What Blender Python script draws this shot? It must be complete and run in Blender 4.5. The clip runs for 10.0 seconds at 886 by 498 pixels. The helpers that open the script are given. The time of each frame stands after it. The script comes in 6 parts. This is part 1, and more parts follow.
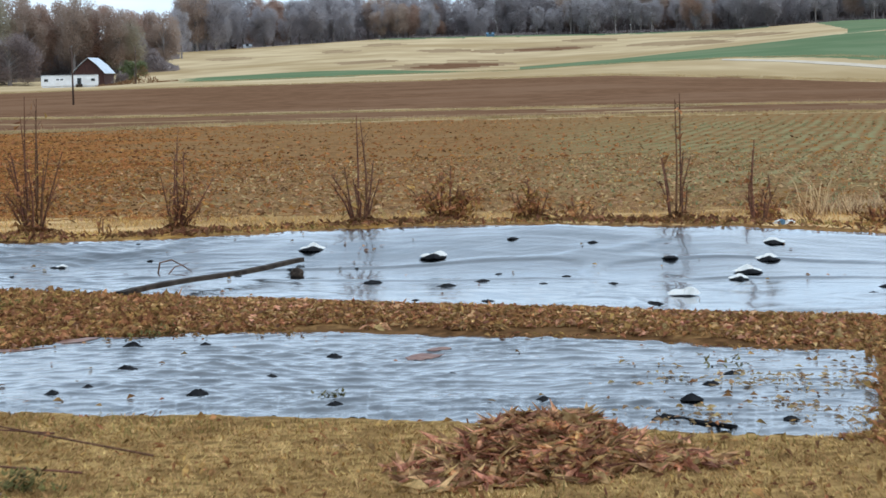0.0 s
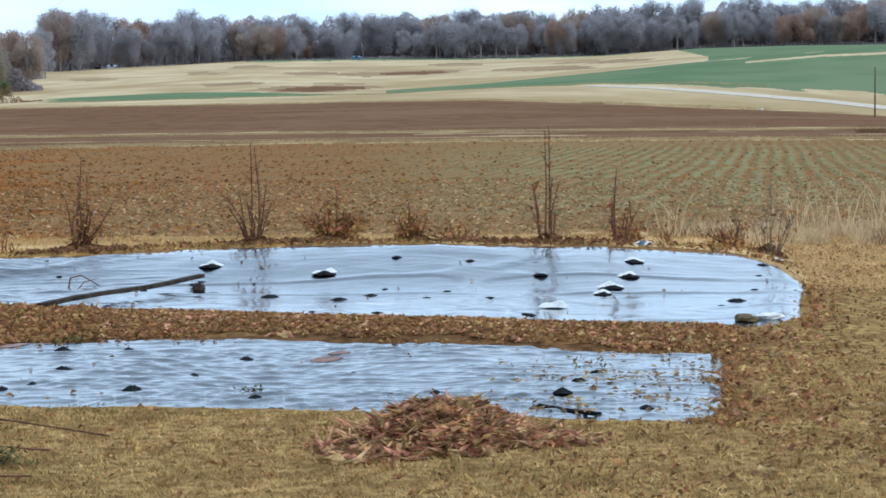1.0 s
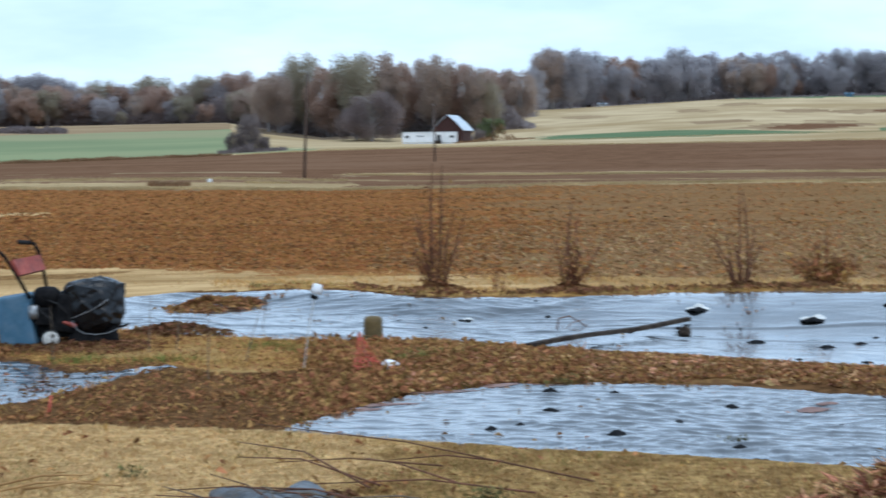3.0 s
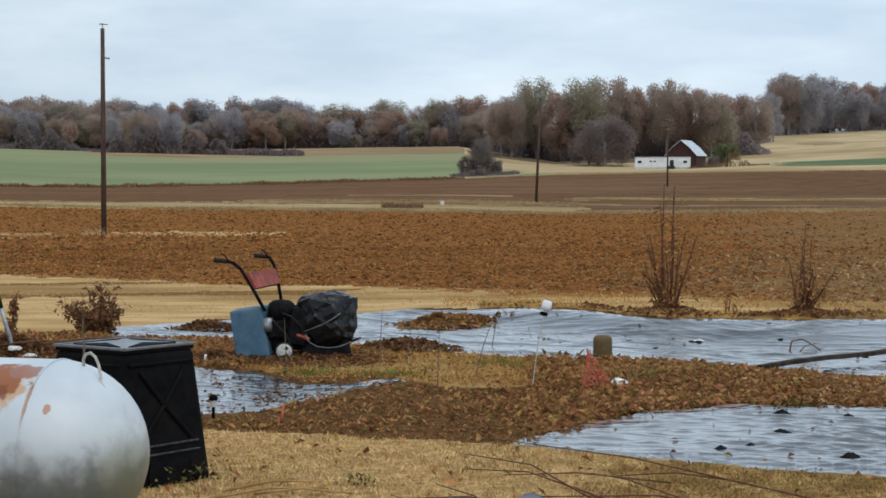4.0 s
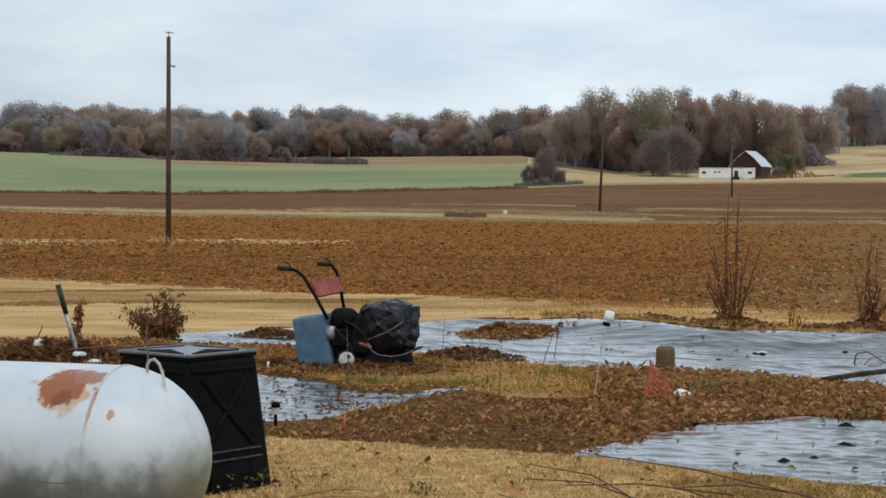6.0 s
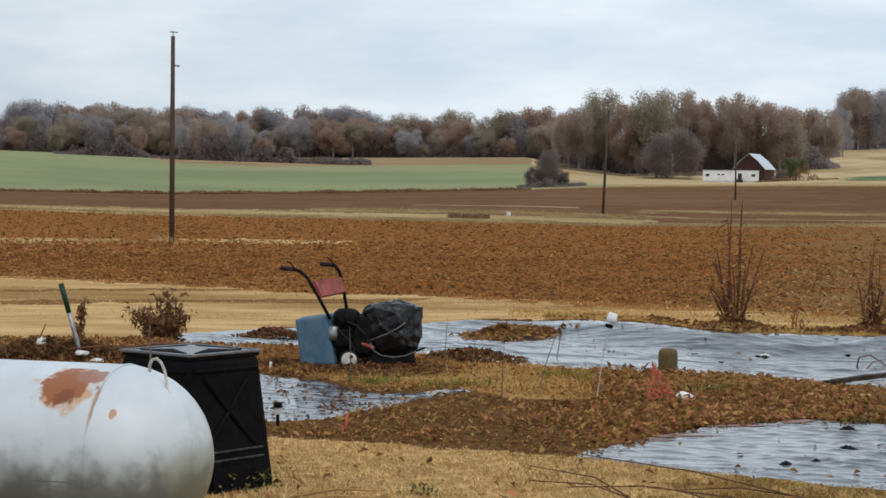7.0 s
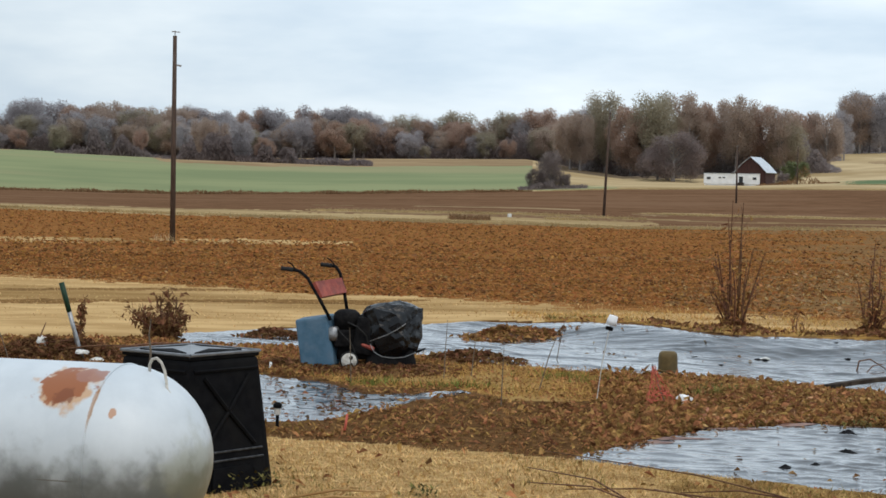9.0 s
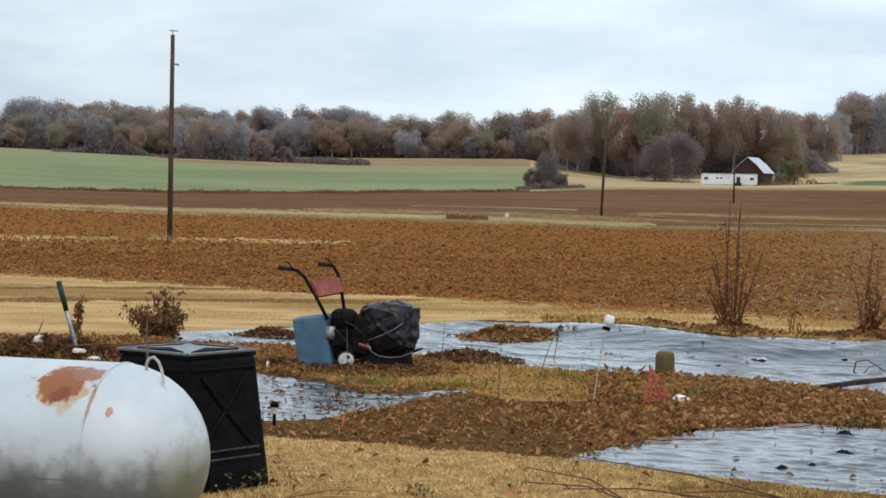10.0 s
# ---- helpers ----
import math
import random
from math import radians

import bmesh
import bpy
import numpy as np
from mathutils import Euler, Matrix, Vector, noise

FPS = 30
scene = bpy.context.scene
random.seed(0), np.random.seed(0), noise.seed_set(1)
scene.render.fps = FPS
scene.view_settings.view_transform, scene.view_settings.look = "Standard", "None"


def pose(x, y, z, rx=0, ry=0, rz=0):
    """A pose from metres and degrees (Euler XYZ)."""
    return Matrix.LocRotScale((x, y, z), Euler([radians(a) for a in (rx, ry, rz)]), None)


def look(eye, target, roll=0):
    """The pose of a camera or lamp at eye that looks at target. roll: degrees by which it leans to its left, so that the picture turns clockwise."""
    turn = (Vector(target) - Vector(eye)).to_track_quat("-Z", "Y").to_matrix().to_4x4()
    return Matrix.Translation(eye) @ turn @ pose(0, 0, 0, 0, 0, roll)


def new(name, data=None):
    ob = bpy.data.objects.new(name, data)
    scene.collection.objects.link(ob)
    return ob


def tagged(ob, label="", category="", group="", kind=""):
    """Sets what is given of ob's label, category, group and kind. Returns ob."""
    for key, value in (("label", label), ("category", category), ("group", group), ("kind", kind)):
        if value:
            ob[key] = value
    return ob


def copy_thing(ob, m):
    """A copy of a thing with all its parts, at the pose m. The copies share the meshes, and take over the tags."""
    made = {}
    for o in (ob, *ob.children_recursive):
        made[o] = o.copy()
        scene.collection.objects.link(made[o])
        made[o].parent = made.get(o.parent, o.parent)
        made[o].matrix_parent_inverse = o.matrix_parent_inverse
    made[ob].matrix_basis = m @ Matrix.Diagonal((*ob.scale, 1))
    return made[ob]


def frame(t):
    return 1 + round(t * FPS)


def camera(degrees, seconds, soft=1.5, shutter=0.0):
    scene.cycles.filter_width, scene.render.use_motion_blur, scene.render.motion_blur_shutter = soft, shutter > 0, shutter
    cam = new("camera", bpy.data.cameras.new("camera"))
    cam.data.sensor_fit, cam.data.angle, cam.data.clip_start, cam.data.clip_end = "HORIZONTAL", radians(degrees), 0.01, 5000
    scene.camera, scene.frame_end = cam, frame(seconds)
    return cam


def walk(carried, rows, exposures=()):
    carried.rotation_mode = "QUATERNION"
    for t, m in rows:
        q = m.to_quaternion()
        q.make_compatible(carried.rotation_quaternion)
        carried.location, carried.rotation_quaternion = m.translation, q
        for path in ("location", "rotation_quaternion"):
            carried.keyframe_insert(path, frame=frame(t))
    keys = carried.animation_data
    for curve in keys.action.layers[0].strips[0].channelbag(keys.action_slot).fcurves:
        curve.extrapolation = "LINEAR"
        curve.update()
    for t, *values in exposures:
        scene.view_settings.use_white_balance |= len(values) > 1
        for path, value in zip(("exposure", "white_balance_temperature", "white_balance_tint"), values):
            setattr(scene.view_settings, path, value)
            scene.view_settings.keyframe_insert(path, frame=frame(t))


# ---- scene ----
# ---- camera and walk ----
cam = camera(26.0, 10.0, soft=1.6, shutter=0.2)


def aim(yaw, pitch, roll, x=0.004, y=0.003, z=1.95):
    """A pose from compass turn (to the right), tilt and roll in degrees."""
    return pose(x, y, z, 0, 0, -yaw) @ pose(0, 0, 0, 90 + pitch) @ pose(0, 0, 0, 0, 0, -roll)


PATH = [
    (0.0, aim(19.25, -4.79, 1.22, 0.86, 1.59, 1.855)),
    (0.0333, aim(19.35, -4.80, 1.24, 0.78, 1.43, 1.862)),
    (0.1, aim(19.90, -4.86, 1.27, .44, .81, 1.903)),
    (0.2, aim(20.50, -4.74, 1.03)),
    (0.5, aim(21.51, -4.60, 0.92)),
    (1.0, aim(23.31, -4.17, 0.65)),
    (1.5, aim(24.20, -4.34, 0.92)),
    (2.0, aim(24.20, -4.33, 0.89)),
    (2.1, aim(24.15, -4.33, 0.95)),
    (2.2, aim(23.70, -4.33, 1.05)),
    (2.3, aim(22.90, -4.32, 1.15)),
    (2.4, aim(22.00, -4.31, 1.25)),
    (2.5, aim(20.81, -4.30, 1.37)),
    (2.6, aim(18.55, -4.40, 1.50)),
    (2.7, aim(15.39, -4.30, 1.61)),
    (2.9, aim(10.75, -3.03, 1.25, 0, 0, 2.02)),
    (3.0, aim(8.84, -2.91, 0.56, 0, 0, 2.02)),
    (3.2, aim(6.30, -2.69, 0.07, 0, 0, 2.02)),
    (3.6, aim(3.40, -2.36, 0.04)),
    (4.0, aim(1.95, -2.14, 0.04)),
    (4.3, aim(1.42, -2.06, 0.03)),
    (4.5, aim(1.10, -2.05, -0.03)),
    (5.0, aim(0.31, -1.90, -0.02)),
    (5.5, aim(0.17, -1.89, -0.19)),
    (5.7, aim(0.13, -1.87, -0.22)),
    (6.8, aim(-0.02, -1.87, -0.59)),
    (7.0, aim(-0.02, -1.84, -0.63)),
    (7.5, aim(0.00, -1.82, -0.80)),
    (8.0, aim(-0.02, -1.81, -0.77)),
    (8.5, aim(-0.01, -1.79, -1.38)),
    (9.0, aim(-0.04, -1.80, -0.98)),
    (9.5, aim(0.00, -1.81, -1.07)),
    (10.0, aim(0.04, -1.81, -1.12)),
]
walk(cam, PATH, exposures=[(0, 0.455, 6150, 10), (.8, 0.505, 5740, 8.5), (2.9, 0.385, 5680, 8.5), (3.4, 0.175, 6150, 10), (4.4, -0.015, 6750, 11), (5.5, 0.005, 6850, 12), (7.0, 0.045, 7050, 13.5), (8.2, 0.045, 7050, 13.5), (9.0, 0.155, 6950, 12), (10, 0.165, 6900, 10.5)])

# ---- sky and light: a bright overcast afternoon ----
world = bpy.data.worlds.new("sky")
scene.world = world
world.use_nodes = True
wn, wl = world.node_tree.nodes, world.node_tree.links
wn.clear()
w_out = wn.new("ShaderNodeOutputWorld")
w_sky = wn.new("ShaderNodeTexSky")
w_sky.sky_type, w_sky.sun_disc = "NISHITA", False
w_sky.sun_elevation, w_sky.sun_rotation = radians(56), radians(158)
w_sky.air_density, w_sky.dust_density = 1.0, 2.0
w_co = wn.new("ShaderNodeTexCoord")
w_map = wn.new("ShaderNodeMapping")
w_map.inputs["Scale"].default_value = (1.6, 1.6, 6.0)
w_noise = wn.new("ShaderNodeTexNoise")
w_noise.inputs["Scale"].default_value = 3.2
w_noise.inputs["Detail"].default_value = 5
w_noise.inputs["Roughness"].default_value = .55
w_ramp = wn.new("ShaderNodeValToRGB")
w_ramp.color_ramp.elements[0].position, w_ramp.color_ramp.elements[1].position = .36, .66
w_ramp.color_ramp.elements[0].color = (.51, .655, .81, 1)
w_ramp.color_ramp.elements[1].color = (.74, .865, .97, 1)
w_cloud = wn.new("ShaderNodeBackground")
# the cloud thickens slowly towards the west
w_sep = wn.new("ShaderNodeSeparateXYZ")
w_thick = wn.new("ShaderNodeMapRange")
w_thick.inputs["From Min"].default_value, w_thick.inputs["From Max"].default_value = -.26, .02
w_thick.inputs["To Min"].default_value, w_thick.inputs["To Max"].default_value = .98, 1.19
wl.new(w_co.outputs["Generated"], w_sep.inputs[0])
wl.new(w_sep.outputs["X"], w_thick.inputs["Value"])
wl.new(w_thick.outputs["Result"], w_cloud.inputs["Strength"])
w_blue = wn.new("ShaderNodeBackground")
w_blue.inputs["Strength"].default_value = .10
w_mix = wn.new("ShaderNodeMixShader")
w_mix.inputs[0].default_value = .85
wl.new(w_co.outputs["Generated"], w_map.inputs["Vector"])
wl.new(w_map.outputs["Vector"], w_noise.inputs["Vector"])
wl.new(w_noise.outputs["Fac"], w_ramp.inputs["Fac"])
wl.new(w_ramp.outputs["Color"], w_cloud.inputs["Color"])
wl.new(w_sky.outputs["Color"], w_blue.inputs["Color"])
wl.new(w_blue.outputs["Background"], w_mix.inputs[1])
wl.new(w_cloud.outputs["Background"], w_mix.inputs[2])
wl.new(w_mix.outputs["Shader"], w_out.inputs["Surface"])

sun = new("sun", bpy.data.lights.new("sun", "SUN"))
sun.data.energy, sun.data.angle, sun.data.color = .85, radians(35), (1, .96, .9)
sun.matrix_world = look((5, -12.4, 19.8), (0, 0, 0))

# ---- landform ----
EYE = 1.95


def vnoise(x, y, scale, seed=0):
    """Smooth value noise in 0..1 on arrays."""
    x, y = np.asarray(x, float) / scale, np.asarray(y, float) / scale
    xi, yi = np.floor(x), np.floor(y)
    fx, fy = x - xi, y - yi
    fx, fy = fx * fx * (3 - 2 * fx), fy * fy * (3 - 2 * fy)

    def lat(a, b):
        s = np.sin(a * 127.1 + b * 311.7 + seed * 74.7) * 43758.5453
        return s - np.floor(s)
    return ((lat(xi, yi) * (1 - fx) + lat(xi + 1, yi) * fx) * (1 - fy)
            + (lat(xi, yi + 1) * (1 - fx) + lat(xi + 1, yi + 1) * fx) * fy)


def smooth(a, b, x):
    t = np.clip((x - a) / (b - a), 0, 1)
    return t * t * (3 - 2 * t)


# edges of the two garden sheets: bearing (degrees), near and far distance (m)
F_AZ = [3.9, 5, 8, 11, 15, 19.3, 24, 29.5, 30.8, 31.4, 31.7]
F_NEAR = [13.9, 13.75, 13.3, 13.0, 12.7, 12.4, 12.15, 11.9, 11.9, 12.05, 12.7]
F_FAR = [13.95, 14.5, 15.9, 16.55, 16.6, 16.35, 15.9, 15.3, 15.3, 15.2, 14.7]
B_AZ = [-8, -3, 0, 1.2, 4, 8, 11.7, 17.7, 23, 27.8, 32, 33.2, 33.85, 34.1]
B_NEAR = [23.4, 23, 22.2, 21.3, 20.6, 20.1, 19.35, 18.2, 17.55, 17.12, 17.05, 17.25, 17.85, 19.0]
B_RISE = [0, 0, .05, .10, .16, .20, .24, .33, .36, .33, .22, .15, .06, 0]
B_FAR = [25.5, 26.8, 26.8, 26.6, 25.7, 23.8, 23.3, 23.0, 22.5, 22.4, 22.6, 21.9, 21.0, 20.2]
S_AZ = [-9, -5.3, -3.6, -2.2, -0.6, 0.9]
S_NEAR = [15.8, 15.85, 15.95, 16.6, 17.6, 18.1]
S_FAR = [20.0, 19.7, 19.2, 18.2, 18.0, 18.15]

# field limits farther off: bearing and elevation of each limit seen from the eye
FAR_AZ = [-16, -13, -8, -3, 2.4, 5.3, 9, 11.5, 17.8, 21.5, 24.5, 28, 31, 33.7, 37.2, 40]
FAR_D = [130, 165, 200, 330, 380, 500]
FAR_EL = [
    [-.75, -.77, -.90, -.97, -1.03, -1.10, -1.07, -1.0, -.96, -.96, -.96, -.97, -.98, -1.0, -1.01, -1.02],
    [-.62, -.62, -.71, -.70, -.72, -.79, -.84, -.84, -.83, -.83, -.83, -.84, -.85, -.86, -.86, -.86],
    [-.48, -.50, -.52, -.50, -.50, -.55, -.58, -.59, -.58, -.57, -.57, -.58, -.59, -.60, -.62, -.64],
    [-.25, -.25, -.30, -.21, -.05, .07, .13, .16, .20, .23, .25, .10, -.06, -.18, -.40, -.5],
    [-.17, -.17, -.22, -.13, .03, .16, .20, .30, .40, .46, .58, .67, .64, .45, .17, .0],
    [.86, .88, .73, .62, .67, .32, .27, .42, .66, .56, .74, 1.03, 1.31, 1.50, 1.70, 1.70],
]
WOOD_D = [660, 660, 660, 660, 640, 540, 540, 800, 850, 860, 860, 860, 860, 860, 860, 860]
WOOD_EL = [.92, .94, .80, .85, .92, .45, .62, 1.2, 1.49, 1.51, 1.49, 1.53, 1.70, 1.74, 1.72, 1.72]


def polar(x, y):
    return np.degrees(np.arctan2(x, y)), np.hypot(x, y)


def spot(az, d):
    a = np.radians(az)
    return d * np.sin(a), d * np.cos(a)


def ground_polar(az, d):
    """Height of the ground at a bearing and distance from the yard's edge."""
    az, d = np.broadcast_arrays(np.asarray(az, float), np.asarray(d, float))
    x, y = spot(az, d)
    t = np.radians(np.array(FAR_EL))
    a = np.clip(az, -16, 40)
    knots = [np.full(a.shape, 30.0), np.full(a.shape, 82.0)]
    z = [np.zeros(a.shape), np.full(a.shape, -.5)]
    for dist, el in zip(FAR_D, t):
        knots.append(np.full(a.shape, float(dist)))
        z.append(EYE + dist * np.tan(np.interp(a, FAR_AZ, el)))
    wd = np.interp(a, FAR_AZ, WOOD_D)
    knots.append(wd)
    z.append(EYE + wd * np.tan(np.radians(np.interp(a, FAR_AZ, WOOD_EL))))
    knots.append(np.full(a.shape, 1300.0))
    z.append(z[-1] + 2)
    out = np.zeros(a.shape)
    for k in range(len(knots) - 1):
        f = np.clip((d - knots[k]) / (knots[k + 1] - knots[k]), 0, 1)
        out += f * (z[k + 1] - z[k])
    # garden relief
    bn, bf, br = np.interp(az, B_AZ, B_NEAR), np.interp(az, B_AZ, B_FAR), np.interp(az, B_AZ, B_RISE)
    ff = np.interp(az, F_AZ, F_FAR)
    up = (d - bn) / np.maximum(bf - bn, .3)
    lo = .72 - .24 * smooth(9, 16, az)
    rise = (br * smooth(lo, 1.0, up) + .06 * np.exp(-((az - 5.6) / 2.4) ** 2) * smooth(.58, .95, up)) * (1 - smooth(bf + .3, bf + 5, d))
    mid = (d - ff) / np.maximum(bn - ff, .2)
    litter = .09 * np.sin(np.pi * np.clip(mid, 0, 1)) * smooth(6, 11, az) * (1 - smooth(31, 33, az))
    soil = .02 * smooth(14.5, 16.5, d) * (1 - smooth(19, 23, d)) * smooth(-2, 1.5, az) * (1 - smooth(8, 12, az))
    mound = .04 * np.exp(-(((x + .7) / 1.5) ** 2 + ((y - 20.7) / 1.3) ** 2))
    fine = .02 * (vnoise(x, y, 1.1, 3) - .5) + .012 * (vnoise(x, y, .31, 4) - .5)
    swell = .05 * (vnoise(x, y, 9, 5) - .5) * smooth(30, 40, d)
    return out + rise + litter + soil + mound + fine * (d < 200) + swell


def ground(x, y):
    return ground_polar(*polar(x, y))


# ---- materials ----
def material(name, low, high, scale=6.0, rough=.9, metal=0.0, bump=.3, bump_scale=None, detail=6, patch=None, patch_scale=.4,
             patch_amount=.5, by_object=0.0, by_island=0.0, stretch=(1, 1, 1), spec=.3, own=False):
    """A rough natural surface: grain between two colours, larger patches of a third, fine relief."""
    m = bpy.data.materials.new(name)
    m.use_nodes = True
    n, l = m.node_tree.nodes, m.node_tree.links
    b = n["Principled BSDF"]
    co = n.new("ShaderNodeTexCoord")
    geo = n.new("ShaderNodeNewGeometry")
    mp = n.new("ShaderNodeMapping")
    mp.inputs["Scale"].default_value = stretch
    l.new(co.outputs["Object"] if own else geo.outputs["Position"], mp.inputs["Vector"])

    def noise_of(sc, det=detail, ro=.6):
        t = n.new("ShaderNodeTexNoise")
        t.inputs["Scale"].default_value, t.inputs["Detail"].default_value, t.inputs["Roughness"].default_value = sc, det, ro
        l.new(mp.outputs["Vector"], t.inputs["Vector"])
        return t.outputs["Fac"]

    def span(fac, a, c):
        r = n.new("ShaderNodeMapRange")
        r.interpolation_type = "SMOOTHSTEP"
        r.inputs["From Min"].default_value, r.inputs["From Max"].default_value = a, c
        l.new(fac, r.inputs["Value"])
        return r.outputs["Result"]

    def mix(fac, a, c):
        x = n.new("ShaderNodeMix")
        x.data_type = "RGBA"
        for k, v in ((0, fac), (6, a), (7, c)):
            if hasattr(v, "node"):
                l.new(v, x.inputs[k])
            else:
                x.inputs[k].default_value = v if k == 0 else (*v, 1)
        return x.outputs[2]
    col = mix(span(noise_of(scale), .34, .66), low, high)
    if patch:
        f = span(noise_of(patch_scale, 4), .46, .62)
        k = n.new("ShaderNodeMath")
        k.operation = "MULTIPLY"
        k.inputs[1].default_value = patch_amount
        l.new(f, k.inputs[0])
        col = mix(k.outputs[0], col, patch)
    for amount, src in ((by_object, "obj"), (by_island, "isl")):
        if amount:
            o = n.new("ShaderNodeObjectInfo").outputs["Random"] if src == "obj" else geo.outputs["Random Per Island"]
            r = n.new("ShaderNodeMapRange")
            r.inputs["To Min"].default_value, r.inputs["To Max"].default_value = 1 - amount, 1 + amount
            l.new(o, r.inputs["Value"])
            hsv = n.new("ShaderNodeHueSaturation")
            l.new(r.outputs["Result"], hsv.inputs["Value"])
            h = n.new("ShaderNodeMapRange")
            h.inputs["To Min"].default_value, h.inputs["To Max"].default_value = .5 - amount * .05, .5 + amount * .05
            fr = n.new("ShaderNodeMath")
            fr.operation = "MULTIPLY_ADD"
            fr.inputs[1].default_value, fr.inputs[2].default_value = 7.31, 0
            l.new(o, fr.inputs[0])
            wrap = n.new("ShaderNodeMath")
            wrap.operation = "FRACT"
            l.new(fr.outputs[0], wrap.inputs[0])
            l.new(wrap.outputs[0], h.inputs["Value"])
            l.new(h.outputs["Result"], hsv.inputs["Hue"])
            l.new(col, hsv.inputs["Color"])
            col = hsv.outputs["Color"]
    l.new(col, b.inputs["Base Color"])
    b.inputs["Roughness"].default_value, b.inputs["Metallic"].default_value = rough, metal
    b.inputs["Specular IOR Level"].default_value = spec
    if bump:
        bp = n.new("ShaderNodeBump")
        bp.inputs["Strength"].default_value = bump
        bp.inputs["Distance"].default_value = .02
        l.new(noise_of(bump_scale or scale * 2, 5, .65), bp.inputs["Height"])
        l.new(bp.outputs["Normal"], b.inputs["Normal"])
    return m


def thin_leaf(m, amount):
    """Let light pass through a thin leaf or spray of twigs."""
    n, l = m.node_tree.nodes, m.node_tree.links
    b, o = n["Principled BSDF"], n["Material Output"]
    t = n.new("ShaderNodeBsdfTranslucent")
    l.new(b.inputs["Base Color"].links[0].from_socket, t.inputs["Color"])
    x = n.new("ShaderNodeMixShader")
    x.inputs[0].default_value = amount
    l.new(b.outputs[0], x.inputs[1])
    l.new(t.outputs[0], x.inputs[2])
    l.new(x.outputs[0], o.inputs["Surface"])
    return m


M = {}
M["lawn"] = material("dormant_lawn", (.155, .090, .034), (.45, .285, .11), 11, patch=(.19, .108, .042), patch_scale=2.2, patch_amount=.65, bump=1, spec=0.0)
M["lawn_pale"] = material("pale_dormant_lawn", (.30, .185, .075), (.62, .41, .185), 11, patch=(.34, .215, .09), patch_scale=2.2, patch_amount=.6, bump=1, spec=0.0)
M["straw"] = material("straw_verge", (.42, .262, .115), (.62, .415, .20), 1.2, patch=(.25, .145, .055), patch_scale=.2, patch_amount=.75, bump=.6, stretch=(.35, 1.0, 1), spec=0.0)
M["soil"] = material("garden_soil", (.06, .031, .014), (.175, .09, .039), 8, patch=(.18, .10, .045), patch_scale=1.2, patch_amount=.5, bump=1, spec=0.0)
M["litter"] = material("leaf_litter_soil", (.14, .075, .03), (.34, .19, .075), 12, patch=(.16, .09, .04), patch_scale=1.0, bump=1, spec=0.0)
M["crop"] = material("harvested_field", (.155, .0645, .0225), (.355, .158, .0545), 3.2, patch=(.27, .12, .042), patch_scale=.12, patch_amount=.6, bump=.8, detail=9, spec=0.0)
M["crop_dull"] = material("dull_leafy_field", (.138, .070, .030), (.30, .165, .070), 3.2, patch=(.24, .145, .068), patch_scale=.12, patch_amount=.6, bump=.8, detail=9, spec=0.0)
M["till"] = material("tilled_earth", (.12, .063, .034), (.20, .110, .063), .9, patch=(.215, .125, .075), patch_scale=.06, patch_amount=.6, bump=.5, detail=8, stretch=(.4, 1, 1), spec=0.0)
M["road"] = material("dry_grass_track", (.28, .19, .09), (.5, .37, .2), .5, patch=(.14, .08, .045), patch_scale=.06, patch_amount=.6, bump=.5, stretch=(.25, 1, 1), spec=0.0)
M["wheat"] = material("winter_wheat", (.20, .235, .125), (.26, .285, .15), .04, patch=(.31, .285, .16), patch_scale=.013, patch_amount=.75, bump=.2, detail=4, stretch=(.4, 1, 1), spec=0.0)
M["wheat_far"] = material("lush_winter_wheat", (.115, .165, .085), (.155, .20, .11), .05, patch=(.17, .20, .11), patch_scale=.015, patch_amount=.6, bump=.2, detail=2, spec=0.0)
M["hill"] = material("tan_stubble_hill", (.43, .318, .178), (.55, .42, .25), .05, patch=(.34, .24, .12), patch_scale=.016, patch_amount=.75, bump=.3, detail=2, spec=0.0)
M["bare"] = material("thin_stubble_on_bare_earth", (.27, .185, .105), (.38, .275, .16), .06, patch=(.23, .15, .085), patch_scale=.03, bump=.3, detail=3, spec=0.0)
M["gravel"] = material("pale_gravel_road", (.48, .405, .31), (.58, .50, .39), .5, bump=.3, spec=0.0)
M["floor"] = material("woodland_floor", (.09, .065, .045), (.17, .125, .08), .3, bump=.6, spec=0.0)
M["green"] = material("green_verge_grass", (.22, .12, .036), (.44, .25, .08), 5, patch=(.36, .24, .10), patch_scale=.8, patch_amount=.6, bump=.8, spec=0.0)


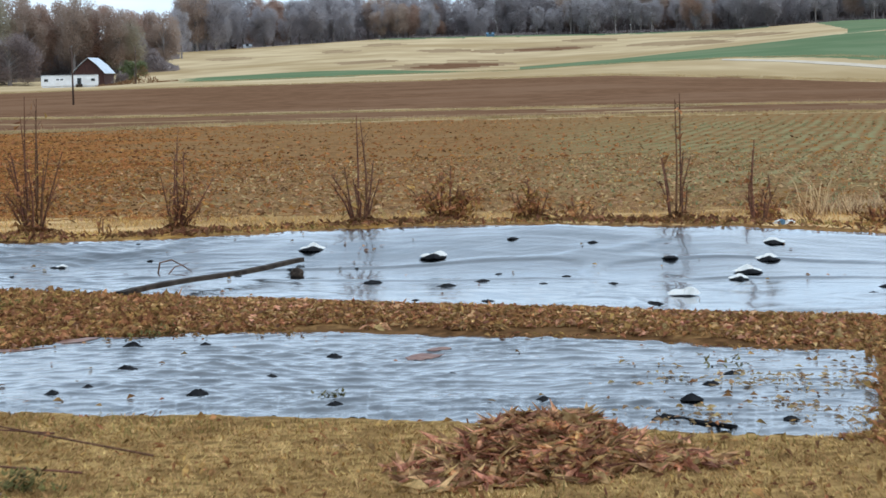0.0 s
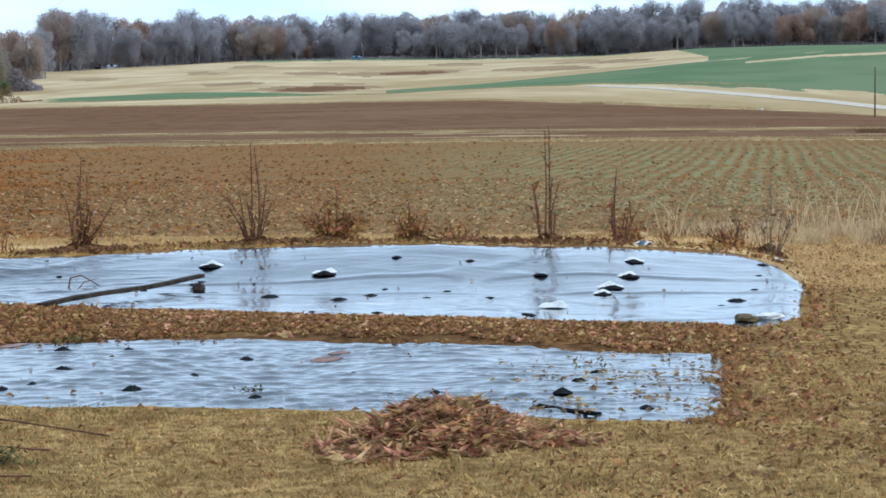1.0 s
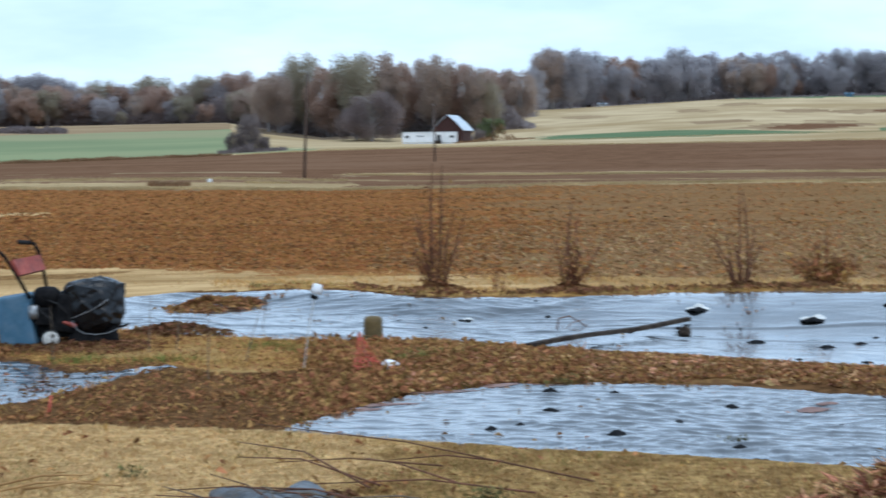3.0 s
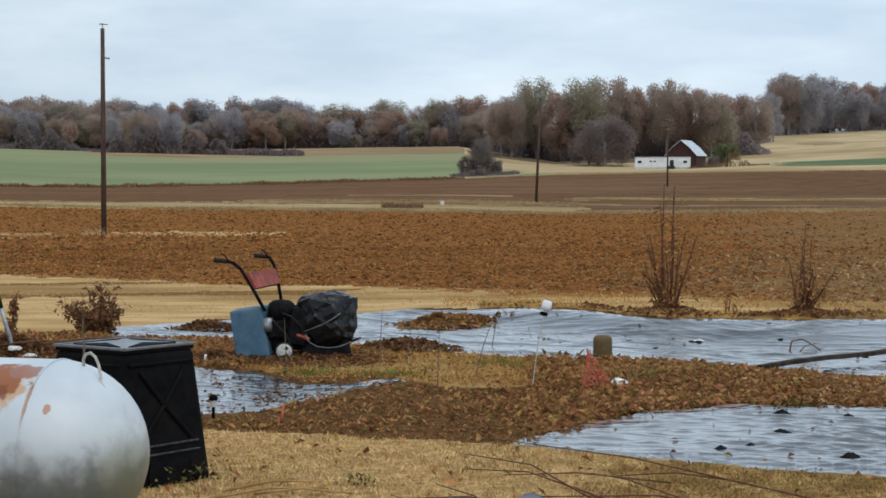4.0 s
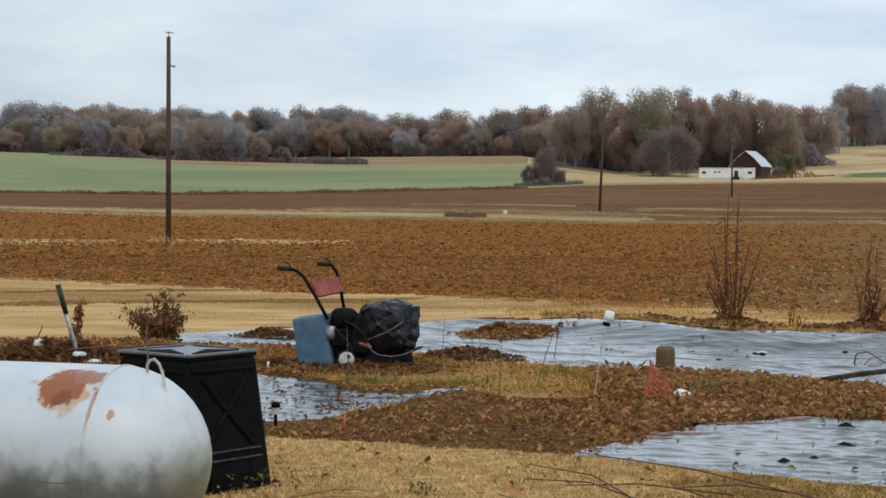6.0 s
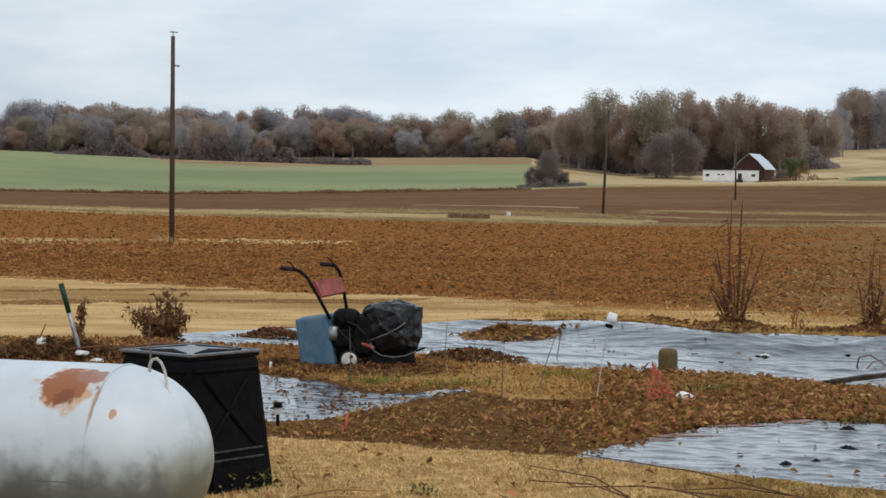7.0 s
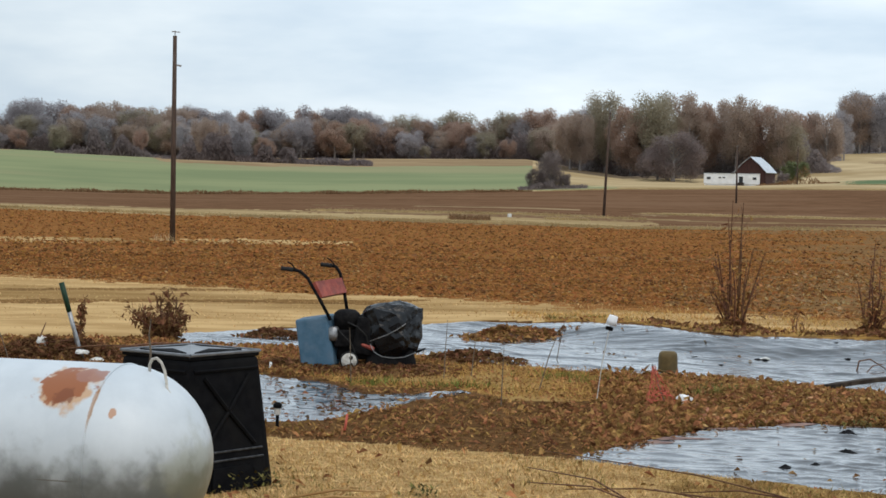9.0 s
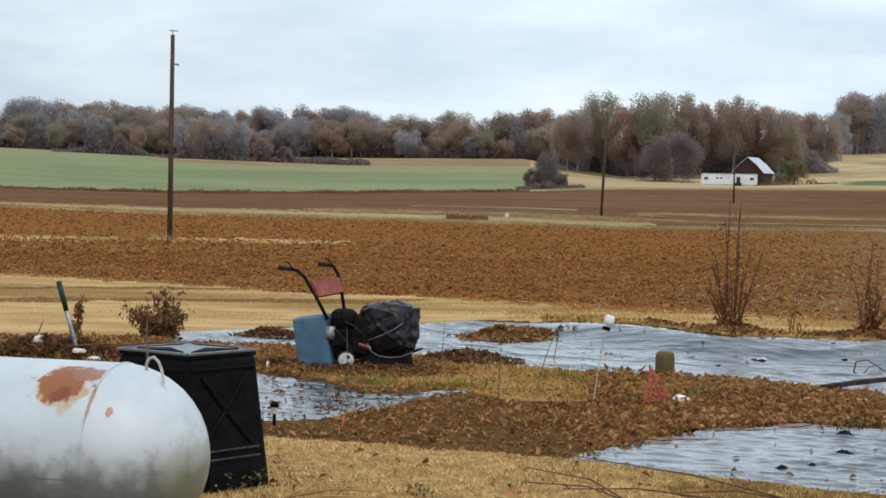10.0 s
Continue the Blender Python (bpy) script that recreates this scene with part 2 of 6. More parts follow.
# sprouting rows on part of the near field
def crop_rows():
    m = M["crop_dull"].copy()
    m.name = "sprouting_field"
    n, l = m.node_tree.nodes, m.node_tree.links
    b = n["Principled BSDF"]
    old = b.inputs["Base Color"].links[0].from_socket
    geo = n.new("ShaderNodeNewGeometry")
    mp = n.new("ShaderNodeMapping")
    mp.inputs["Rotation"].default_value = (0, 0, radians(33))
    l.new(geo.outputs["Position"], mp.inputs["Vector"])
    w = n.new("ShaderNodeTexWave")
    w.inputs["Scale"].default_value, w.inputs["Distortion"].default_value = .46, 3.2
    w.inputs["Detail"].default_value, w.inputs["Detail Scale"].default_value = 2, .12
    l.new(mp.outputs["Vector"], w.inputs["Vector"])
    t = n.new("ShaderNodeTexNoise")
    t.inputs["Scale"].default_value, t.inputs["Detail"].default_value = .35, 7
    l.new(geo.outputs["Position"], t.inputs["Vector"])
    r1 = n.new("ShaderNodeMapRange")
    r1.inputs["From Min"].default_value, r1.inputs["From Max"].default_value = .30, .60
    l.new(t.outputs["Fac"], r1.inputs["Value"])
    mul = n.new("ShaderNodeMath")
    mul.operation = "MULTIPLY"
    l.new(w.outputs["Fac"], mul.inputs[0])
    l.new(r1.outputs["Result"], mul.inputs[1])
    at = n.new("ShaderNodeAttribute")
    at.attribute_name = "sprout"
    mul2 = n.new("ShaderNodeMath")
    mul2.operation = "MULTIPLY"
    l.new(mul.outputs[0], mul2.inputs[0])
    l.new(at.outputs["Fac"], mul2.inputs[1])
    x = n.new("ShaderNodeMix")
    x.data_type = "RGBA"
    l.new(mul2.outputs[0], x.inputs[0])
    l.new(old, x.inputs[6])
    x.inputs[7].default_value = (.245, .265, .135, 1)
    l.new(x.outputs[2], b.inputs["Base Color"])
    return m


M["crop_dull"] = crop_rows()
M["film"] = material("black_plastic_film", (.012, .013, .015), (.03, .032, .036), 3, rough=.18, bump=.5, bump_scale=14, patch=(.045, .045, .045), patch_scale=1.3,
                     patch_amount=.5, spec=.75, stretch=(.45, 1, 1))
_b = M["film"].node_tree.nodes["Principled BSDF"]
_b.inputs["Coat Weight"].default_value, _b.inputs["Coat Roughness"].default_value, _b.inputs["Coat IOR"].default_value = .85, .08, 1.6
for _n in M["film"].node_tree.nodes:
    if _n.bl_idname == "ShaderNodeMapping":
        _n.inputs["Rotation"].default_value, _n.inputs["Scale"].default_value = (0, 0, radians(24)), (.28, 1, 1)
M["film_wet"] = M["film"].copy()
M["film_wet"].name = "wet_black_plastic_film"
M["film_wet"].node_tree.nodes["Principled BSDF"].inputs["Coat IOR"].default_value = 1.5
M["film_grey"] = material("grey_plastic_film", (.07, .076, .084), (.17, .182, .195), 9, rough=.6, bump=.4, spec=.25, patch=(.10, .075, .05), patch_scale=5, patch_amount=.6)
M["film_flap"] = material("black_plastic_flap", (.008, .008, .009), (.02, .02, .021), 9, rough=1, bump=.3, own=True, spec=.02)
M["film_white"] = material("white_plastic_flap", (.62, .62, .58), (.82, .82, .80), 9, rough=.45, bump=.2, patch=(.5, .45, .36), patch_scale=9, own=True)
M["leaf"] = thin_leaf(material("dead_leaf", (.17, .076, .029), (.52, .28, .112), 14, spec=.04, rough=.75, bump=.2, by_island=.45), .4)
M["leaf_dark"] = thin_leaf(material("withered_dark_leaf", (.13, .062, .03), (.28, .145, .07), 14, spec=.04, rough=.75, bump=.2, by_island=.4), .3)
M["leaf_pale"] = thin_leaf(material("bleached_dead_leaf", (.30, .185, .088), (.52, .35, .175), 14, spec=.04, rough=.7, bump=.2, by_island=.35), .3)
M["husk"] = thin_leaf(material("brown_husk_leaf", (.22, .098, .042), (.74, .45, .24), 12, spec=.04, rough=.6, bump=.2, by_island=.6), .4)
M["blade"] = material("dry_grass_blade", (.35, .214, .080), (.60, .40, .165), 6, spec=.04, rough=.8, bump=0, by_island=.3, patch=(.25, .145, .055), patch_scale=2.2, patch_amount=.65)
M["blade_pale"] = material("pale_dry_grass_blade", (.52, .33, .135), (.80, .55, .26), 6, rough=.8, bump=0, by_island=.25, patch=(.34, .21, .085), patch_scale=3.2, patch_amount=.5, spec=.1)
M["blade_gold"] = material("golden_dry_grass_blade", (.40, .225, .07), (.64, .39, .135), 6, rough=.8, bump=0, by_island=.3, spec=.1)
M["tuft"] = thin_leaf(material("green_weed_leaf", (.13, .15, .035), (.26, .28, .075), 6, spec=.04, rough=.7, bump=0, by_island=.4), .4)
M["weed"] = material("low_olive_weed", (.07, .062, .022), (.16, .13, .045), 6, spec=.04, rough=.7, bump=0, by_island=.4)
M["blade_green"] = material("green_grass_blade", (.125, .112, .03), (.24, .20, .06), 3, spec=.04, rough=.7, bump=0, by_island=.4)
M["stubble"] = thin_leaf(material("crop_residue", (.31, .132, .041), (.49, .23, .077), 1.5, spec=.04, rough=.9, bump=0, by_island=.3), .45)
M["bleached"] = thin_leaf(material("bleached_tall_grass", (.52, .365, .19), (.76, .57, .345), 6, spec=.04, rough=.8, bump=0, by_island=.3), .4)
M["stubble_dark"] = thin_leaf(material("rotten_crop_residue", (.12, .060, .026), (.22, .112, .046), 1.5, spec=.04, rough=.95, bump=0, by_island=.3), .2)
M["stubble_pale"] = thin_leaf(material("bleached_crop_residue", (.36, .24, .10), (.52, .37, .18), 1.5, spec=.04, rough=.9, bump=0, by_island=.3), .4)
M["sprout"] = thin_leaf(material("sprouting_wheat_tuft", (.22, .24, .115), (.30, .31, .155), 1.5, spec=.04, rough=.8, bump=0, by_island=.2), .45)
M["cane"] = material("brown_cane", (.085, .036, .02), (.19, .088, .048), 20, rough=.8, bump=.3, by_object=.2)
M["twig"] = material("grey_twig", (.10, .075, .055), (.22, .17, .125), 20, rough=.85, bump=.3, by_object=.2)
M["wood"] = material("weathered_plank", (.03, .022, .017), (.075, .056, .042), 10, rough=.85, spec=.1, bump=.5, stretch=(1, 1, 1))
M["pole"] = material("utility_pole_wood", (.05, .032, .024), (.11, .072, .055), 5, rough=.85, bump=.5, stretch=(6, 6, .4))
M["bark"] = material("tree_bark", (.19, .165, .15), (.29, .255, .235), 3, rough=.9, bump=.5)
# oak, grey, scrub, olive and rust hold distance haze: lifted, greyed tones
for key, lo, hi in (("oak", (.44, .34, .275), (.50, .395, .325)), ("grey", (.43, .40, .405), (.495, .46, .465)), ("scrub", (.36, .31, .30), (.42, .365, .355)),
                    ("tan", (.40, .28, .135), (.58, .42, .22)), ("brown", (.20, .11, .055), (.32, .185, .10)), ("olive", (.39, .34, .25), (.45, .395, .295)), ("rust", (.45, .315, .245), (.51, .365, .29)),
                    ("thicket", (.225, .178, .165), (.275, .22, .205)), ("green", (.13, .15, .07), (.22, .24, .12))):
    M["crown_" + key] = thin_leaf(material("foliage_and_haze_" + key, lo, hi, .25, rough=.9, bump=0, by_island=.04, by_object=.06, spec=.0), .7)
M["white"] = material("white_siding", (.72, .73, .74), (.82, .83, .83), 2, rough=.6, bump=.1, patch=(.6, .6, .58), patch_scale=.5)
M["cup"] = material("white_foam", (.84, .85, .86), (.9, .9, .9), 9, rough=.5, bump=.05, own=True)
M["barn"] = material("dark_red_boards", (.035, .016, .014), (.07, .03, .026), 2, rough=.85, bump=.4, stretch=(4, 4, .5))
M["tin"] = material("galvanised_roof", (.5, .53, .56), (.68, .70, .72), 1, rough=.35, metal=.6, bump=.2)
M["glass"] = material("dark_window_glass", (.02, .022, .025), (.04, .043, .05), 2, rough=.1, bump=0, spec=.5)
M["black"] = material("black_moulded_plastic", (.004, .004, .005), (.008, .008, .009), 12, rough=.66, bump=.15, patch=(.014, .013, .012), patch_scale=4, patch_amount=.35, own=True, spec=.05)
M["scuffed"] = material("scuffed_black_plastic", (.015, .016, .018), (.06, .062, .066), 30, rough=.4, bump=.15, own=True, spec=.3)
# pale blue-grey puts the sky's sheen into the black lid's base colour
M["lid"] = material("sky_sheen_black_lid", (.10, .106, .116), (.16, .168, .18), 10, rough=.28, bump=.12, own=True, spec=.7)
M["steel"] = material("dull_steel", (.22, .22, .22), (.4, .4, .4), 20, rough=.4, metal=.8, bump=.2, own=True)
M["engine"] = material("greasy_black_metal", (.005, .005, .006), (.015, .014, .014), 20, rough=.7, bump=.3, own=True, spec=.08)
M["red"] = material("faded_red_paint", (.27, .05, .036), (.40, .09, .06), 14, rough=.5, bump=.15, patch=(.16, .05, .04), patch_scale=6, own=True)
M["blue"] = material("chalky_blue_paint", (.058, .135, .205), (.088, .175, .255), 8, rough=.6, bump=.15, patch=(.13, .20, .26), patch_scale=5, own=True)
M["bag"] = material("black_bin_bag", (.005, .005, .006), (.010, .010, .011), 9, rough=.14, bump=.2, bump_scale=30, own=True, spec=.3)
M["rim"] = material("dirty_white_rim", (.5, .48, .43), (.72, .7, .65), 16, rough=.55, bump=.2, patch=(.25, .2, .15), patch_scale=14, own=True)
M["rubber"] = material("black_rubber", (.01, .01, .01), (.022, .021, .02), 20, rough=.7, bump=.3, own=True)
M["olive"] = material("olive_brown_plastic", (.10, .066, .022), (.15, .10, .036), 10, rough=.6, bump=.2, patch=(.07, .05, .02), patch_scale=6, own=True)
M["mesh"] = material("orange_red_netting", (.5, .09, .055), (.66, .15, .1), 20, rough=.6, bump=0, own=True)
M["grip"] = material("green_grip", (.008, .028, .014), (.014, .05, .024), 20, rough=.5, bump=.2, own=True)
M["rag"] = material("brownish_stain", (.17, .085, .065), (.27, .16, .125), 8, rough=.5, bump=.3)


def tank_material():
    """White paint, rust on the upper side, algae, grime and painted-in shade low down on the shell."""
    m = material("white_tank_paint", (.55, .60, .635), (.63, .68, .715), 3, rough=.38, bump=.05, own=True, spec=.45)
    n, l = m.node_tree.nodes, m.node_tree.links
    b = n["Principled BSDF"]
    col = b.inputs["Base Color"].links[0].from_socket
    co = n.new("ShaderNodeTexCoord")

    def noise_of(sc, stretch=(1, 1, 1), det=5):
        mp = n.new("ShaderNodeMapping")
        mp.inputs["Scale"].default_value = stretch
        l.new(co.outputs["Object"], mp.inputs["Vector"])
        t = n.new("ShaderNodeTexNoise")
        t.inputs["Scale"].default_value, t.inputs["Detail"].default_value = sc, det
        l.new(mp.outputs["Vector"], t.inputs["Vector"])
        return t.outputs["Fac"]

    def blob(at, size, edge=.5, sc=9, rough=3.2):
        """1 inside an uneven blob round a spot of the shell."""
        mp = n.new("ShaderNodeMapping")
        mp.vector_type = "TEXTURE"
        mp.inputs["Location"].default_value = at
        mp.inputs["Scale"].default_value = size
        l.new(co.outputs["Object"], mp.inputs["Vector"])
        ln = n.new("ShaderNodeVectorMath")
        ln.operation = "LENGTH"
        l.new(mp.outputs["Vector"], ln.inputs[0])
        ad = n.new("ShaderNodeMath")
        ad.operation = "MULTIPLY_ADD"
        l.new(noise_of(sc), ad.inputs[0])
        ad.inputs[1].default_value = rough
        l.new(ln.outputs["Value"], ad.inputs[2])
        r = n.new("ShaderNodeMapRange")
        r.interpolation_type = "SMOOTHSTEP"
        r.inputs["From Min"].default_value, r.inputs["From Max"].default_value = 1 + rough * .5 + edge * .45, 1 + rough * .5 - edge * .45
        l.new(ad.outputs[0], r.inputs["Value"])
        return r.outputs["Result"]

    def over(fac, colour, amount=1.0):
        nonlocal col
        k = n.new("ShaderNodeMath")
        k.operation = "MULTIPLY"
        k.inputs[1].default_value = amount
        l.new(fac, k.inputs[0])
        x = n.new("ShaderNodeMix")
        x.data_type = "RGBA"
        l.new(k.outputs[0], x.inputs[0])
        l.new(col, x.inputs[6])
        x.inputs[7].default_value = (*colour, 1)
        col = x.outputs[2]
    # grime on the underside that streaks upward, deepened to stand for shade
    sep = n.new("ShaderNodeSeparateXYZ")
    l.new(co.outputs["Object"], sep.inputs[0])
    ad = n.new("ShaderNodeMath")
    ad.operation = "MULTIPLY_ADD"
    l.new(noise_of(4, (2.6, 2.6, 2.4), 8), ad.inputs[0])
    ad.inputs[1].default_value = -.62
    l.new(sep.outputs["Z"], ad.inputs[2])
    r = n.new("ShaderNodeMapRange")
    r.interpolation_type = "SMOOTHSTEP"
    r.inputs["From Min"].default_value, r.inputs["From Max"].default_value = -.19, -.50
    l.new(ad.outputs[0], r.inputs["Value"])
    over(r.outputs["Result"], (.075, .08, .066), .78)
    # shade of the lower shell put into the colour, uneven along its edge
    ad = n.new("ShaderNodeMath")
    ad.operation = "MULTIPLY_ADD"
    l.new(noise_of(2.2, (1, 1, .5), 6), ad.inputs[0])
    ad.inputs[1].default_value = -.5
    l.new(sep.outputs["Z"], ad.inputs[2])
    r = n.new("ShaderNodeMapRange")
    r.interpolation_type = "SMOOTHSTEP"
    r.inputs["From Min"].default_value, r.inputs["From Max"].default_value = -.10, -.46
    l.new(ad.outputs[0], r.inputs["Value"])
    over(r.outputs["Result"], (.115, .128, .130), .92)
    over(blob((.47, 0, -.08), (.14, .5, .24), .8, 5), (.24, .24, .13), .4)
    over(blob((-.16, -.28, .375), (.155, .19, .11), .45, 9, 2.0), (.56, .30, .12), .8)
    over(blob((-.15, -.275, .38), (.135, .165, .09), .25, 11, 2.4), (.31, .092, .026), .95)
    over(blob((-.06, -.19, .42), (.085, .075, .05), .25, 14, 1.6), (.33, .15, .105), .9)
    over(blob((-.15, -.33, .325), (.06, .06, .045), .4, 16, 2.2), (.20, .055, .017), .8)
    over(blob((.03, -.34, .29), (.012, .12, .14), .5, 14, 1.6), (.42, .22, .10), .75)
    over(blob((.135, -.36, .265), (.016, .03, .026), .4, 24, 1.6), (.45, .20, .08), .85)
    over(blob((-.12, -.46, -.06), (.10, .05, .004), .4, 8, .8), (.12, .11, .09), .7)
    l.new(col, b.inputs["Base Color"])
    return m


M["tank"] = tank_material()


# ---- building helpers ----
def np_mesh(name, verts, faces, mats=(), index=None, smooth_shade=False, attrs=()):
    """A mesh from arrays of vertices and of faces that all have the same number of corners."""
    verts, faces = np.asarray(verts, np.float32), np.asarray(faces, np.int32)
    me = bpy.data.meshes.new(name)
    me.vertices.add(len(verts))
    me.vertices.foreach_set("co", verts.ravel())
    k = faces.shape[1]
    me.loops.add(faces.size)
    me.loops.foreach_set("vertex_index", faces.ravel())
    me.polygons.add(len(faces))
    me.polygons.foreach_set("loop_start", np.arange(0, faces.size, k, dtype=np.int32))
    if index is not None:
        me.polygons.foreach_set("material_index", np.asarray(index, np.int32))
    me.polygons.foreach_set("use_smooth", np.full(len(faces), smooth_shade))
    for a, values in attrs:
        me.attributes.new(a, "FLOAT", "POINT").data.foreach_set("value", np.asarray(values, np.float32))
    for m in mats:
        me.materials.append(m)
    me.update(calc_edges=True)
    return me


def part(name, bm, mat, parent=None, label="", shade=False):
    """Link a bmesh as one mesh object under a thing or a part."""
    me = bpy.data.meshes.new(name)
    if shade:
        for f in bm.faces:
            f.smooth = True
    bm.to_mesh(me)
    bm.free()
    me.materials.append(mat)
    ob = new(name, me)
    ob.parent = parent
    return tagged(ob, label)


def empty(name, x, y, z, rz=0.0, label="", category="", group=""):
    ob = new(name)
    ob.empty_display_size = .1
    ob.matrix_world = pose(x, y, z, 0, 0, rz)
    return tagged(ob, label, category, group)


def box(bm, size, at=(0, 0, 0), turn=None, bevel=0.0, taper=1.0):
    """A box with its base centre at 'at'; taper scales the top."""
    made = bmesh.ops.create_cube(bm, size=1)["verts"]
    for v in made:
        f = taper if v.co.z > 0 else 1
        v.co = Vector((v.co.x * size[0] * f, v.co.y * size[1] * f, (v.co.z + .5) * size[2]))
    if bevel:
        edges = list({e for v in made for e in v.link_edges})
        made = bmesh.ops.bevel(bm, geom=edges, offset=bevel, segments=2, affect="EDGES", profile=.6)["verts"]
    m = Matrix.Translation(at) @ (turn or Matrix())
    done = set()
    stack = list(made)
    while stack:
        v = stack.pop()
        if v in done:
            continue
        done.add(v)
        stack += [e.other_vert(v) for e in v.link_edges]
    for v in done:
        v.co = m @ v.co
    return done


def tube(bm, points, radii, sides=8, caps=True):
    """A tube along points with a radius at each."""
    rings = []
    pts = [Vector(p) for p in points]
    if not hasattr(radii, "__len__"):
        radii = [radii] * len(pts)
    for i, p in enumerate(pts):
        d = (pts[min(i + 1, len(pts) - 1)] - pts[max(i - 1, 0)]).normalized()
        u = d.orthogonal().normalized() if i == 0 else (last - d * last.dot(d)).normalized()
        last = u
        w = d.cross(u)
        rings.append([bm.verts.new(p + (u * math.cos(a) + w * math.sin(a)) * radii[i]) for a in (math.tau * k / sides for k in range(sides))])
    for a, b in zip(rings, rings[1:]):
        for k in range(sides):
            bm.faces.new((a[k], a[(k + 1) % sides], b[(k + 1) % sides], b[k]))
    if caps:
        bm.faces.new(rings[0][::-1])
        bm.faces.new(rings[-1])
    return bm


def lathe(bm, profile, sides=32, axis="Z"):
    """Turn (radius, height) pairs round an axis."""
    rings = []
    for r, h in profile:
        ring = []
        for k in range(sides):
            a = math.tau * k / sides
            c = (r * math.cos(a), r * math.sin(a), h)
            ring.append(bm.verts.new(c if axis == "Z" else (h, c[0], c[1])))
        rings.append(ring)
    for a, b in zip(rings, rings[1:]):
        for k in range(sides):
            bm.faces.new((a[k], a[(k + 1) % sides], b[(k + 1) % sides], b[k]))
    bm.faces.new(rings[0][::-1])
    bm.faces.new(rings[-1])
    bmesh.ops.recalc_face_normals(bm, faces=bm.faces)
    return bm


# ---- the ground: one sheet from the yard to the horizon ----
def build_ground():
    cols = np.concatenate([np.arange(-15.5, 39.5, .09), np.arange(42, 340, 6.0)])
    el = np.linspace(1 / 9.0, 1 / 30.0, 190)
    rows = np.concatenate([[.002, 1.2, 3, 6, 7.5], 1 / el, 1 / np.linspace(1 / 30.2, 1 / 82, 110), np.linspace(84, 130, 26), np.linspace(132, 165, 18),
                           np.linspace(167, 200, 20), np.linspace(206, 330, 22), np.linspace(333, 380, 40), np.linspace(381.5, 500, 84),
                           500 + np.linspace(.025, 1, 40) * 1, [900, 1300, 2200, 4200]])
    az = np.repeat(cols[None], len(rows), 0)
    d = np.repeat(rows[:, None], len(cols), 1)
    wd = np.interp(np.clip(az, -16, 40), FAR_AZ, WOOD_D)
    k = (d > 500) & (d <= 501)
    d = np.where(k, 500 + (d - 500) * (wd - 500), d)
    z = ground_polar(az, d)
    x, y = spot(az, d)
    n, c = len(rows), len(cols)
    # the beds lie a little lower under the sheets
    for at, nt, ft in ((F_AZ, F_NEAR, F_FAR), (B_AZ, B_NEAR, B_FAR), (S_AZ, S_NEAR, S_FAR)):
        inset = np.minimum(np.minimum(d - np.interp(az, at, nt), np.interp(az, at, ft) - d), .25 * np.minimum(az - at[0], at[-1] - az))
        z = z - .06 * smooth(.04, .3, inset)
    verts = np.stack([x, y, z], -1).reshape(-1, 3)
    i = np.arange(n - 1)[:, None] * c + np.arange(c)[None]
    j = np.arange(n - 1)[:, None] * c + (np.arange(c)[None] + 1) % c
    faces = np.stack([i, j, j + c, i + c], -1).reshape(-1, 4)
    names = ["crop_dull", "lawn", "lawn_pale", "straw", "soil", "litter", "crop", "till", "road", "wheat", "wheat_far", "hill", "gravel", "floor", "green", "bare"]
    no = {s: q for q, s in enumerate(names)}
    a, q = (az[:-1] + .045).ravel(), ((d[:-1] + d[1:]) / 2).ravel()
    fx, fy = spot(a, q)
    jit = vnoise(fx, fy, .7, 11) - .5 + .6 * (vnoise(fx, fy, .22, 12) - .5)
    wide = vnoise(fx, fy, 6, 13) - .5
    mat = np.full(len(a), no["lawn"])
    mat[a < 8 + 5 * jit + 4 * wide] = no["lawn_pale"]
    mat[(a > 30 + jit) & (q > 20.5 + 2 * jit + 3 * wide)] = no["lawn_pale"]
    # garden ground between the sheets
    ff, fn = np.interp(a, F_AZ, F_FAR), np.interp(a, F_AZ, F_NEAR)
    bn, bf = np.interp(a, B_AZ, B_NEAR), np.interp(a, B_AZ, B_FAR)
    inside = (q > np.interp(a, [-9, -5, 2, 4.5, 8], [14.7, 14.95, 14.1, 13.85, 14]) + jit * .35) & (q < bf + .4) & (a < 32.0 + jit * 1.5)
    mat[inside & (a < 9)] = no["soil"]
    mat[(a < -6 + jit * 2) & (q > 21.6 + jit)] = no["straw"]
    mat[inside & (a >= 9 + jit * 3)] = no["litter"]
    mat[(a < 9 + jit * 4) & (a > -9) & (q > np.interp(a, [-9, -3, 0, 3, 9], [19.8, 19.2, 18.3, 17.6, 18.6]) + jit * .8) & (q < bn + jit * .6)] = no["green"]
    mat[(a > 10) & (a < 30.5) & (q > ff - .3) & (q < ff + .20 + jit * .5)] = no["soil"]
    right = (a > 31.0) & (q > 12.3 + jit) & (q < 18 + jit * 2) & (a < 32.4 + jit * 2)
    mat[right & (vnoise(fx, fy, .45, 15) + .4 * jit > .38 + .12 * np.maximum(a - 32.4, 0))] = no["litter"]
    # verge, near field and beyond
    edge = np.interp(a, [-16, -13, -8.9, -4.8, .3, 5.3, 10.3, 17.7, 40], [46, 44, 40, 36.3, 34.5, 32.4, 31, 30, 29.5])
    mat[(q > bf + .3 + jit) & (a < 33)] = no["straw"]
    mat[(q > bf + .2 + jit * .8) & (q < bf + 1.5 + wide * 2 + jit) & (a > 3) & (a < 20)] = no["green"]
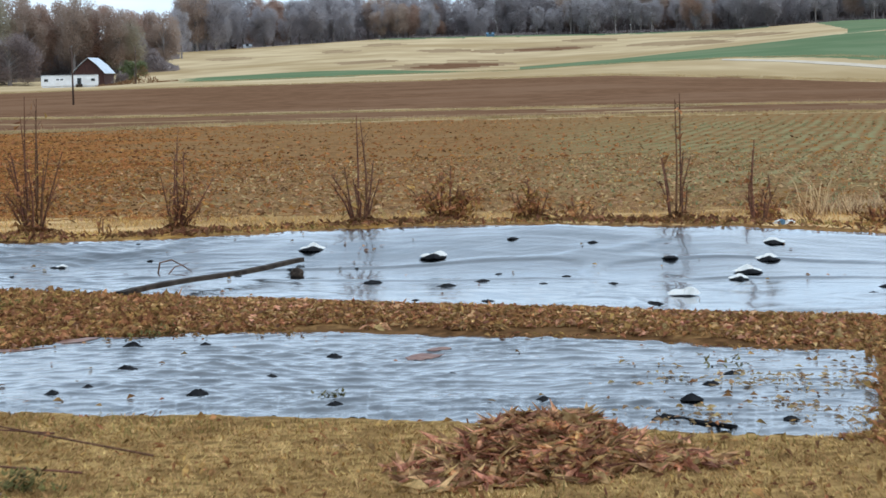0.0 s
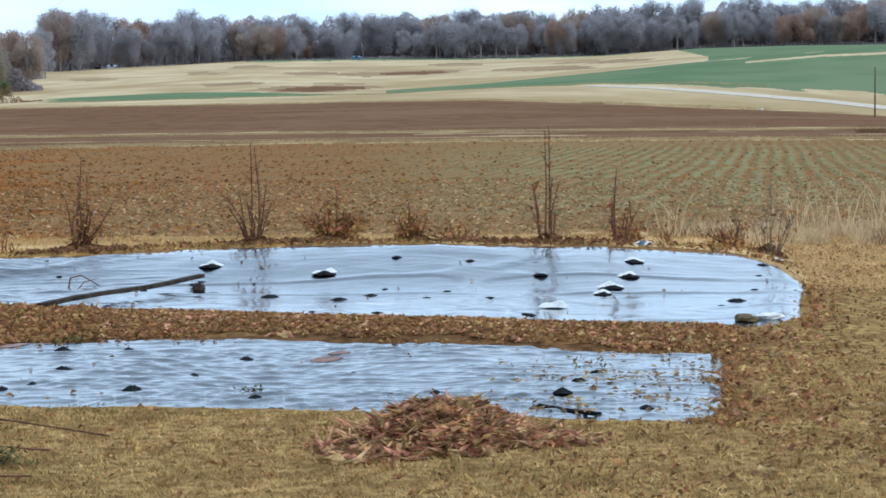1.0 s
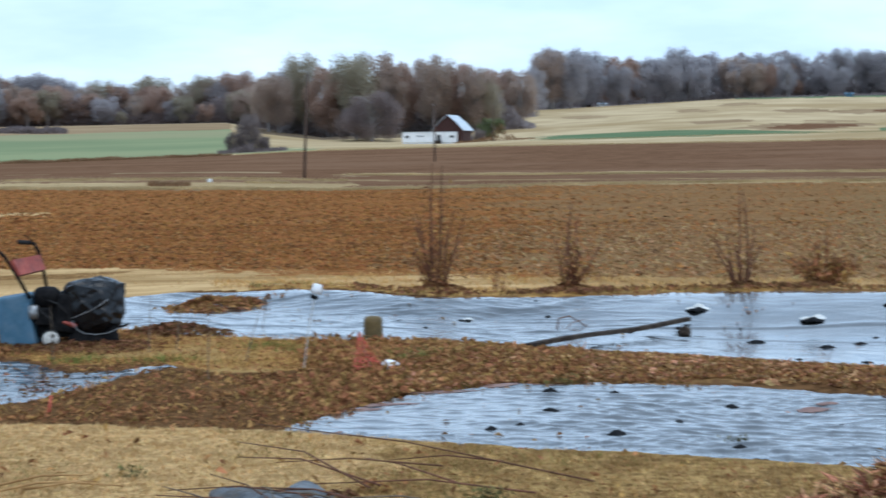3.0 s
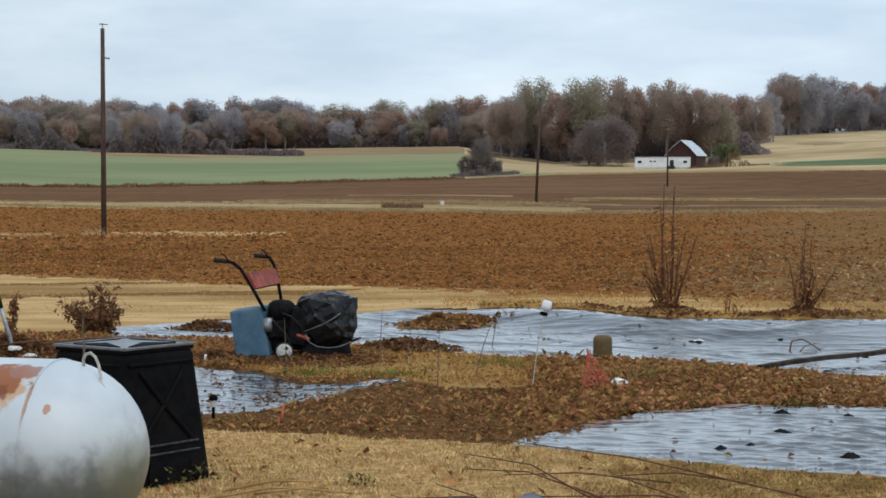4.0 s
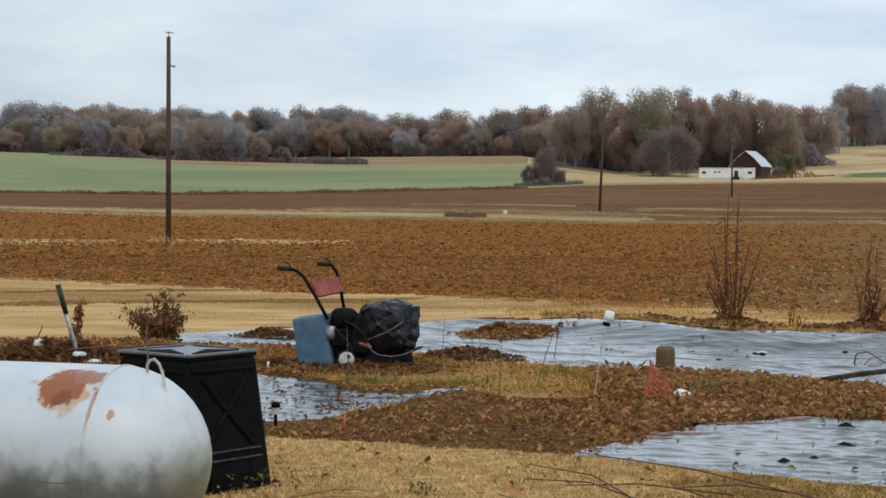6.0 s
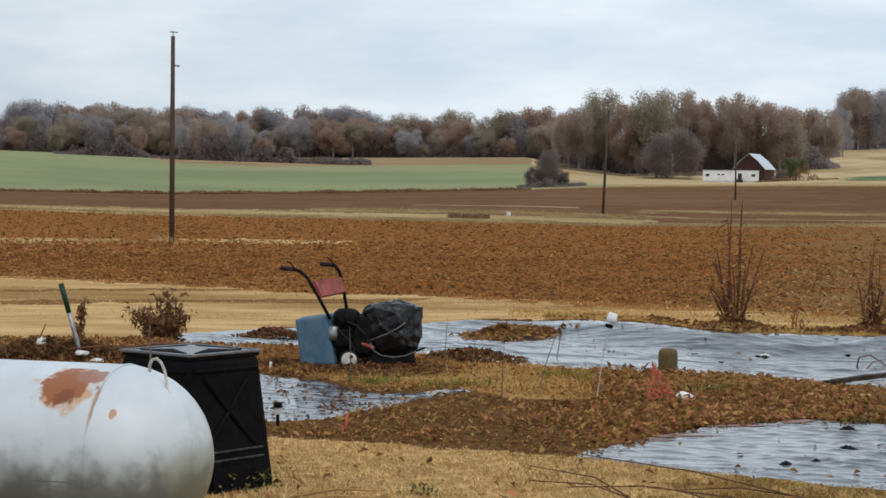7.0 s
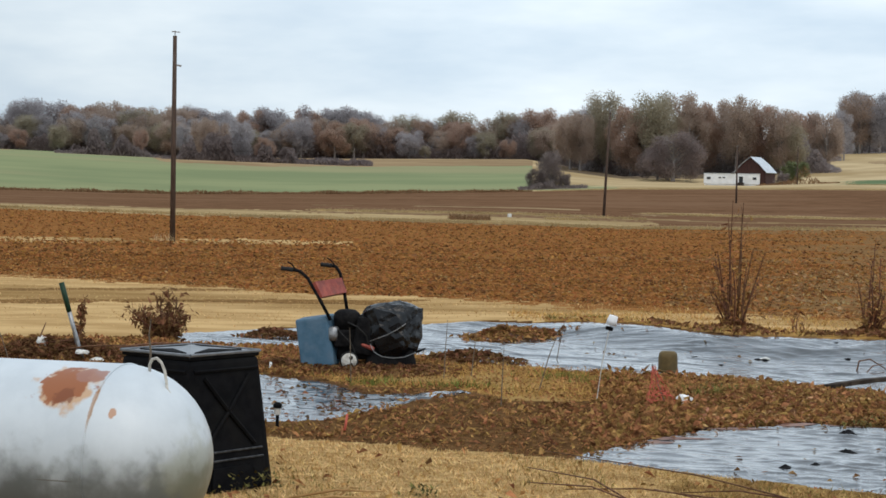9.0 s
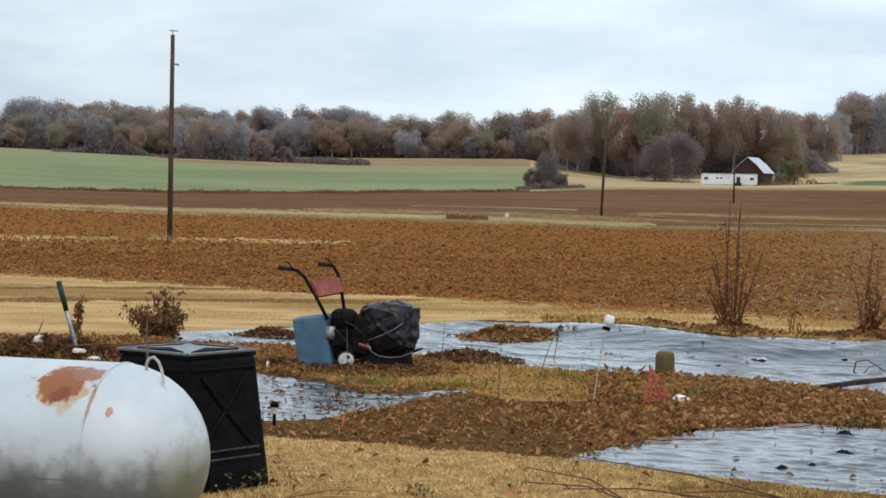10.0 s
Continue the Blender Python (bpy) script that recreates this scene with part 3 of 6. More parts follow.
    for band, thick in ((33.6, .55), (37.6, .5)):
        mat[(a < -1 + 6 * wide) & (np.abs(q - band - .12 * a - 1.5 * wide) < thick * (.4 + 1.2 * vnoise(fx * .4, fy, 1.5, 28)) + .3 * jit)] = no["litter"]
    mat[(q > edge + jit * 2 + wide * 1.5)] = no["crop"]
    mat[(q > edge + jit * 2 + wide * 1.5) & (a > 11.5 + 9 * wide + 4 * jit + 6 * (vnoise(fx, fy, 1.6, 27) - .5) - .02 * q)] = no["crop_dull"]
    mat[(a < -3.2 + wide * 2) & (np.abs(q - 82.5 - wide * 3) < 3.4 + jit * 2) & (vnoise(fx, fy, 2.5, 9) > .25)] = no["straw"]
    mat[q > 128 + 4 * jit] = no["road"]
    late = a > 6 + wide
    mat[(q > np.where(late, 139, 163) + 6 * jit)] = no["till"]
    mat[late & (np.abs(q - 188 + wide * 5) < 6.5 * vnoise(fx * .3, fy, 5, 23) ** .5)] = no["road"]
    mat[late & (np.abs(q - 176 + wide * 5) < 2.5) & (vnoise(fx * .3, fy, 6, 24) > .5)] = no["bare"]
    mat[late & (np.abs(q - 163 + wide * 6) < 2.5) & (vnoise(fx, fy, 9, 18) > .35)] = no["road"]
    mat[(a < 4) & (np.abs(q - 192 + wide * 9) < 6 * vnoise(fx * .3, fy, 5, 25)) & (a > -4)] = no["bare"]
    mat[(q > 128) & (q < 163) & (a < 7) & (vnoise(fx * .25, fy, 7, 26) + jit * .4 > .62)] = no["till"]
    mat[q > 330 + wide * 6] = no["road"]
    g = (q > 334 + wide * 4) & (a < 2.6)
    mat[g] = no["wheat"]
    t = (q > 334) & (a > 2.6)
    mat[t] = no["hill"]
    f_el = np.degrees(np.arctan2(ground_polar(a, q) - EYE, q))
    limit = np.interp(a, [-16, -13.2, -9, -8.4, -5.1, -2.4, 2.6], [.96, .93, .90, .66, .57, .62, .72]) + .03 * wide
    mat[g & (f_el > limit)] = no["bare"]
    mat[(a > 2.6) & (a < 5.0 + wide) & (f_el > .0) & (f_el < .17 + .1 * wide) & (q > 340)] = no["wheat"]
    mat[t & (a > 11.8 + jit) & (q > 382 + wide * 14)] = no["wheat_far"]
    mat[(a > 15.5 + wide) & (a < 21.7) & (q > np.interp(a, [15.5, 18, 21.7], [500, 440, 382])) & (q < 500)] = no["hill"]
    mat[(q > 500 + wide * 8) & (a > 2.6)] = no["hill"]
    tip = 31.3 - .9 * np.abs((f_el - 1.40) / .2) + jit * .1
    mat[(q > 500) & (a > np.minimum(tip, 31.1) + .15)] = no["wheat_far"]
    mat[(a > 32.3) & (np.abs(f_el - np.interp(a, [32.3, 34.5, 37.1, 40], [1.27, 1.43, 1.48, 1.46])) < np.interp(a, [32.3, 35, 40], [.022, .032, .036])) & (q > 384)] = no["hill"]
    # brown bare patches and green strips on the far slope: bearing, elevation, half width, half height
    for pa, pe, pw, ph, what in ((19.5, .66, 1.6, .12, "bare"), (22.3, 1.09, 1.6, .075, "bare"), (19.7, .64, 1.1, .07, "till"), (22.6, 1.08, .9, .04, "till"), (19.4, 1.10, .7, .06, "bare"), (17.1, .80, .9, .05, "bare"),
                                 (17.6, 1.31, .6, .04, "bare"), (16.3, 1.14, .55, .045, "bare"), (13.1, .97, .7, .045, "bare"), (23.8, 1.31, .8, .05, "bare"),
                                 (26.5, 1.16, 1.5, .06, "bare"), (28.2, 1.36, 1.3, .05, "bare")):
        r2 = ((a - pa) / pw) ** 2 + ((f_el - pe - .02 * (a - pa)) / ph) ** 2
        mat[(q > 384) & (r2 < .4 + 1.6 * (vnoise(fx * .5, fy, 14, 21) + .4 * vnoise(fx, fy, 4, 22) - .25))] = no[what]
    wf = np.interp(a, FAR_AZ, WOOD_D)
    mat[(a > 17.5) & (a < 29) & (q > wf - 26 + 20 * wide)] = no["wheat_far"]
    mat[(q > wf * 1.0)] = no["floor"]
    mat[(a > 3.2) & (a < 8) & (q > 520)] = no["floor"]
    sprout = .62 * smooth(19, 27, az) * smooth(31, 42, d) * (1 - .6 * smooth(100, 128, d))
    me = np_mesh("ground", verts, faces, [M[s] for s in names], mat, True, [("sprout", sprout.ravel())])
    return tagged(new("ground", me), "rolling farmland of dormant lawn, harvested fields and green wheat", "ground", kind="structure")


build_ground()


# ---- black plastic sheets laid over the garden beds ----
LIFT = .012


def wrinkle(x, y, seed, ripple, taut):
    """Height of the creases of a sheet: wind-blown wave trains; a taut sheet lies calm towards its bank."""
    along, across = x * .87 - y * .49, x * .49 + y * .87
    az = polar(x, y)[0]
    rg = np.random.default_rng(seed)
    out = 0
    for k in range(13):
        wave = .075 * 1.17 ** k
        lean = rg.normal() * .24
        slow = along * .38
        p, q = .8 * slow + .6 * across, .8 * across - .6 * slow
        bend = wave * 2.2 * (vnoise(p + 7 * k, q - 3 * k, wave * 4 + .2, seed + k) - .5) + wave * .8 * (vnoise(p - 5 * k, q + k, wave * 1.7, seed + k + 40) - .5)
        phase = (across * math.cos(lean) + along * math.sin(lean) + bend) * math.tau / wave + rg.random() * 6
        gust = smooth(.35, .75, vnoise(p + 11 * k, q + 5 * k, wave * 3, seed + k + 80))
        out = out + wave ** .7 * gust * np.exp(2.4 * (np.sin(phase) - 1))
    calm = (1 - .80 * smooth(11, 17, az) * taut) * (1 - .35 * smooth(25, 29, az) * (1 - taut))
    pull = 1 - np.abs(2 * vnoise(along * .5 + .4 * vnoise(x, y, .5, seed + 15), across * 1.3, 1.1, seed + 6) - 1)
    calm = calm * (1 - .45 * (1 - smooth(9, 15, az)) * (1 - taut))
    return ripple * calm * (out - .3) + .02 * (vnoise(x, y, 1.2, seed + 4) - .5) + taut * .016 * smooth(.80, .97, pull)


SHEETS = [(F_AZ, F_NEAR, F_FAR, 21, .024, 0.0), (B_AZ, B_NEAR, B_FAR, 31, .019, 1.0), (S_AZ, S_NEAR, S_FAR, 41, .028, 0.0)]


def sheet_top(x, y):
    """Height of the sheets' upper side at a place, or of the ground beside them."""
    az, d = polar(x, y)
    out = ground(x, y)
    for at, nt, ft, seed, ripple, taut in SHEETS:
        on = (az > at[0]) & (az < at[-1]) & (d > np.interp(az, at, nt)) & (d < np.interp(az, at, ft))
        out = np.where(on, ground(x, y) + LIFT + wrinkle(x, y, seed, ripple, taut), out)
    return out


def sheet(which, n_az, n_d, label):
    az_tab, near_tab, far_tab, seed, ripple, taut = SHEETS[which]
    u = np.linspace(0, 1, n_az)[None]
    v = np.linspace(0, 1, n_d)[:, None]
    az = az_tab[0] + (az_tab[-1] - az_tab[0]) * u + 0 * v
    wav = (vnoise(az * 3, 0 * az + seed, 1.0, seed) - .5) * .22 + (vnoise(az * 11, 0 * az, 1.0, seed + 1) - .5) * .10
    near, far = np.interp(az, az_tab, near_tab), np.interp(az, az_tab, far_tab)
    d = near + (np.maximum(far, near + .05) - near) * v + wav * (1 - v) ** 5 + wav[:, ::-1] * .7 * v ** 5
    x, y = spot(az, d)
    edge = np.minimum(np.minimum(u, 1 - u) * 14, np.minimum(v, 1 - v) * 3.5)
    hold = smooth(0, .3, edge)
    z = ground_polar(az, d) + LIFT * hold + wrinkle(x, y, seed, ripple, taut) * (.2 + .8 * hold) - .004 * (1 - hold)
    n, c = az.shape
    i = np.arange(n - 1)[:, None] * c + np.arange(c - 1)[None]
    faces = np.stack([i, i + 1, i + c + 1, i + c], -1).reshape(-1, 4)
    me = np_mesh("plastic_sheet", np.stack([x, y, z], -1).reshape(-1, 3), faces, [M["film_wet" if taut else "film"]], None, True)
    ob = new("plastic_sheet", me)
    so = ob.modifiers.new("thick", "SOLIDIFY")
    so.thickness = .003
    return tagged(ob, label, "plastic sheet", "garden sheets")


sheet(0, 440, 290, "wet wrinkled black plastic sheet covering a long garden bed")
sheet(1, 440, 190, "wet black plastic sheet stretched over a wide bed and its bank")
sheet(2, 150, 130, "small leaf-strewn black plastic sheet beside the bare soil")


def gravel_road():
    """A pale farm road draped over the far tan slope."""
    az = np.linspace(27.6, 40, 120)
    el = np.interp(az, [27.6, 29.5, 31.2, 34.5, 37.2, 40], [.655, .575, .44, .13, -.20, -.5])
    near, far = np.interp(az, FAR_AZ, FAR_EL[3]), np.interp(az, FAR_AZ, FAR_EL[4])
    d = np.interp(az, [27.6, 31, 34, 37, 40], [379, 364, 352, 345, 335])
    for _ in range(30):
        d += np.clip((el - np.degrees(np.arctan2(ground_polar(az, d) + .1 - EYE, d))) * 40, -5, 5)
        d = np.clip(d, 260, 420)
    rows = []
    for off in (-5.5, 0, 5.5):
        q = d + off * (.35 + .65 * (az - 27) / 12)
        x, y = spot(az, q)
        rows.append(np.stack([x, y, ground_polar(az, q) + .06], -1))
    v = np.concatenate(rows)
    i = (np.arange(2)[:, None] * 120 + np.arange(119)[None]).ravel()
    f = np.stack([i, i + 1, i + 121, i + 120], -1)
    return tagged(new("road", np_mesh("road", v, f, [M["gravel"]], None, True)), "pale gravel farm road crossing the tan slope", "road", kind="structure")


gravel_road()


# ---- far things: woods, farmstead, poles ----
def tree_meshes(seed, height, width, crown_low, masses, leaves, leaf, bare):
    """Trunk and crown of one kind of tree: rounded masses of fine leaf sprays on forking limbs."""
    rg = np.random.default_rng(seed)
    bm = bmesh.new()
    tube(bm, [(0, 0, -.5), (.1, .05, height * .3), (.05, .2, height * .62), (0, 0, height * .86)], [width * .036, width * .026, width * .016, .03], 7)
    centres, radii = [], []
    for k in range(masses):
        f = (k + rg.random()) / masses
        z = height * (crown_low + (1 - crown_low) * (.12 + .72 * f))
        bulge = math.sin(math.pi * min(1, .32 + .42 * f)) ** .8
        a = k * 2.4 + rg.normal() * .5
        r = width * .40 * bulge * (.40 + .60 * rg.random())
        c = Vector((r * math.cos(a), r * math.sin(a), z))
        centres.append(np.array(c))
        radii.append(width * (.13 + .10 * rg.random()) * (1.0 + .05 * f))
        s = Vector((0, 0, max(height * .15, z * .6)))
        tube(bm, [s, s.lerp(c, .5) + Vector((0, 0, .06 * height * rg.random())), c], [width * .012, width * .008, .04], 4)
    for k in range(bare):
        f = .35 + .65 * rg.random()
        a = rg.random() * math.tau
        s = Vector((0, 0, height * (.3 + .45 * rg.random())))
        c = Vector((math.cos(a) * width * .42 * f, math.sin(a) * width * .42 * f, min(height * .9, s.z + height * .45 * rg.random())))
        tube(bm, [s, s.lerp(c, .5) + Vector((0, 0, .05 * height)), c], [.09, .06, .03], 3)
    trunk = bpy.data.meshes.new("trunk")
    bm.to_mesh(trunk)
    bm.free()
    trunk.materials.append(M["bark"])
    # sprays fill each mass, a little denser at its rim, and thin out past it
    weight = np.array(radii) ** 2.2
    pick = rg.choice(masses, leaves, p=weight / weight.sum())
    nrm = rg.normal(size=(leaves, 3))
    nrm /= np.linalg.norm(nrm, axis=1)[:, None]
    f = rg.random(leaves) ** .42 * (.92 + .28 * rg.random(leaves) ** 2)
    p = np.array(centres)[pick] + nrm * (np.array(radii)[pick] * f)[:, None] * [1, 1, 1.15]
    axis = nrm * .7 + rg.normal(size=(leaves, 3)) * .6 + [0, 0, .3]
    axis /= np.linalg.norm(axis, axis=1)[:, None]
    side = np.cross(axis, rg.normal(size=(leaves, 3)))
    side /= np.linalg.norm(side, axis=1)[:, None]
    long = (leaf * (.8 + .9 * rg.random(leaves)))[:, None]
    broad = (leaf * (.62 - .30 * f) * (.7 + .6 * rg.random(leaves)))[:, None]
    verts = np.stack([p - axis * long * .5 - side * broad, p - axis * long * .5 + side * broad, p + axis * long * .7], 1).reshape(-1, 3)
    return trunk, verts, np.arange(len(verts)).reshape(-1, 3)


def tree_kind(label, colour, *args):
    trunk, v, f = tree_meshes(*args)
    crown = np_mesh("crown", v, f, [M["crown_" + colour]])
    root = new("tree")
    root.empty_display_size = .5
    for nm, me in (("trunk", trunk), ("crown", crown)):
        new(nm, me).parent = root
    return tagged(root, label, "tree", "woodland trees")


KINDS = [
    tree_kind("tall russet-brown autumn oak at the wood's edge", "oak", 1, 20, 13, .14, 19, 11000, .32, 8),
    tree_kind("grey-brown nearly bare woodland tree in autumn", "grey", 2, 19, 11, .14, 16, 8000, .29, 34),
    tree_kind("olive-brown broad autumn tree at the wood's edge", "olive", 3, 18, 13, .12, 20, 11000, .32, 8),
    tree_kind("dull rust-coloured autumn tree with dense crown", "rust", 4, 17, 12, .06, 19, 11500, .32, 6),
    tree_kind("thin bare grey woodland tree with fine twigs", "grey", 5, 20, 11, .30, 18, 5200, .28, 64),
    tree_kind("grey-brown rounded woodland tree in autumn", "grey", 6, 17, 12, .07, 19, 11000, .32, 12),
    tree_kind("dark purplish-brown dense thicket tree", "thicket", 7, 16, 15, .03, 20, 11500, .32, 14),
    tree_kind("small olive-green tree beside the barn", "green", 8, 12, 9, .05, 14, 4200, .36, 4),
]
rnd = random.Random(5)


def plant(kind, az, d, top_el, wide=1.0):
    """A copy of a tree whose top reaches an elevation seen from the yard."""
    x, y = spot(az, d)
    z = float(ground_polar(az, d))
    tall = EYE + d * math.tan(radians(top_el)) - z
    k = KINDS[kind]
    base = (20, 19, 18, 17, 20, 17, 16, 12)[kind]
    s = (tall + (d > 600) * d * .0014) / base * 1.07
    t = copy_thing(k, pose(x, y, z, 0, 0, rnd.uniform(0, 360)))
    t.scale = (s * wide, s * wide, s)
    return t


# skyline of the woods: bearing and elevation of the tree tops
SKY_AZ = [-16, -13, -11.8, -10.5, -9.3, -7.7, -6, -4, -2.5, -1.5, -.3, .9, 2.1, 2.7, 3.6, 12.4, 14, 15.9, 17.4, 18.7, 21.2, 23.9, 26.3, 29.6, 33, 36, 41]
SKY_EL = [2.0, 2.02, 2.32, 2.3, 2.36, 2.18, 2.2, 2.32, 2.25, 2.1, 1.86, 2.25, 2.15, 2.3, 2.4, 2.92, 2.78, 2.8, 2.66, 2.62, 2.74, 2.74, 2.8, 2.95, 3.0, 3.02, 3.02]
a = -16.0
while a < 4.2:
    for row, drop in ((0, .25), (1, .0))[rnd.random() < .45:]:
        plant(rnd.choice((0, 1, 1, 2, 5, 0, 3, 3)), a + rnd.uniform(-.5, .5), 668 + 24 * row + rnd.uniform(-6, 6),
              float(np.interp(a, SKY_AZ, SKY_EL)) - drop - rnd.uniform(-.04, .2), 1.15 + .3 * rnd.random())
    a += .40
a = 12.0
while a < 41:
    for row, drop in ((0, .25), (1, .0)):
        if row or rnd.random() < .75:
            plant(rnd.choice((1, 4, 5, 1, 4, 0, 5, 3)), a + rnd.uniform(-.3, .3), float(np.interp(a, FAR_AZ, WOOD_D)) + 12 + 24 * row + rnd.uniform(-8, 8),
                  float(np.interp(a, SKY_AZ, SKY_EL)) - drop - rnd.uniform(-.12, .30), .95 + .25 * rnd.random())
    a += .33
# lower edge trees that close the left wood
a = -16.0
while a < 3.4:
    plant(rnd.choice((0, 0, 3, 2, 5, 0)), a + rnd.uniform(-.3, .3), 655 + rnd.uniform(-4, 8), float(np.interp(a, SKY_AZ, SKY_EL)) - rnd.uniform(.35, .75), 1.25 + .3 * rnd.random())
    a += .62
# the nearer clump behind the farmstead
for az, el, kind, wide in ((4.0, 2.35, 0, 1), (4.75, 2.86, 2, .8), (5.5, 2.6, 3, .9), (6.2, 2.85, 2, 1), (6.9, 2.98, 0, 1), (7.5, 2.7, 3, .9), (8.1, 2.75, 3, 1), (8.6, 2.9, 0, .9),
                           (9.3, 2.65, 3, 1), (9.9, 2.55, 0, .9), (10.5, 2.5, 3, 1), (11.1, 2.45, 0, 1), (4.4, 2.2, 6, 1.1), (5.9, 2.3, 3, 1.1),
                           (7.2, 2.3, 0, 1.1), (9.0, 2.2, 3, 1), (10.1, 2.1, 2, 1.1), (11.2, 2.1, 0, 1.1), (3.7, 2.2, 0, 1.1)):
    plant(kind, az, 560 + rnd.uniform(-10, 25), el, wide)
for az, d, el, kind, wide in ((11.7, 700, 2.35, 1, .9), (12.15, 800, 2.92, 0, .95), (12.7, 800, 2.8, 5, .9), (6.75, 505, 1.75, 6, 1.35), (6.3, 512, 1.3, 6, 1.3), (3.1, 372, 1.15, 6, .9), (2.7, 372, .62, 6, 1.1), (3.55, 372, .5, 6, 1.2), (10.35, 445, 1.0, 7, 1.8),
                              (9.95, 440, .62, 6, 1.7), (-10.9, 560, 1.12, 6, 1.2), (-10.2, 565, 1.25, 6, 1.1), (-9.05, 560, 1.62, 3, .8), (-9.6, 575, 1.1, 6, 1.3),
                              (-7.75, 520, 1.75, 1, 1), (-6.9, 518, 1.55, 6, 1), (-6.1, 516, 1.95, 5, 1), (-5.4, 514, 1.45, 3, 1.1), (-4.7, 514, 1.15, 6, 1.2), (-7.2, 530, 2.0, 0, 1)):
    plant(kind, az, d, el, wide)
for k in KINDS:
    for o in (*k.children_recursive, k):
        bpy.data.objects.remove(o)


def brush_band(name, spans, per_deg, size, colour, label, even=0.0):
    """Low tangled brush as one object of many small leaf clumps."""
    rg = np.random.default_rng(17)
    out = []
    for a0, a1, d, el0 in spans:
        n = int((a1 - a0) * per_deg)
        az = a0 + (a1 - a0) * rg.random(n)
        dd = d + rg.normal(size=n) * d * .006
        top = d * math.radians(el0) * (.25 + .85 * vnoise(az * 2.2, az * 0, 1, 3) ** 1.5 + .3 * vnoise(az * 11, az * 0, 1, 4))
        top = top * (1 - even) + even * d * math.radians(el0) * (.7 + .3 * vnoise(az * 3, az * 0, 1, 5))
        rim = np.minimum(az - a0, a1 - az)
        top = top * (.08 + .92 * smooth(0, 1.0, rim))
        if a1 - a0 < 7:
            top = top * (.35 + 1.5 * smooth(.45, .8, vnoise(az * 2.6, az * 0, 1, 8)))
        x, y = spot(az, dd)
        z = ground_polar(az, dd) + top * rg.random(n) ** 1.3
        out.append(np.stack([x, y, z], -1))
    p = np.concatenate(out)
    n = len(p)
    axis = rg.normal(size=(n, 3)) * [.6, .6, .35] + [0, 0, .8]
    side = rg.normal(size=(n, 3)) * [1, 1, .5]
    side /= np.linalg.norm(side, axis=1)[:, None]
    k = size * (.6 + .8 * rg.random((n, 1)))
    v = np.stack([p - axis * k - side * k * .6, p - axis * k + side * k * .6, p + axis * k * 1.5], 1)
    me = np_mesh(name, v.reshape(-1, 3), np.arange(3 * len(p)).reshape(-1, 3), [M["crown_" + colour]])
    return tagged(new(name, me), label, "brush", kind="stuff")


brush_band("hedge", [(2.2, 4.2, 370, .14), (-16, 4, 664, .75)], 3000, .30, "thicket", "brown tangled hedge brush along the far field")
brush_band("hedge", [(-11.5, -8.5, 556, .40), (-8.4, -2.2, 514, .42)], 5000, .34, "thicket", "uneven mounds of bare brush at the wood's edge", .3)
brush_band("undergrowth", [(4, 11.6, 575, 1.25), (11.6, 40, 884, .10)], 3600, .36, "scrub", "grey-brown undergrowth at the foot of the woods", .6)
brush_band("undergrowth", [(11.4, 40.5, 905, .75), (11.4, 40.5, 930, 1.5), (-16.5, 11.6, 705, .9)], 3600, .55, "scrub", "haze-toned tangle of trunks and twigs deep in the woods", 1.0)
brush_band("weeds", [(-16, 2.6, 331, .085), (9.2, 11.6, 436, .3), (.15, 1.35, 140, .035), (35.5, 36.4, 170, .10), (36.6, 37.6, 168, .07)], 620, .17, "brown", "dry brown weeds along the field track")


brush_band("weeds", [(2.7, 33, 333, .02), (-16, 40, 131, .02), (6, 40, 184, .018), (-4, 6, 164, .018), (11.8, 33, 386, .012), (3.0, 4.3, 150, .07)], 520, .10, "tan", "straw-coloured dry weeds along the field edges")


def utility_pole(az, d, base_r, tall, lean, label, arm=True):
    x, y = spot(az, d)
    root = empty("utility_pole", x, y, float(ground_polar(az, d)), -az, label, "utility pole", "utility poles")
    bm = bmesh.new()
    tube(bm, [(0, 0, -.6), (lean * .5, 0, tall * .5), (lean, 0, tall)], [base_r, base_r * .85, base_r * .7], 12)
    part("shaft", bm, M["pole"], root, shade=True)
    bm = bmesh.new()
    tube(bm, [(lean, 0, tall - .05), (lean, 0, tall + .22)], [.02, .02], 8)
    tube(bm, [(lean - .14, 0, tall + .18), (lean + .22, 0, tall + .16)], [.025, .02], 6)
    part("pin_insulator", bm, M["steel"], root)
    if arm:
        bm = bmesh.new()
        tube(bm, [(lean * .85, 0, tall * .86), (lean * .85 + .28, -.05, tall * .855)], [.03, .045], 8)
        part("bracket", bm, M["steel"], root, "small side bracket")
    return root


utility_pole(-8.07, 82.6, .125, 8.75, 0, "tall weathered wooden utility pole in the near field")
utility_pole(4.72, 165, .13, 9.0, .42, "leaning wooden utility pole beside the field track", False)
utility_pole(8.62, 240, .13, 6.9, .02, "distant slim wooden utility pole in tilled earth", False)
utility_pole(10.38, 432, .14, 8.2, 0, "distant wooden utility pole beside the barn")
utility_pole(36.01, 300, .13, 7.6, 0, "distant wooden utility pole beside the gravel road", False)
utility_pole(37.1, 260, .14, 8.6, 0, "distant wooden utility pole near the pale road", False)


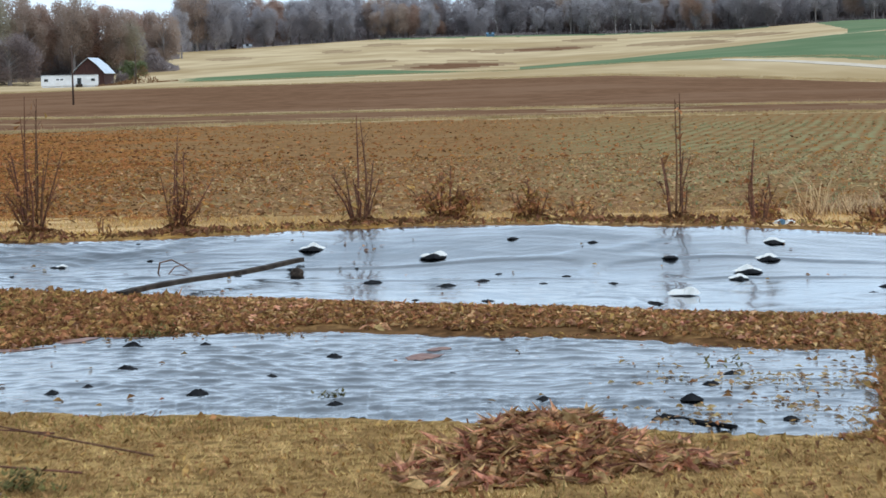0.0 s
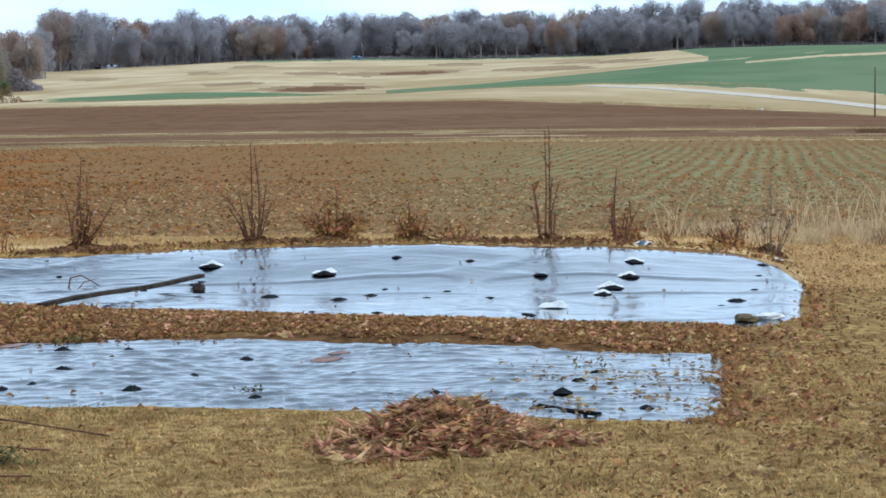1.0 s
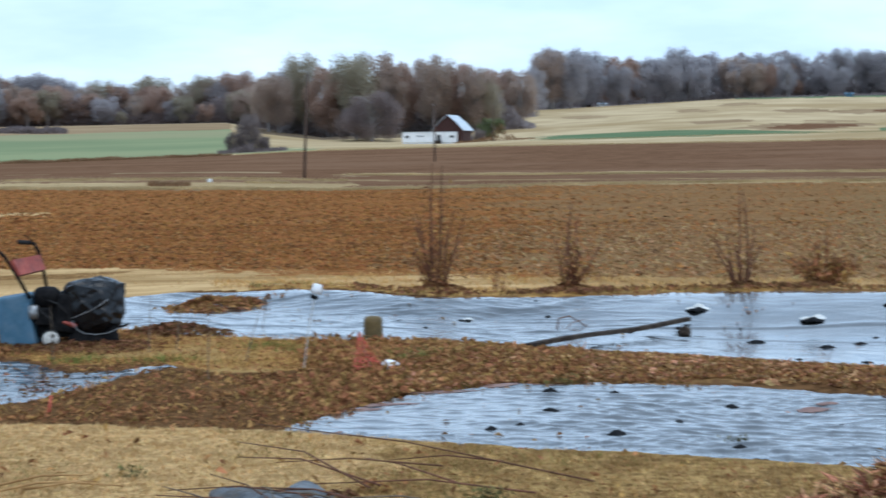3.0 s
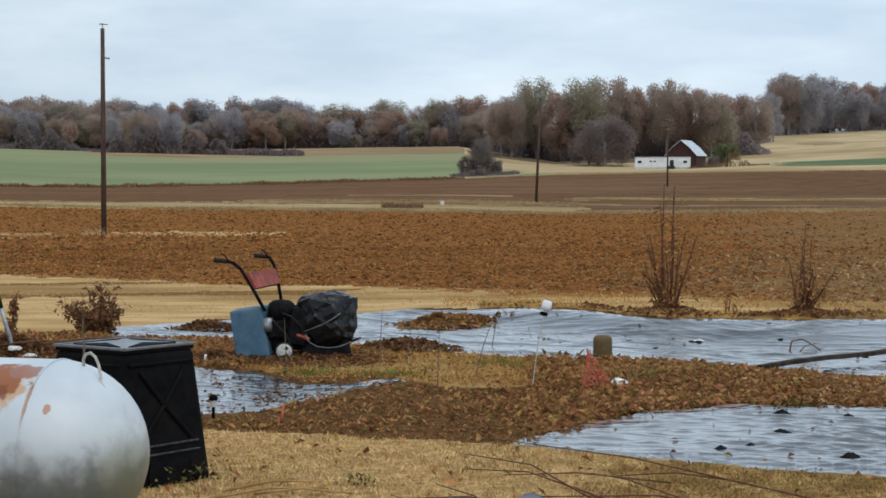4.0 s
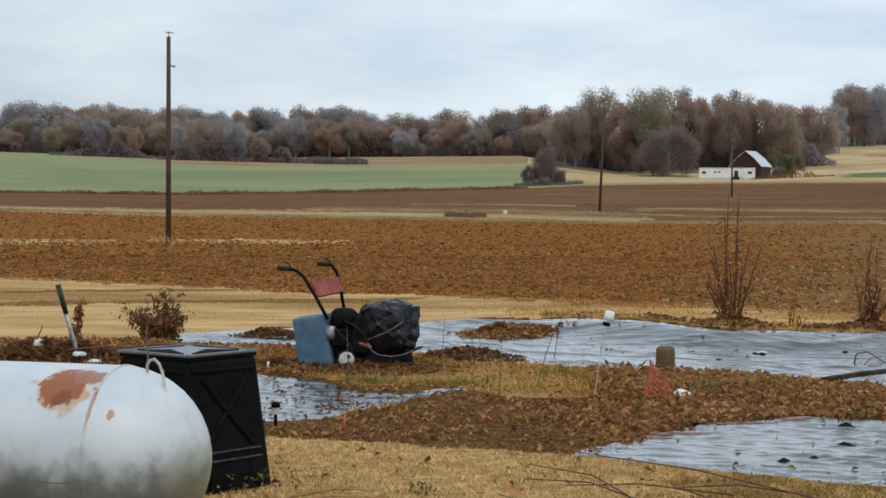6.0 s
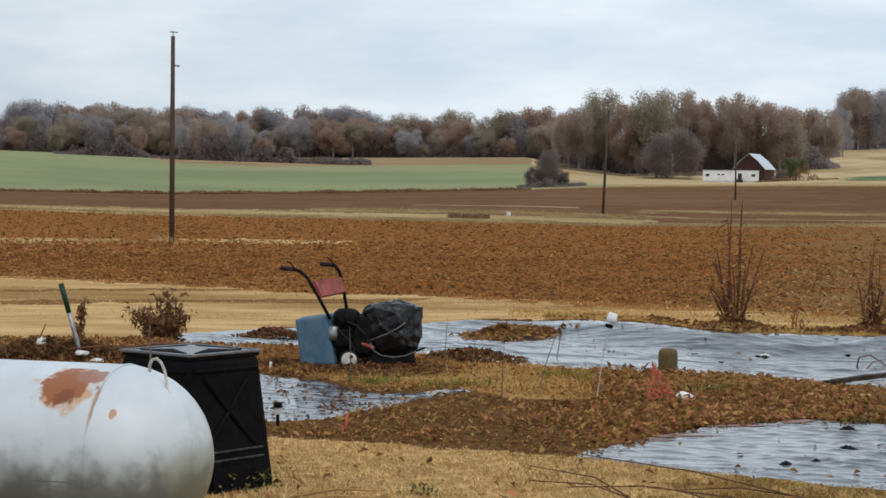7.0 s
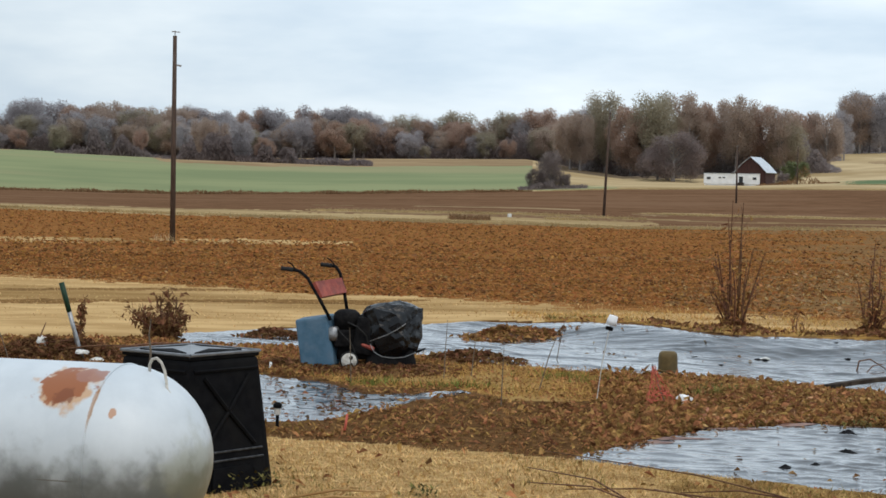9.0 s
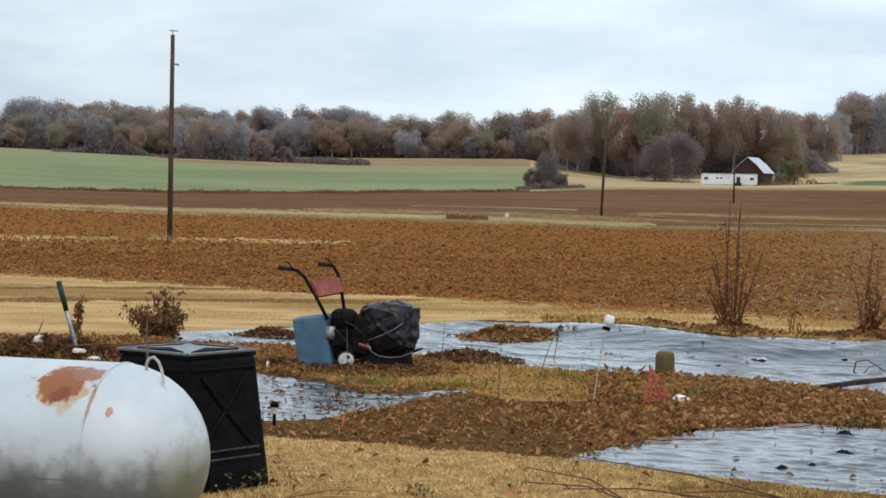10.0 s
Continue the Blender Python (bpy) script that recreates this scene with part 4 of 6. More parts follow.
def trailer_home(az, d, rz):
    x, y = spot(az, d)
    z = float(ground_polar(az, d))
    root = empty("trailer_home", x, y, z, rz, "long white single-storey trailer home with dark windows", "house")
    L, W, T = 12.4, 3.6, 2.75
    bm = bmesh.new()
    box(bm, (L, W, T), (0, 0, .35), bevel=.06)
    part("wall", bm, M["white"], root)
    bm = bmesh.new()
    box(bm, (L + .2, W + .2, .12), (0, 0, T + .36), bevel=.03)
    part("roof", bm, M["tin"], root)
    bm = bmesh.new()
    box(bm, (L - .3, W - .3, .5), (0, 0, -.15))
    part("skirting", bm, M["white"], root)
    for k, (px, w, h, low) in enumerate(((-5.1, 1.0, .8, 1.5), (-2.6, .7, .5, 1.8), (-1.7, .7, .5, 1.8), (5.1, 1.0, .8, 1.5))):
        bm = bmesh.new()
        box(bm, (w, .06, h), (px, -W / 2 - .01, low))
        win = part("window", bm, M["white"], root)
        bm = bmesh.new()
        box(bm, (w - .14, .04, h - .14), (px, -W / 2 - .03, low + .07))
        part("pane", bm, M["glass"], win)
    bm = bmesh.new()
    box(bm, (.9, .06, 1.9), (2.1, -W / 2 - .01, .5))
    part("door", bm, M["glass"], root, "dark door")
    bm = bmesh.new()
    for k in range(4):
        box(bm, (1.4, .35, .2 * (4 - k)), (2.1, -W / 2 - .25 - .33 * k, 0))
    part("steps", bm, M["wood"], root)
    return root


def barn(az, d, rz):
    x, y = spot(az, d)
    z = float(ground_polar(az, d))
    root = empty("barn", x, y, z, rz, "dark red gambrel barn with a pale tin roof", "barn")
    W, L, E = 7.4, 8.5, 3.0
    prof = [(-W / 2, 0), (-W / 2, E), (-W / 2 * .58, E + 1.8), (0, E + 3.5), (W / 2 * .58, E + 1.8), (W / 2, E), (W / 2, 0)]
    bm = bmesh.new()
    ends = [[bm.verts.new((px, s * L / 2, pz)) for px, pz in prof] for s in (-1, 1)]
    bm.faces.new(ends[0])
    bm.faces.new(ends[1][::-1])
    for k in range(6):
        bm.faces.new((ends[0][k], ends[1][k], ends[1][k + 1], ends[0][k + 1]))
    bmesh.ops.recalc_face_normals(bm, faces=bm.faces)
    part("wall", bm, M["barn"], root)
    over = [(-W / 2 - .3, E - .2), *prof[2:5], (W / 2 + .3, E - .2)]
    for k in range(4):
        bm = bmesh.new()
        (ax, azz), (bx, bz) = over[k], over[k + 1]
        low = [bm.verts.new((px, s * (L / 2 + .4), pz + .05)) for px, pz in ((ax, azz), (bx, bz)) for s in (-1, 1)]
        top = [bm.verts.new(v.co + Vector((0, 0, .12))) for v in low]
        for f in ((0, 1, 3, 2), (4, 6, 7, 5), (0, 2, 6, 4), (1, 5, 7, 3), (0, 4, 5, 1), (2, 3, 7, 6)):
            bm.faces.new([(low + top)[q] for q in f])
        bmesh.ops.recalc_face_normals(bm, faces=bm.faces)
        part("roof", bm, M["tin"], root)
    bm = bmesh.new()
    box(bm, (2.6, .1, 2.6), (0, -L / 2 - .03, 0))
    part("door", bm, M["barn"], root)
    return root


trailer_home(8.48, 438, -11).scale.z = .84
barn(9.16, 462, -25)


def small_house(az, d, rz, w, t, label, wall, roof):
    x, y = spot(az, d)
    root = empty("house", x, y, float(ground_polar(az, d)), rz, label, "house")
    bm = bmesh.new()
    box(bm, (w, w * .7, t))
    part("wall", bm, wall, root)
    bm = bmesh.new()
    v = [bm.verts.new(c) for c in ((-w * .55, -w * .4, t), (w * .55, -w * .4, t), (w * .55, w * .4, t), (-w * .55, w * .4, t), (-w * .55, 0, t * 1.6), (w * .55, 0, t * 1.6))]
    for f in ((0, 1, 5, 4), (2, 3, 4, 5), (0, 4, 3), (1, 2, 5), (0, 3, 2, 1)):
        bm.faces.new([v[q] for q in f])
    part("roof", bm, roof, root)
    bm = bmesh.new()
    box(bm, (1.2, .1, 1.2), (0, -w * .35 - .03, .9))
    part("window", bm, M["glass"], root)
    return root


small_house(13.62, 830, -14, 3.6, 1.1, "small distant white house before the woods", M["white"], M["tin"])
small_house(13.2, 834, -14, 3.0, 1.6, "small distant dark red shed before the woods", M["barn"], M["barn"])
small_house(20.8, 845, -20, 3.4, 1.1, "small distant blue-grey shed before the woods", M["blue"], M["blue"])


def loose_box(az, d, w, t, label):
    x, y = spot(az, d)
    bm = bmesh.new()
    box(bm, (w, w * .7, t), (0, 0, -.02), bevel=w * .08, taper=.9)
    ob = part("drum", bm, M["film_white"])
    ob.matrix_world = pose(x, y, float(ground_polar(az, d)), 0, 0, 15)
    return tagged(ob, label, "drum")


loose_box(1.93, 152, .32, .3, "white plastic drum lying in dry grass")
loose_box(32.76, 330, .5, .45, "small pale white tank at the field's edge")


# ---- yard things ----
def gz(x, y):
    return float(ground(x, y))


def propane_tank():
    R, L = .47, 2.1
    root = empty("propane_tank", -1.61, 9.60, .575, -16.5, "large white propane tank with rust patches and grimy, shade-toned underside", "propane tank")
    prof = []
    for k in range(13):
        t = math.pi / 2 * k / 12
        prof.append((max(R * math.cos(t), .002), R * math.sin(t)))
    prof = [(r, -L - h) for r, h in prof[::-1]] + [(R, -L * f) for f in (.8, .6, .4, .2)] + prof
    bm = bmesh.new()
    lathe(bm, prof, 56, "X")
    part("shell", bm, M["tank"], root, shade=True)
    for sx in (.03, -L - .03):
        bm = bmesh.new()
        tube(bm, [(sx, (R + .001) * math.cos(a), (R + .001) * math.sin(a)) for a in (math.tau * k / 48 for k in range(49))], .004, 6)
        part("weld_seam", bm, M["tank"], root)
    # lifting loop on top of the head
    bm = bmesh.new()
    tube(bm, [(.16, 0, .438), (.165, -.012, .472), (.185, -.025, .502), (.215, -.035, .51), (.245, -.045, .49), (.268, -.055, .45), (.28, -.062, .40), (.287, -.066, .36), (.305, -.07, .34)], .0075, 10)
    part("lifting_loop", bm, M["rim"], root, "off-white bent lifting loop", True)
    bm = bmesh.new()
    tube(bm, [(.16, 0, .43), (.165, .0, .54), (.15, .01, .62), (.16, .01, .70)], [.008, .006, .004, .003], 6)
    part("wire", bm, M["twig"], root, "thin upright wire")
    bm = bmesh.new()
    lathe(bm, [(.20, 0), (.20, .16), (.17, .21), (.05, .23), (.01, .23)], 24)
    for v in bm.verts:
        v.co += Vector((-L / 2, 0, R - .02))
    part("valve_dome", bm, M["tank"], root, shade=True)
    for sx in (-.12, -L + .12):
        for sy in (-.26, .26):
            bm = bmesh.new()
            box(bm, (.10, .06, .26), (sx, sy, -.575 - .02), bevel=.008)
            part("leg", bm, M["tank"], root)
    return root


def compost_bin():
    x, y = -1.623, 12.38
    root = empty("compost_bin", x, y, gz(x, y) - .01, 52, "black moulded plastic compost bin with a sheen-toned lid", "compost bin")
    b, t, T = .388, .310, .86

    def corner(sx, sy, h):
        f = b + (t - b) * h / T
        return Vector((sx * f, sy * f, h))
    bm = bmesh.new()
    box(bm, (b * 2, b * 2, T), (0, 0, 0), bevel=.035, taper=t / b)
    part("body", bm, M["black"], root, shade=False)
    for side in range(4):
        turn = Matrix.Rotation(math.pi / 2 * side, 4, "Z")

        def on(u, h, out=.004):
            f = b + (t - b) * h / T
            return turn @ Vector((u * f, -f - out, h))
        # crossed ribs, rim rails and door slots stand proud of each panel
        for p, q in (((-.62, .30), (.62, .74)), ((.62, .30), (-.62, .74))):
            bm = bmesh.new()
            tube(bm, [on(*p), on((p[0] + q[0]) / 2, (p[1] + q[1]) / 2, .006), on(*q)], .016, 6)
            part("rib", bm, M["black"], root)
        for h, w, r in ((.785, .9, .012), (.27, .8, .008), (.215, .8, .008)):
            bm = bmesh.new()
            tube(bm, [on(-w, h), on(w, h)], r, 6)
            part("rail", bm, M["black" if h > .5 else "scuffed"], root)
        bm = bmesh.new()
        v = [bm.verts.new(on(u, h, .006)) for u, h in ((-.5, .02), (.5, .02), (.46, .17), (-.46, .17))]
        bm.faces.new(v)
        g = bmesh.ops.extrude_face_region(bm, geom=list(bm.faces))["geom"]
        nrm = turn @ Vector((0, -1, 0))
        for q in g:
            if isinstance(q, bmesh.types.BMVert):
                q.co += nrm * .014
        part("hatch", bm, M["black"], root, "sliding bottom hatch")
    bm = bmesh.new()
    box(bm, (t * 2 + .006, t * 2 + .006, .035), (0, 0, T - .005), bevel=.012)
    lid = part("lid", bm, M["black"], root, "greyish lid with a raised cross")
    bm = bmesh.new()
    s = t * .86
    c = [bm.verts.new((sx * s, sy * s, T + .034)) for sx, sy in ((-1, -1), (1, -1), (1, 1), (-1, 1))]
    m = [bm.verts.new((sx * s * .62, sy * s * .62, T + .036)) for sx, sy in ((0, -1), (1, 0), (0, 1), (-1, 0))]
    top = bm.verts.new((0, 0, T + .06))
    for k in range(4):
        bm.faces.new((c[k], m[k], top))
        bm.faces.new((m[k], c[(k + 1) % 4], top))
        bm.faces.new((c[k], c[(k + 1) % 4], m[k]))
    bmesh.ops.recalc_face_normals(bm, faces=bm.faces)
    part("ridge", bm, M["lid"], lid)
    for a in (0, 90, 180, 270):
        bm = bmesh.new()
        v = [bm.verts.new(c) for c in ((-s * .80, -s * .93, T + .040), (s * .80, -s * .93, T + .040), (0, -s * .60, T + .050))]
        bm.faces.new(v)
        bmesh.ops.extrude_face_region(bm, geom=list(bm.faces))
        for q in list(bm.verts)[:3]:
            q.co.z -= .012
        bmesh.ops.rotate(bm, verts=bm.verts, matrix=Matrix.Rotation(radians(a), 3, "Z"))
        bmesh.ops.recalc_face_normals(bm, faces=bm.faces)
        part("lid_recess", bm, M["black"], lid, "dark moulded recess")
    bm = bmesh.new()
    s = t + .004
    tube(bm, [(sx * s, sy * s, T + .03) for sx, sy in ((-1, -1), (0, -1), (1, -1), (1, 0), (1, 1), (0, 1), (-1, 1), (-1, 0), (-1, -1))], .011, 6)
    part("lid_rim", bm, M["lid"], lid, "pale grey moulded rim")
    return root


def crumple(bm, amount, scale, seed):
    for v in bm.verts:
        o = Vector((seed * 3.1, seed * 1.7, seed * 5.3))
        v.co += v.co.normalized() * amount * (noise.noise(v.co * scale + o) + .5 * noise.noise(v.co * scale * 2.3 + o))


def tiller():
    x, y = -.985, 20.35
    root = empty("garden_tiller", x, y, gz(x, y) - .01, 2, "red and black walk-behind tiller with engine wrapped in black plastic", "tiller")
    # blue tin guard at the rear
    bm = bmesh.new()
    box(bm, (.37, .32, .53), (-.29, .0, .02), Matrix.Rotation(radians(-9), 4, "Y") @ Matrix.Rotation(radians(-14), 4, "Z"), bevel=.025, taper=.97)
    part("blue_guard", bm, M["blue"], root, "chalky blue sheet-metal guard", False)
    bm = bmesh.new()
    box(bm, (.46, .30, .22), (.10, .05, .10), bevel=.02)
    box(bm, (.30, .26, .22), (.0, .03, .30), bevel=.03)
    box(bm, (.16, .12, .18), (-.08, -.14, .24), bevel=.02)
    part("engine", bm, M["engine"], root)
    for k in range(6):
        bm = bmesh.new()
        box(bm, (.22, .02, .012), (.02, -.115, .33 + .03 * k), bevel=.003)
        part("cooling_fin", bm, M["engine"], root)
    bm = bmesh.new()
    lathe(bm, [(.01, 0), (.055, .005), (.06, .05), (.06, .13), (.045, .15), (.01, .15)], 16)
    for v in bm.verts:
        v.co = Matrix.Translation((-.17, -.16, .30)) @ v.co
    part("muffler", bm, M["steel"], root, "pale metal muffler", True)
    bm = bmesh.new()
    lathe(bm, [(.01, -.14), (.13, -.13), (.145, -.02), (.135, .03), (.09, .065), (.01, .075)], 24, "Z")
    for v in bm.verts:
        v.co = Matrix.Translation((-.03, -.06, .56)) @ v.co
    part("recoil_cover", bm, M["engine"], root, shade=True)
    bm = bmesh.new()
    box(bm, (.24, .16, .40), (.13, -.14, .16), Matrix.Rotation(radians(8), 4, "Y"), bevel=.05, taper=.85)
    part("belt_cover", bm, M["engine"], root)
    for pts in ([(-.12, -.2, .42), (-.06, -.25, .36), (.02, -.24, .28), (.06, -.22, .18)], [(-.02, -.2, .5), (.08, -.25, .46), (.18, -.24, .36), (.20, -.22, .26)]):
        bm = bmesh.new()
        tube(bm, pts, .009, 6)
        part("hose", bm, M["rubber"], root)
    for sy, nm in ((-.26, "wheel"), (.26, "wheel")):
        bm = bmesh.new()
        tube(bm, [(.083 * math.cos(a), 0, .083 * math.sin(a)) for a in (math.tau * k / 24 for k in range(25))], .016, 8)
        for v in bm.verts:
            v.co += Vector((0, sy, .10))
        w = part(nm, bm, M["rubber"], root, shade=True)
        bm = bmesh.new()
        lathe(bm, [(.005, -.03), (.05, -.03), (.082, -.018), (.082, .018), (.05, .03), (.005, .03)], 24, "Z")
        for v in bm.verts:
            v.co = Matrix.Translation((0, sy, .10)) @ Matrix.Rotation(math.pi / 2, 4, "X") @ v.co
        part("rim", bm, M["rim"], w, "dirty white wheel rim", True)
        for a in (60, 300):
            bm = bmesh.new()
            lathe(bm, [(.002, 0), (.02, 0), (.02, .008), (.002, .008)], 10)
            for v in bm.verts:
                v.co = Matrix.Translation((.045 * math.cos(radians(a)), sy - .03, .10 + .042 * math.sin(radians(a)))) @ Matrix.Rotation(math.pi / 2, 4, "X") @ v.co
            part("hub_hole", bm, M["rubber"], w)
    bars = (((-.20, -.20, .52), (-.33, -.20, .76), (-.45, -.20, .96), (-.53, -.20, 1.03), (-.60, -.20, 1.045)),
            ((-.03, .25, .56), (-.07, .25, .80), (-.115, .25, .99), (-.16, .25, 1.065), (-.20, .25, 1.075)))
    for pts in bars:
        bm = bmesh.new()
        tube(bm, pts, .018, 8)
        bar = part("handlebar", bm, M["engine"], root, shade=True)
        bm = bmesh.new()
        e = Vector(pts[-1])
        tube(bm, [e, e + Vector((-.13, 0, .012))], [.024, .022], 10)
        part("grip", bm, M["rubber"], bar, shade=True)
        bm = bmesh.new()
        tube(bm, [e + Vector((.03, 0, .0)), e + Vector((-.02, 0, .06)), e + Vector((-.06, -.02, .085))], .008, 6)
        part("lever", bm, M["engine"], bar)
    bm = bmesh.new()
    v = [bm.verts.new(c) for c in ((-.41, -.20, .90), (-.33, -.20, .74), (-.08, .25, .77), (-.14, .25, .925))]
    bm.faces.new(v)
    g = bmesh.ops.extrude_face_region(bm, geom=list(bm.faces))["geom"]
    for q in g:
        if isinstance(q, bmesh.types.BMVert):
            q.co += Vector((.04, -.015, .025))
    bmesh.ops.recalc_face_normals(bm, faces=bm.faces)
    part("red_panel", bm, M["red"], root, "faded red metal panel between the bars")
    bm = bmesh.new()
    tube(bm, [(.13, -.20, .27), (.22, -.22, .24), (.26, -.22, .22)], [.02, .024, .02], 8)
    part("red_lever", bm, M["red"], root, "small red lever")
    bm = bmesh.new()
    rg = random.Random(12)
    for k in range(34):
        h = 1 - 2 * (k + .5) / 34
        a, r = k * 2.39996 + rg.uniform(-.3, .3), math.sqrt(1 - h * h)
        f = rg.uniform(.82, 1.08)
        up = h if h < .5 else .5 + (h - .5) * .55
        bm.verts.new((.44 + .375 * r * math.cos(a) * f, -.02 + .31 * r * math.sin(a) * f, .435 + .41 * up * f))
    hull = bmesh.ops.convex_hull(bm, input=bm.verts)
    bmesh.ops.delete(bm, geom=[g for g in hull["geom_interior"] if isinstance(g, bmesh.types.BMVert)], context="VERTS")
    bmesh.ops.subdivide_edges(bm, edges=bm.edges, cuts=5, use_grid_fill=True)
    for q in bm.verts:
        c = q.co * 1.0
        q.co += (c - Vector((.44, -.02, .42))).normalized() * (.034 * abs(noise.noise(c * 7)) + .014 * abs(noise.noise(c * 19)) - .02)
    part("plastic_cover", bm, M["bag"], root, "shiny black bin bag tied over the engine")
    bm = bmesh.new()
    box(bm, (.56, .40, .24), (.44, .0, .02), bevel=.04, taper=.8)
    part("tine_shield", bm, M["engine"], root)
    bm = bmesh.new()
    box(bm, (.30, .30, .30), (.06, .0, .26), Matrix.Rotation(radians(12), 4, "Y"), bevel=.05)
    part("fuel_tank", bm, M["engine"], root)
    # thin silvery tubes stand for the glints along the bag's wrinkles
    for pts in ([(.22, -.24, .31), (.30, -.29, .345), (.40, -.315, .385), (.50, -.31, .44), (.59, -.27, .50)], [(.22, -.25, .28), (.26, -.28, .20), (.34, -.31, .155), (.46, -.315, .14), (.58, -.28, .15), (.70, -.18, .19)]):
        bm = bmesh.new()
        tube(bm, pts, .0045, 6)
        part("strap", bm, M["steel"], root, "thin silvery glint on a bag wrinkle")
    for k in range(4):
        bm = bmesh.new()
        for q in range(4):
            a = q * math.pi / 2 + k * .4
            box(bm, (.035, .012, .19), (.36 + .09 * k, .12 - .08 * k, .16), Matrix.Rotation(a, 4, "Y"), taper=.5)
        part("tine", bm, M["engine"], root)
    return root


propane_tank()
compost_bin()
tiller()


# ---- plants ----
def cane_shrub(x, y, tall, spread, stems, leaves, seed, label, mat="cane", name="shrub", lift=0.0, foliage="leaf", size=.028):
    rg = random.Random(seed)
    root = empty(name, x, y, gz(x, y) + lift, 0, label, "shrub", "shrubs behind the sheets")
    tips = []
    for k in range(stems):
        a = rg.random() * math.tau
        high = k < max(2, stems // 5)
        h = tall * rg.uniform(.75, 1) if high else tall * rg.uniform(.25, .62)
        r = spread * (rg.uniform(.1, .5) if high else rg.uniform(.45, 1.25))
        p0 = Vector((.07 * math.cos(a), .07 * math.sin(a), -.03))
        bm = bmesh.new()
        p2 = Vector((r * math.cos(a), r * math.sin(a), h))
        p1 = p0.lerp(p2, .45) + Vector((rg.uniform(-.04, .04), rg.uniform(-.04, .04), .04 * tall))
        tube(bm, [p0, p1, p2], [.015, .011, .005] if mat == "cane" else [.008, .005, .003], 5)
        tips.append((p0, p1, p2))
        for q in range(rg.randint(3, 7)):
            f = rg.uniform(.25, .9)
            s = p1.lerp(p2, f)
            e = s + Vector((rg.uniform(-1, 1), rg.uniform(-1, 1), rg.uniform(.3, 1.2))) * spread * .35
            tube(bm, [s, e], [.0045, .002], 3)
        part("stem", bm, M[mat], root)
    if leaves:
        g = np.random.default_rng(seed)
        v = []
        for k in range(leaves):
            p0, p1, p2 = rg.choice(tips)
            j = min(.07, .02 + spread * .3)
            c = (p0.lerp(p1, rg.random()) if rg.random() < .5 else p1.lerp(p2, rg.random() * .95)) + Vector((rg.gauss(0, j), rg.gauss(0, j), rg.gauss(0, .05)))
            c.z = max(c.z, .02)
            v.append(np.array(c) + g.normal(size=(3, 3)) * size)
        me = np_mesh("leaves", np.concatenate(v), np.arange(3 * leaves).reshape(-1, 3), [M[foliage]])
        new("leaves", me).parent = root
    return root


cane_shrub(3.89, 25.5, 1.75, .36, 22, 420, 1, "clump of tall bare reddish-brown canes behind the sheet")
cane_shrub(5.39, 24.2, 1.15, .38, 16, 340, 2, "thin brown cane shrub with a few dead leaves")
cane_shrub(7.2, 22.6, 1.40, .28, 12, 90, 3, "upright bare cane shrub with tall straight shoots")
cane_shrub(8.40, 23.1, .72, .34, 16, 800, 4, "low bushy shrub with withered brown leaves", size=.03)
cane_shrub(9.35, 22.7, .55, .24, 12, 460, 5, "small dry shrub with crinkled brown leaves")
cane_shrub(10.30, 20.75, 1.48, .22, 8, 60, 6, "slender bare cane shrub with long thin shoots")
cane_shrub(11.45, 21.0, 1.05, .18, 7, 60, 7, "slender dry stalk shrub beside pale bag")
cane_shrub(12.85, 19.75, .95, .26, 12, 60, 8, "pale dry cane shrub at the sheet's corner", "twig")
cane_shrub(-3.50, 24.1, .66, .40, 20, 1500, 9, "dead brown leafy weed bush in straw grass", foliage="leaf_dark", size=.028)
cane_shrub(-4.53, 24.3, .58, .03, 2, 170, 10, "single withered weed stalk with drooping leaves", foliage="leaf_dark", size=.026)
cane_shrub(4.9, 26.4, .25, .10, 5, 30, 12, "small dry weed on the straw verge")
cane_shrub(11.9, 21.6, .45, .28, 12, 380, 13, "low dry weed clump beyond the sheet")
cane_shrub(13.2, 21.2, .42, .30, 12, 320, 14, "low dry brown weed tangle by the lawn")
cane_shrub(9.9, 22.6, .30, .30, 10, 200, 15, "low heap of withered brown weeds")


def reed(x, y, tall, lean, label="single thin dry reed standing in the soil"):
    bm = bmesh.new()
    tube(bm, [(0, 0, -.03), (lean * .45, 0, tall * .5), (lean, 0, tall)], [.006, .005, .002], 5)
    ob = part("dry_reed", bm, M["twig"])
    ob.matrix_world = pose(x, y, gz(x, y))
    return tagged(ob, label, "reed", "dry reeds")


for x, y, tall, lean in ((.93, 18.4, .62, .2), (.53, 17.0, .55, .02), (.02, 19.4, .6, .03), (-.9, 19.0, .55, -.02), (.3, 19.6, .45, .05), (-4.8, 19.0, 1.1, .05),
                         (-4.1, 18.5, .9, -.35), (1.3, 21.8, .5, .1)):
    reed(x, y, tall, lean)


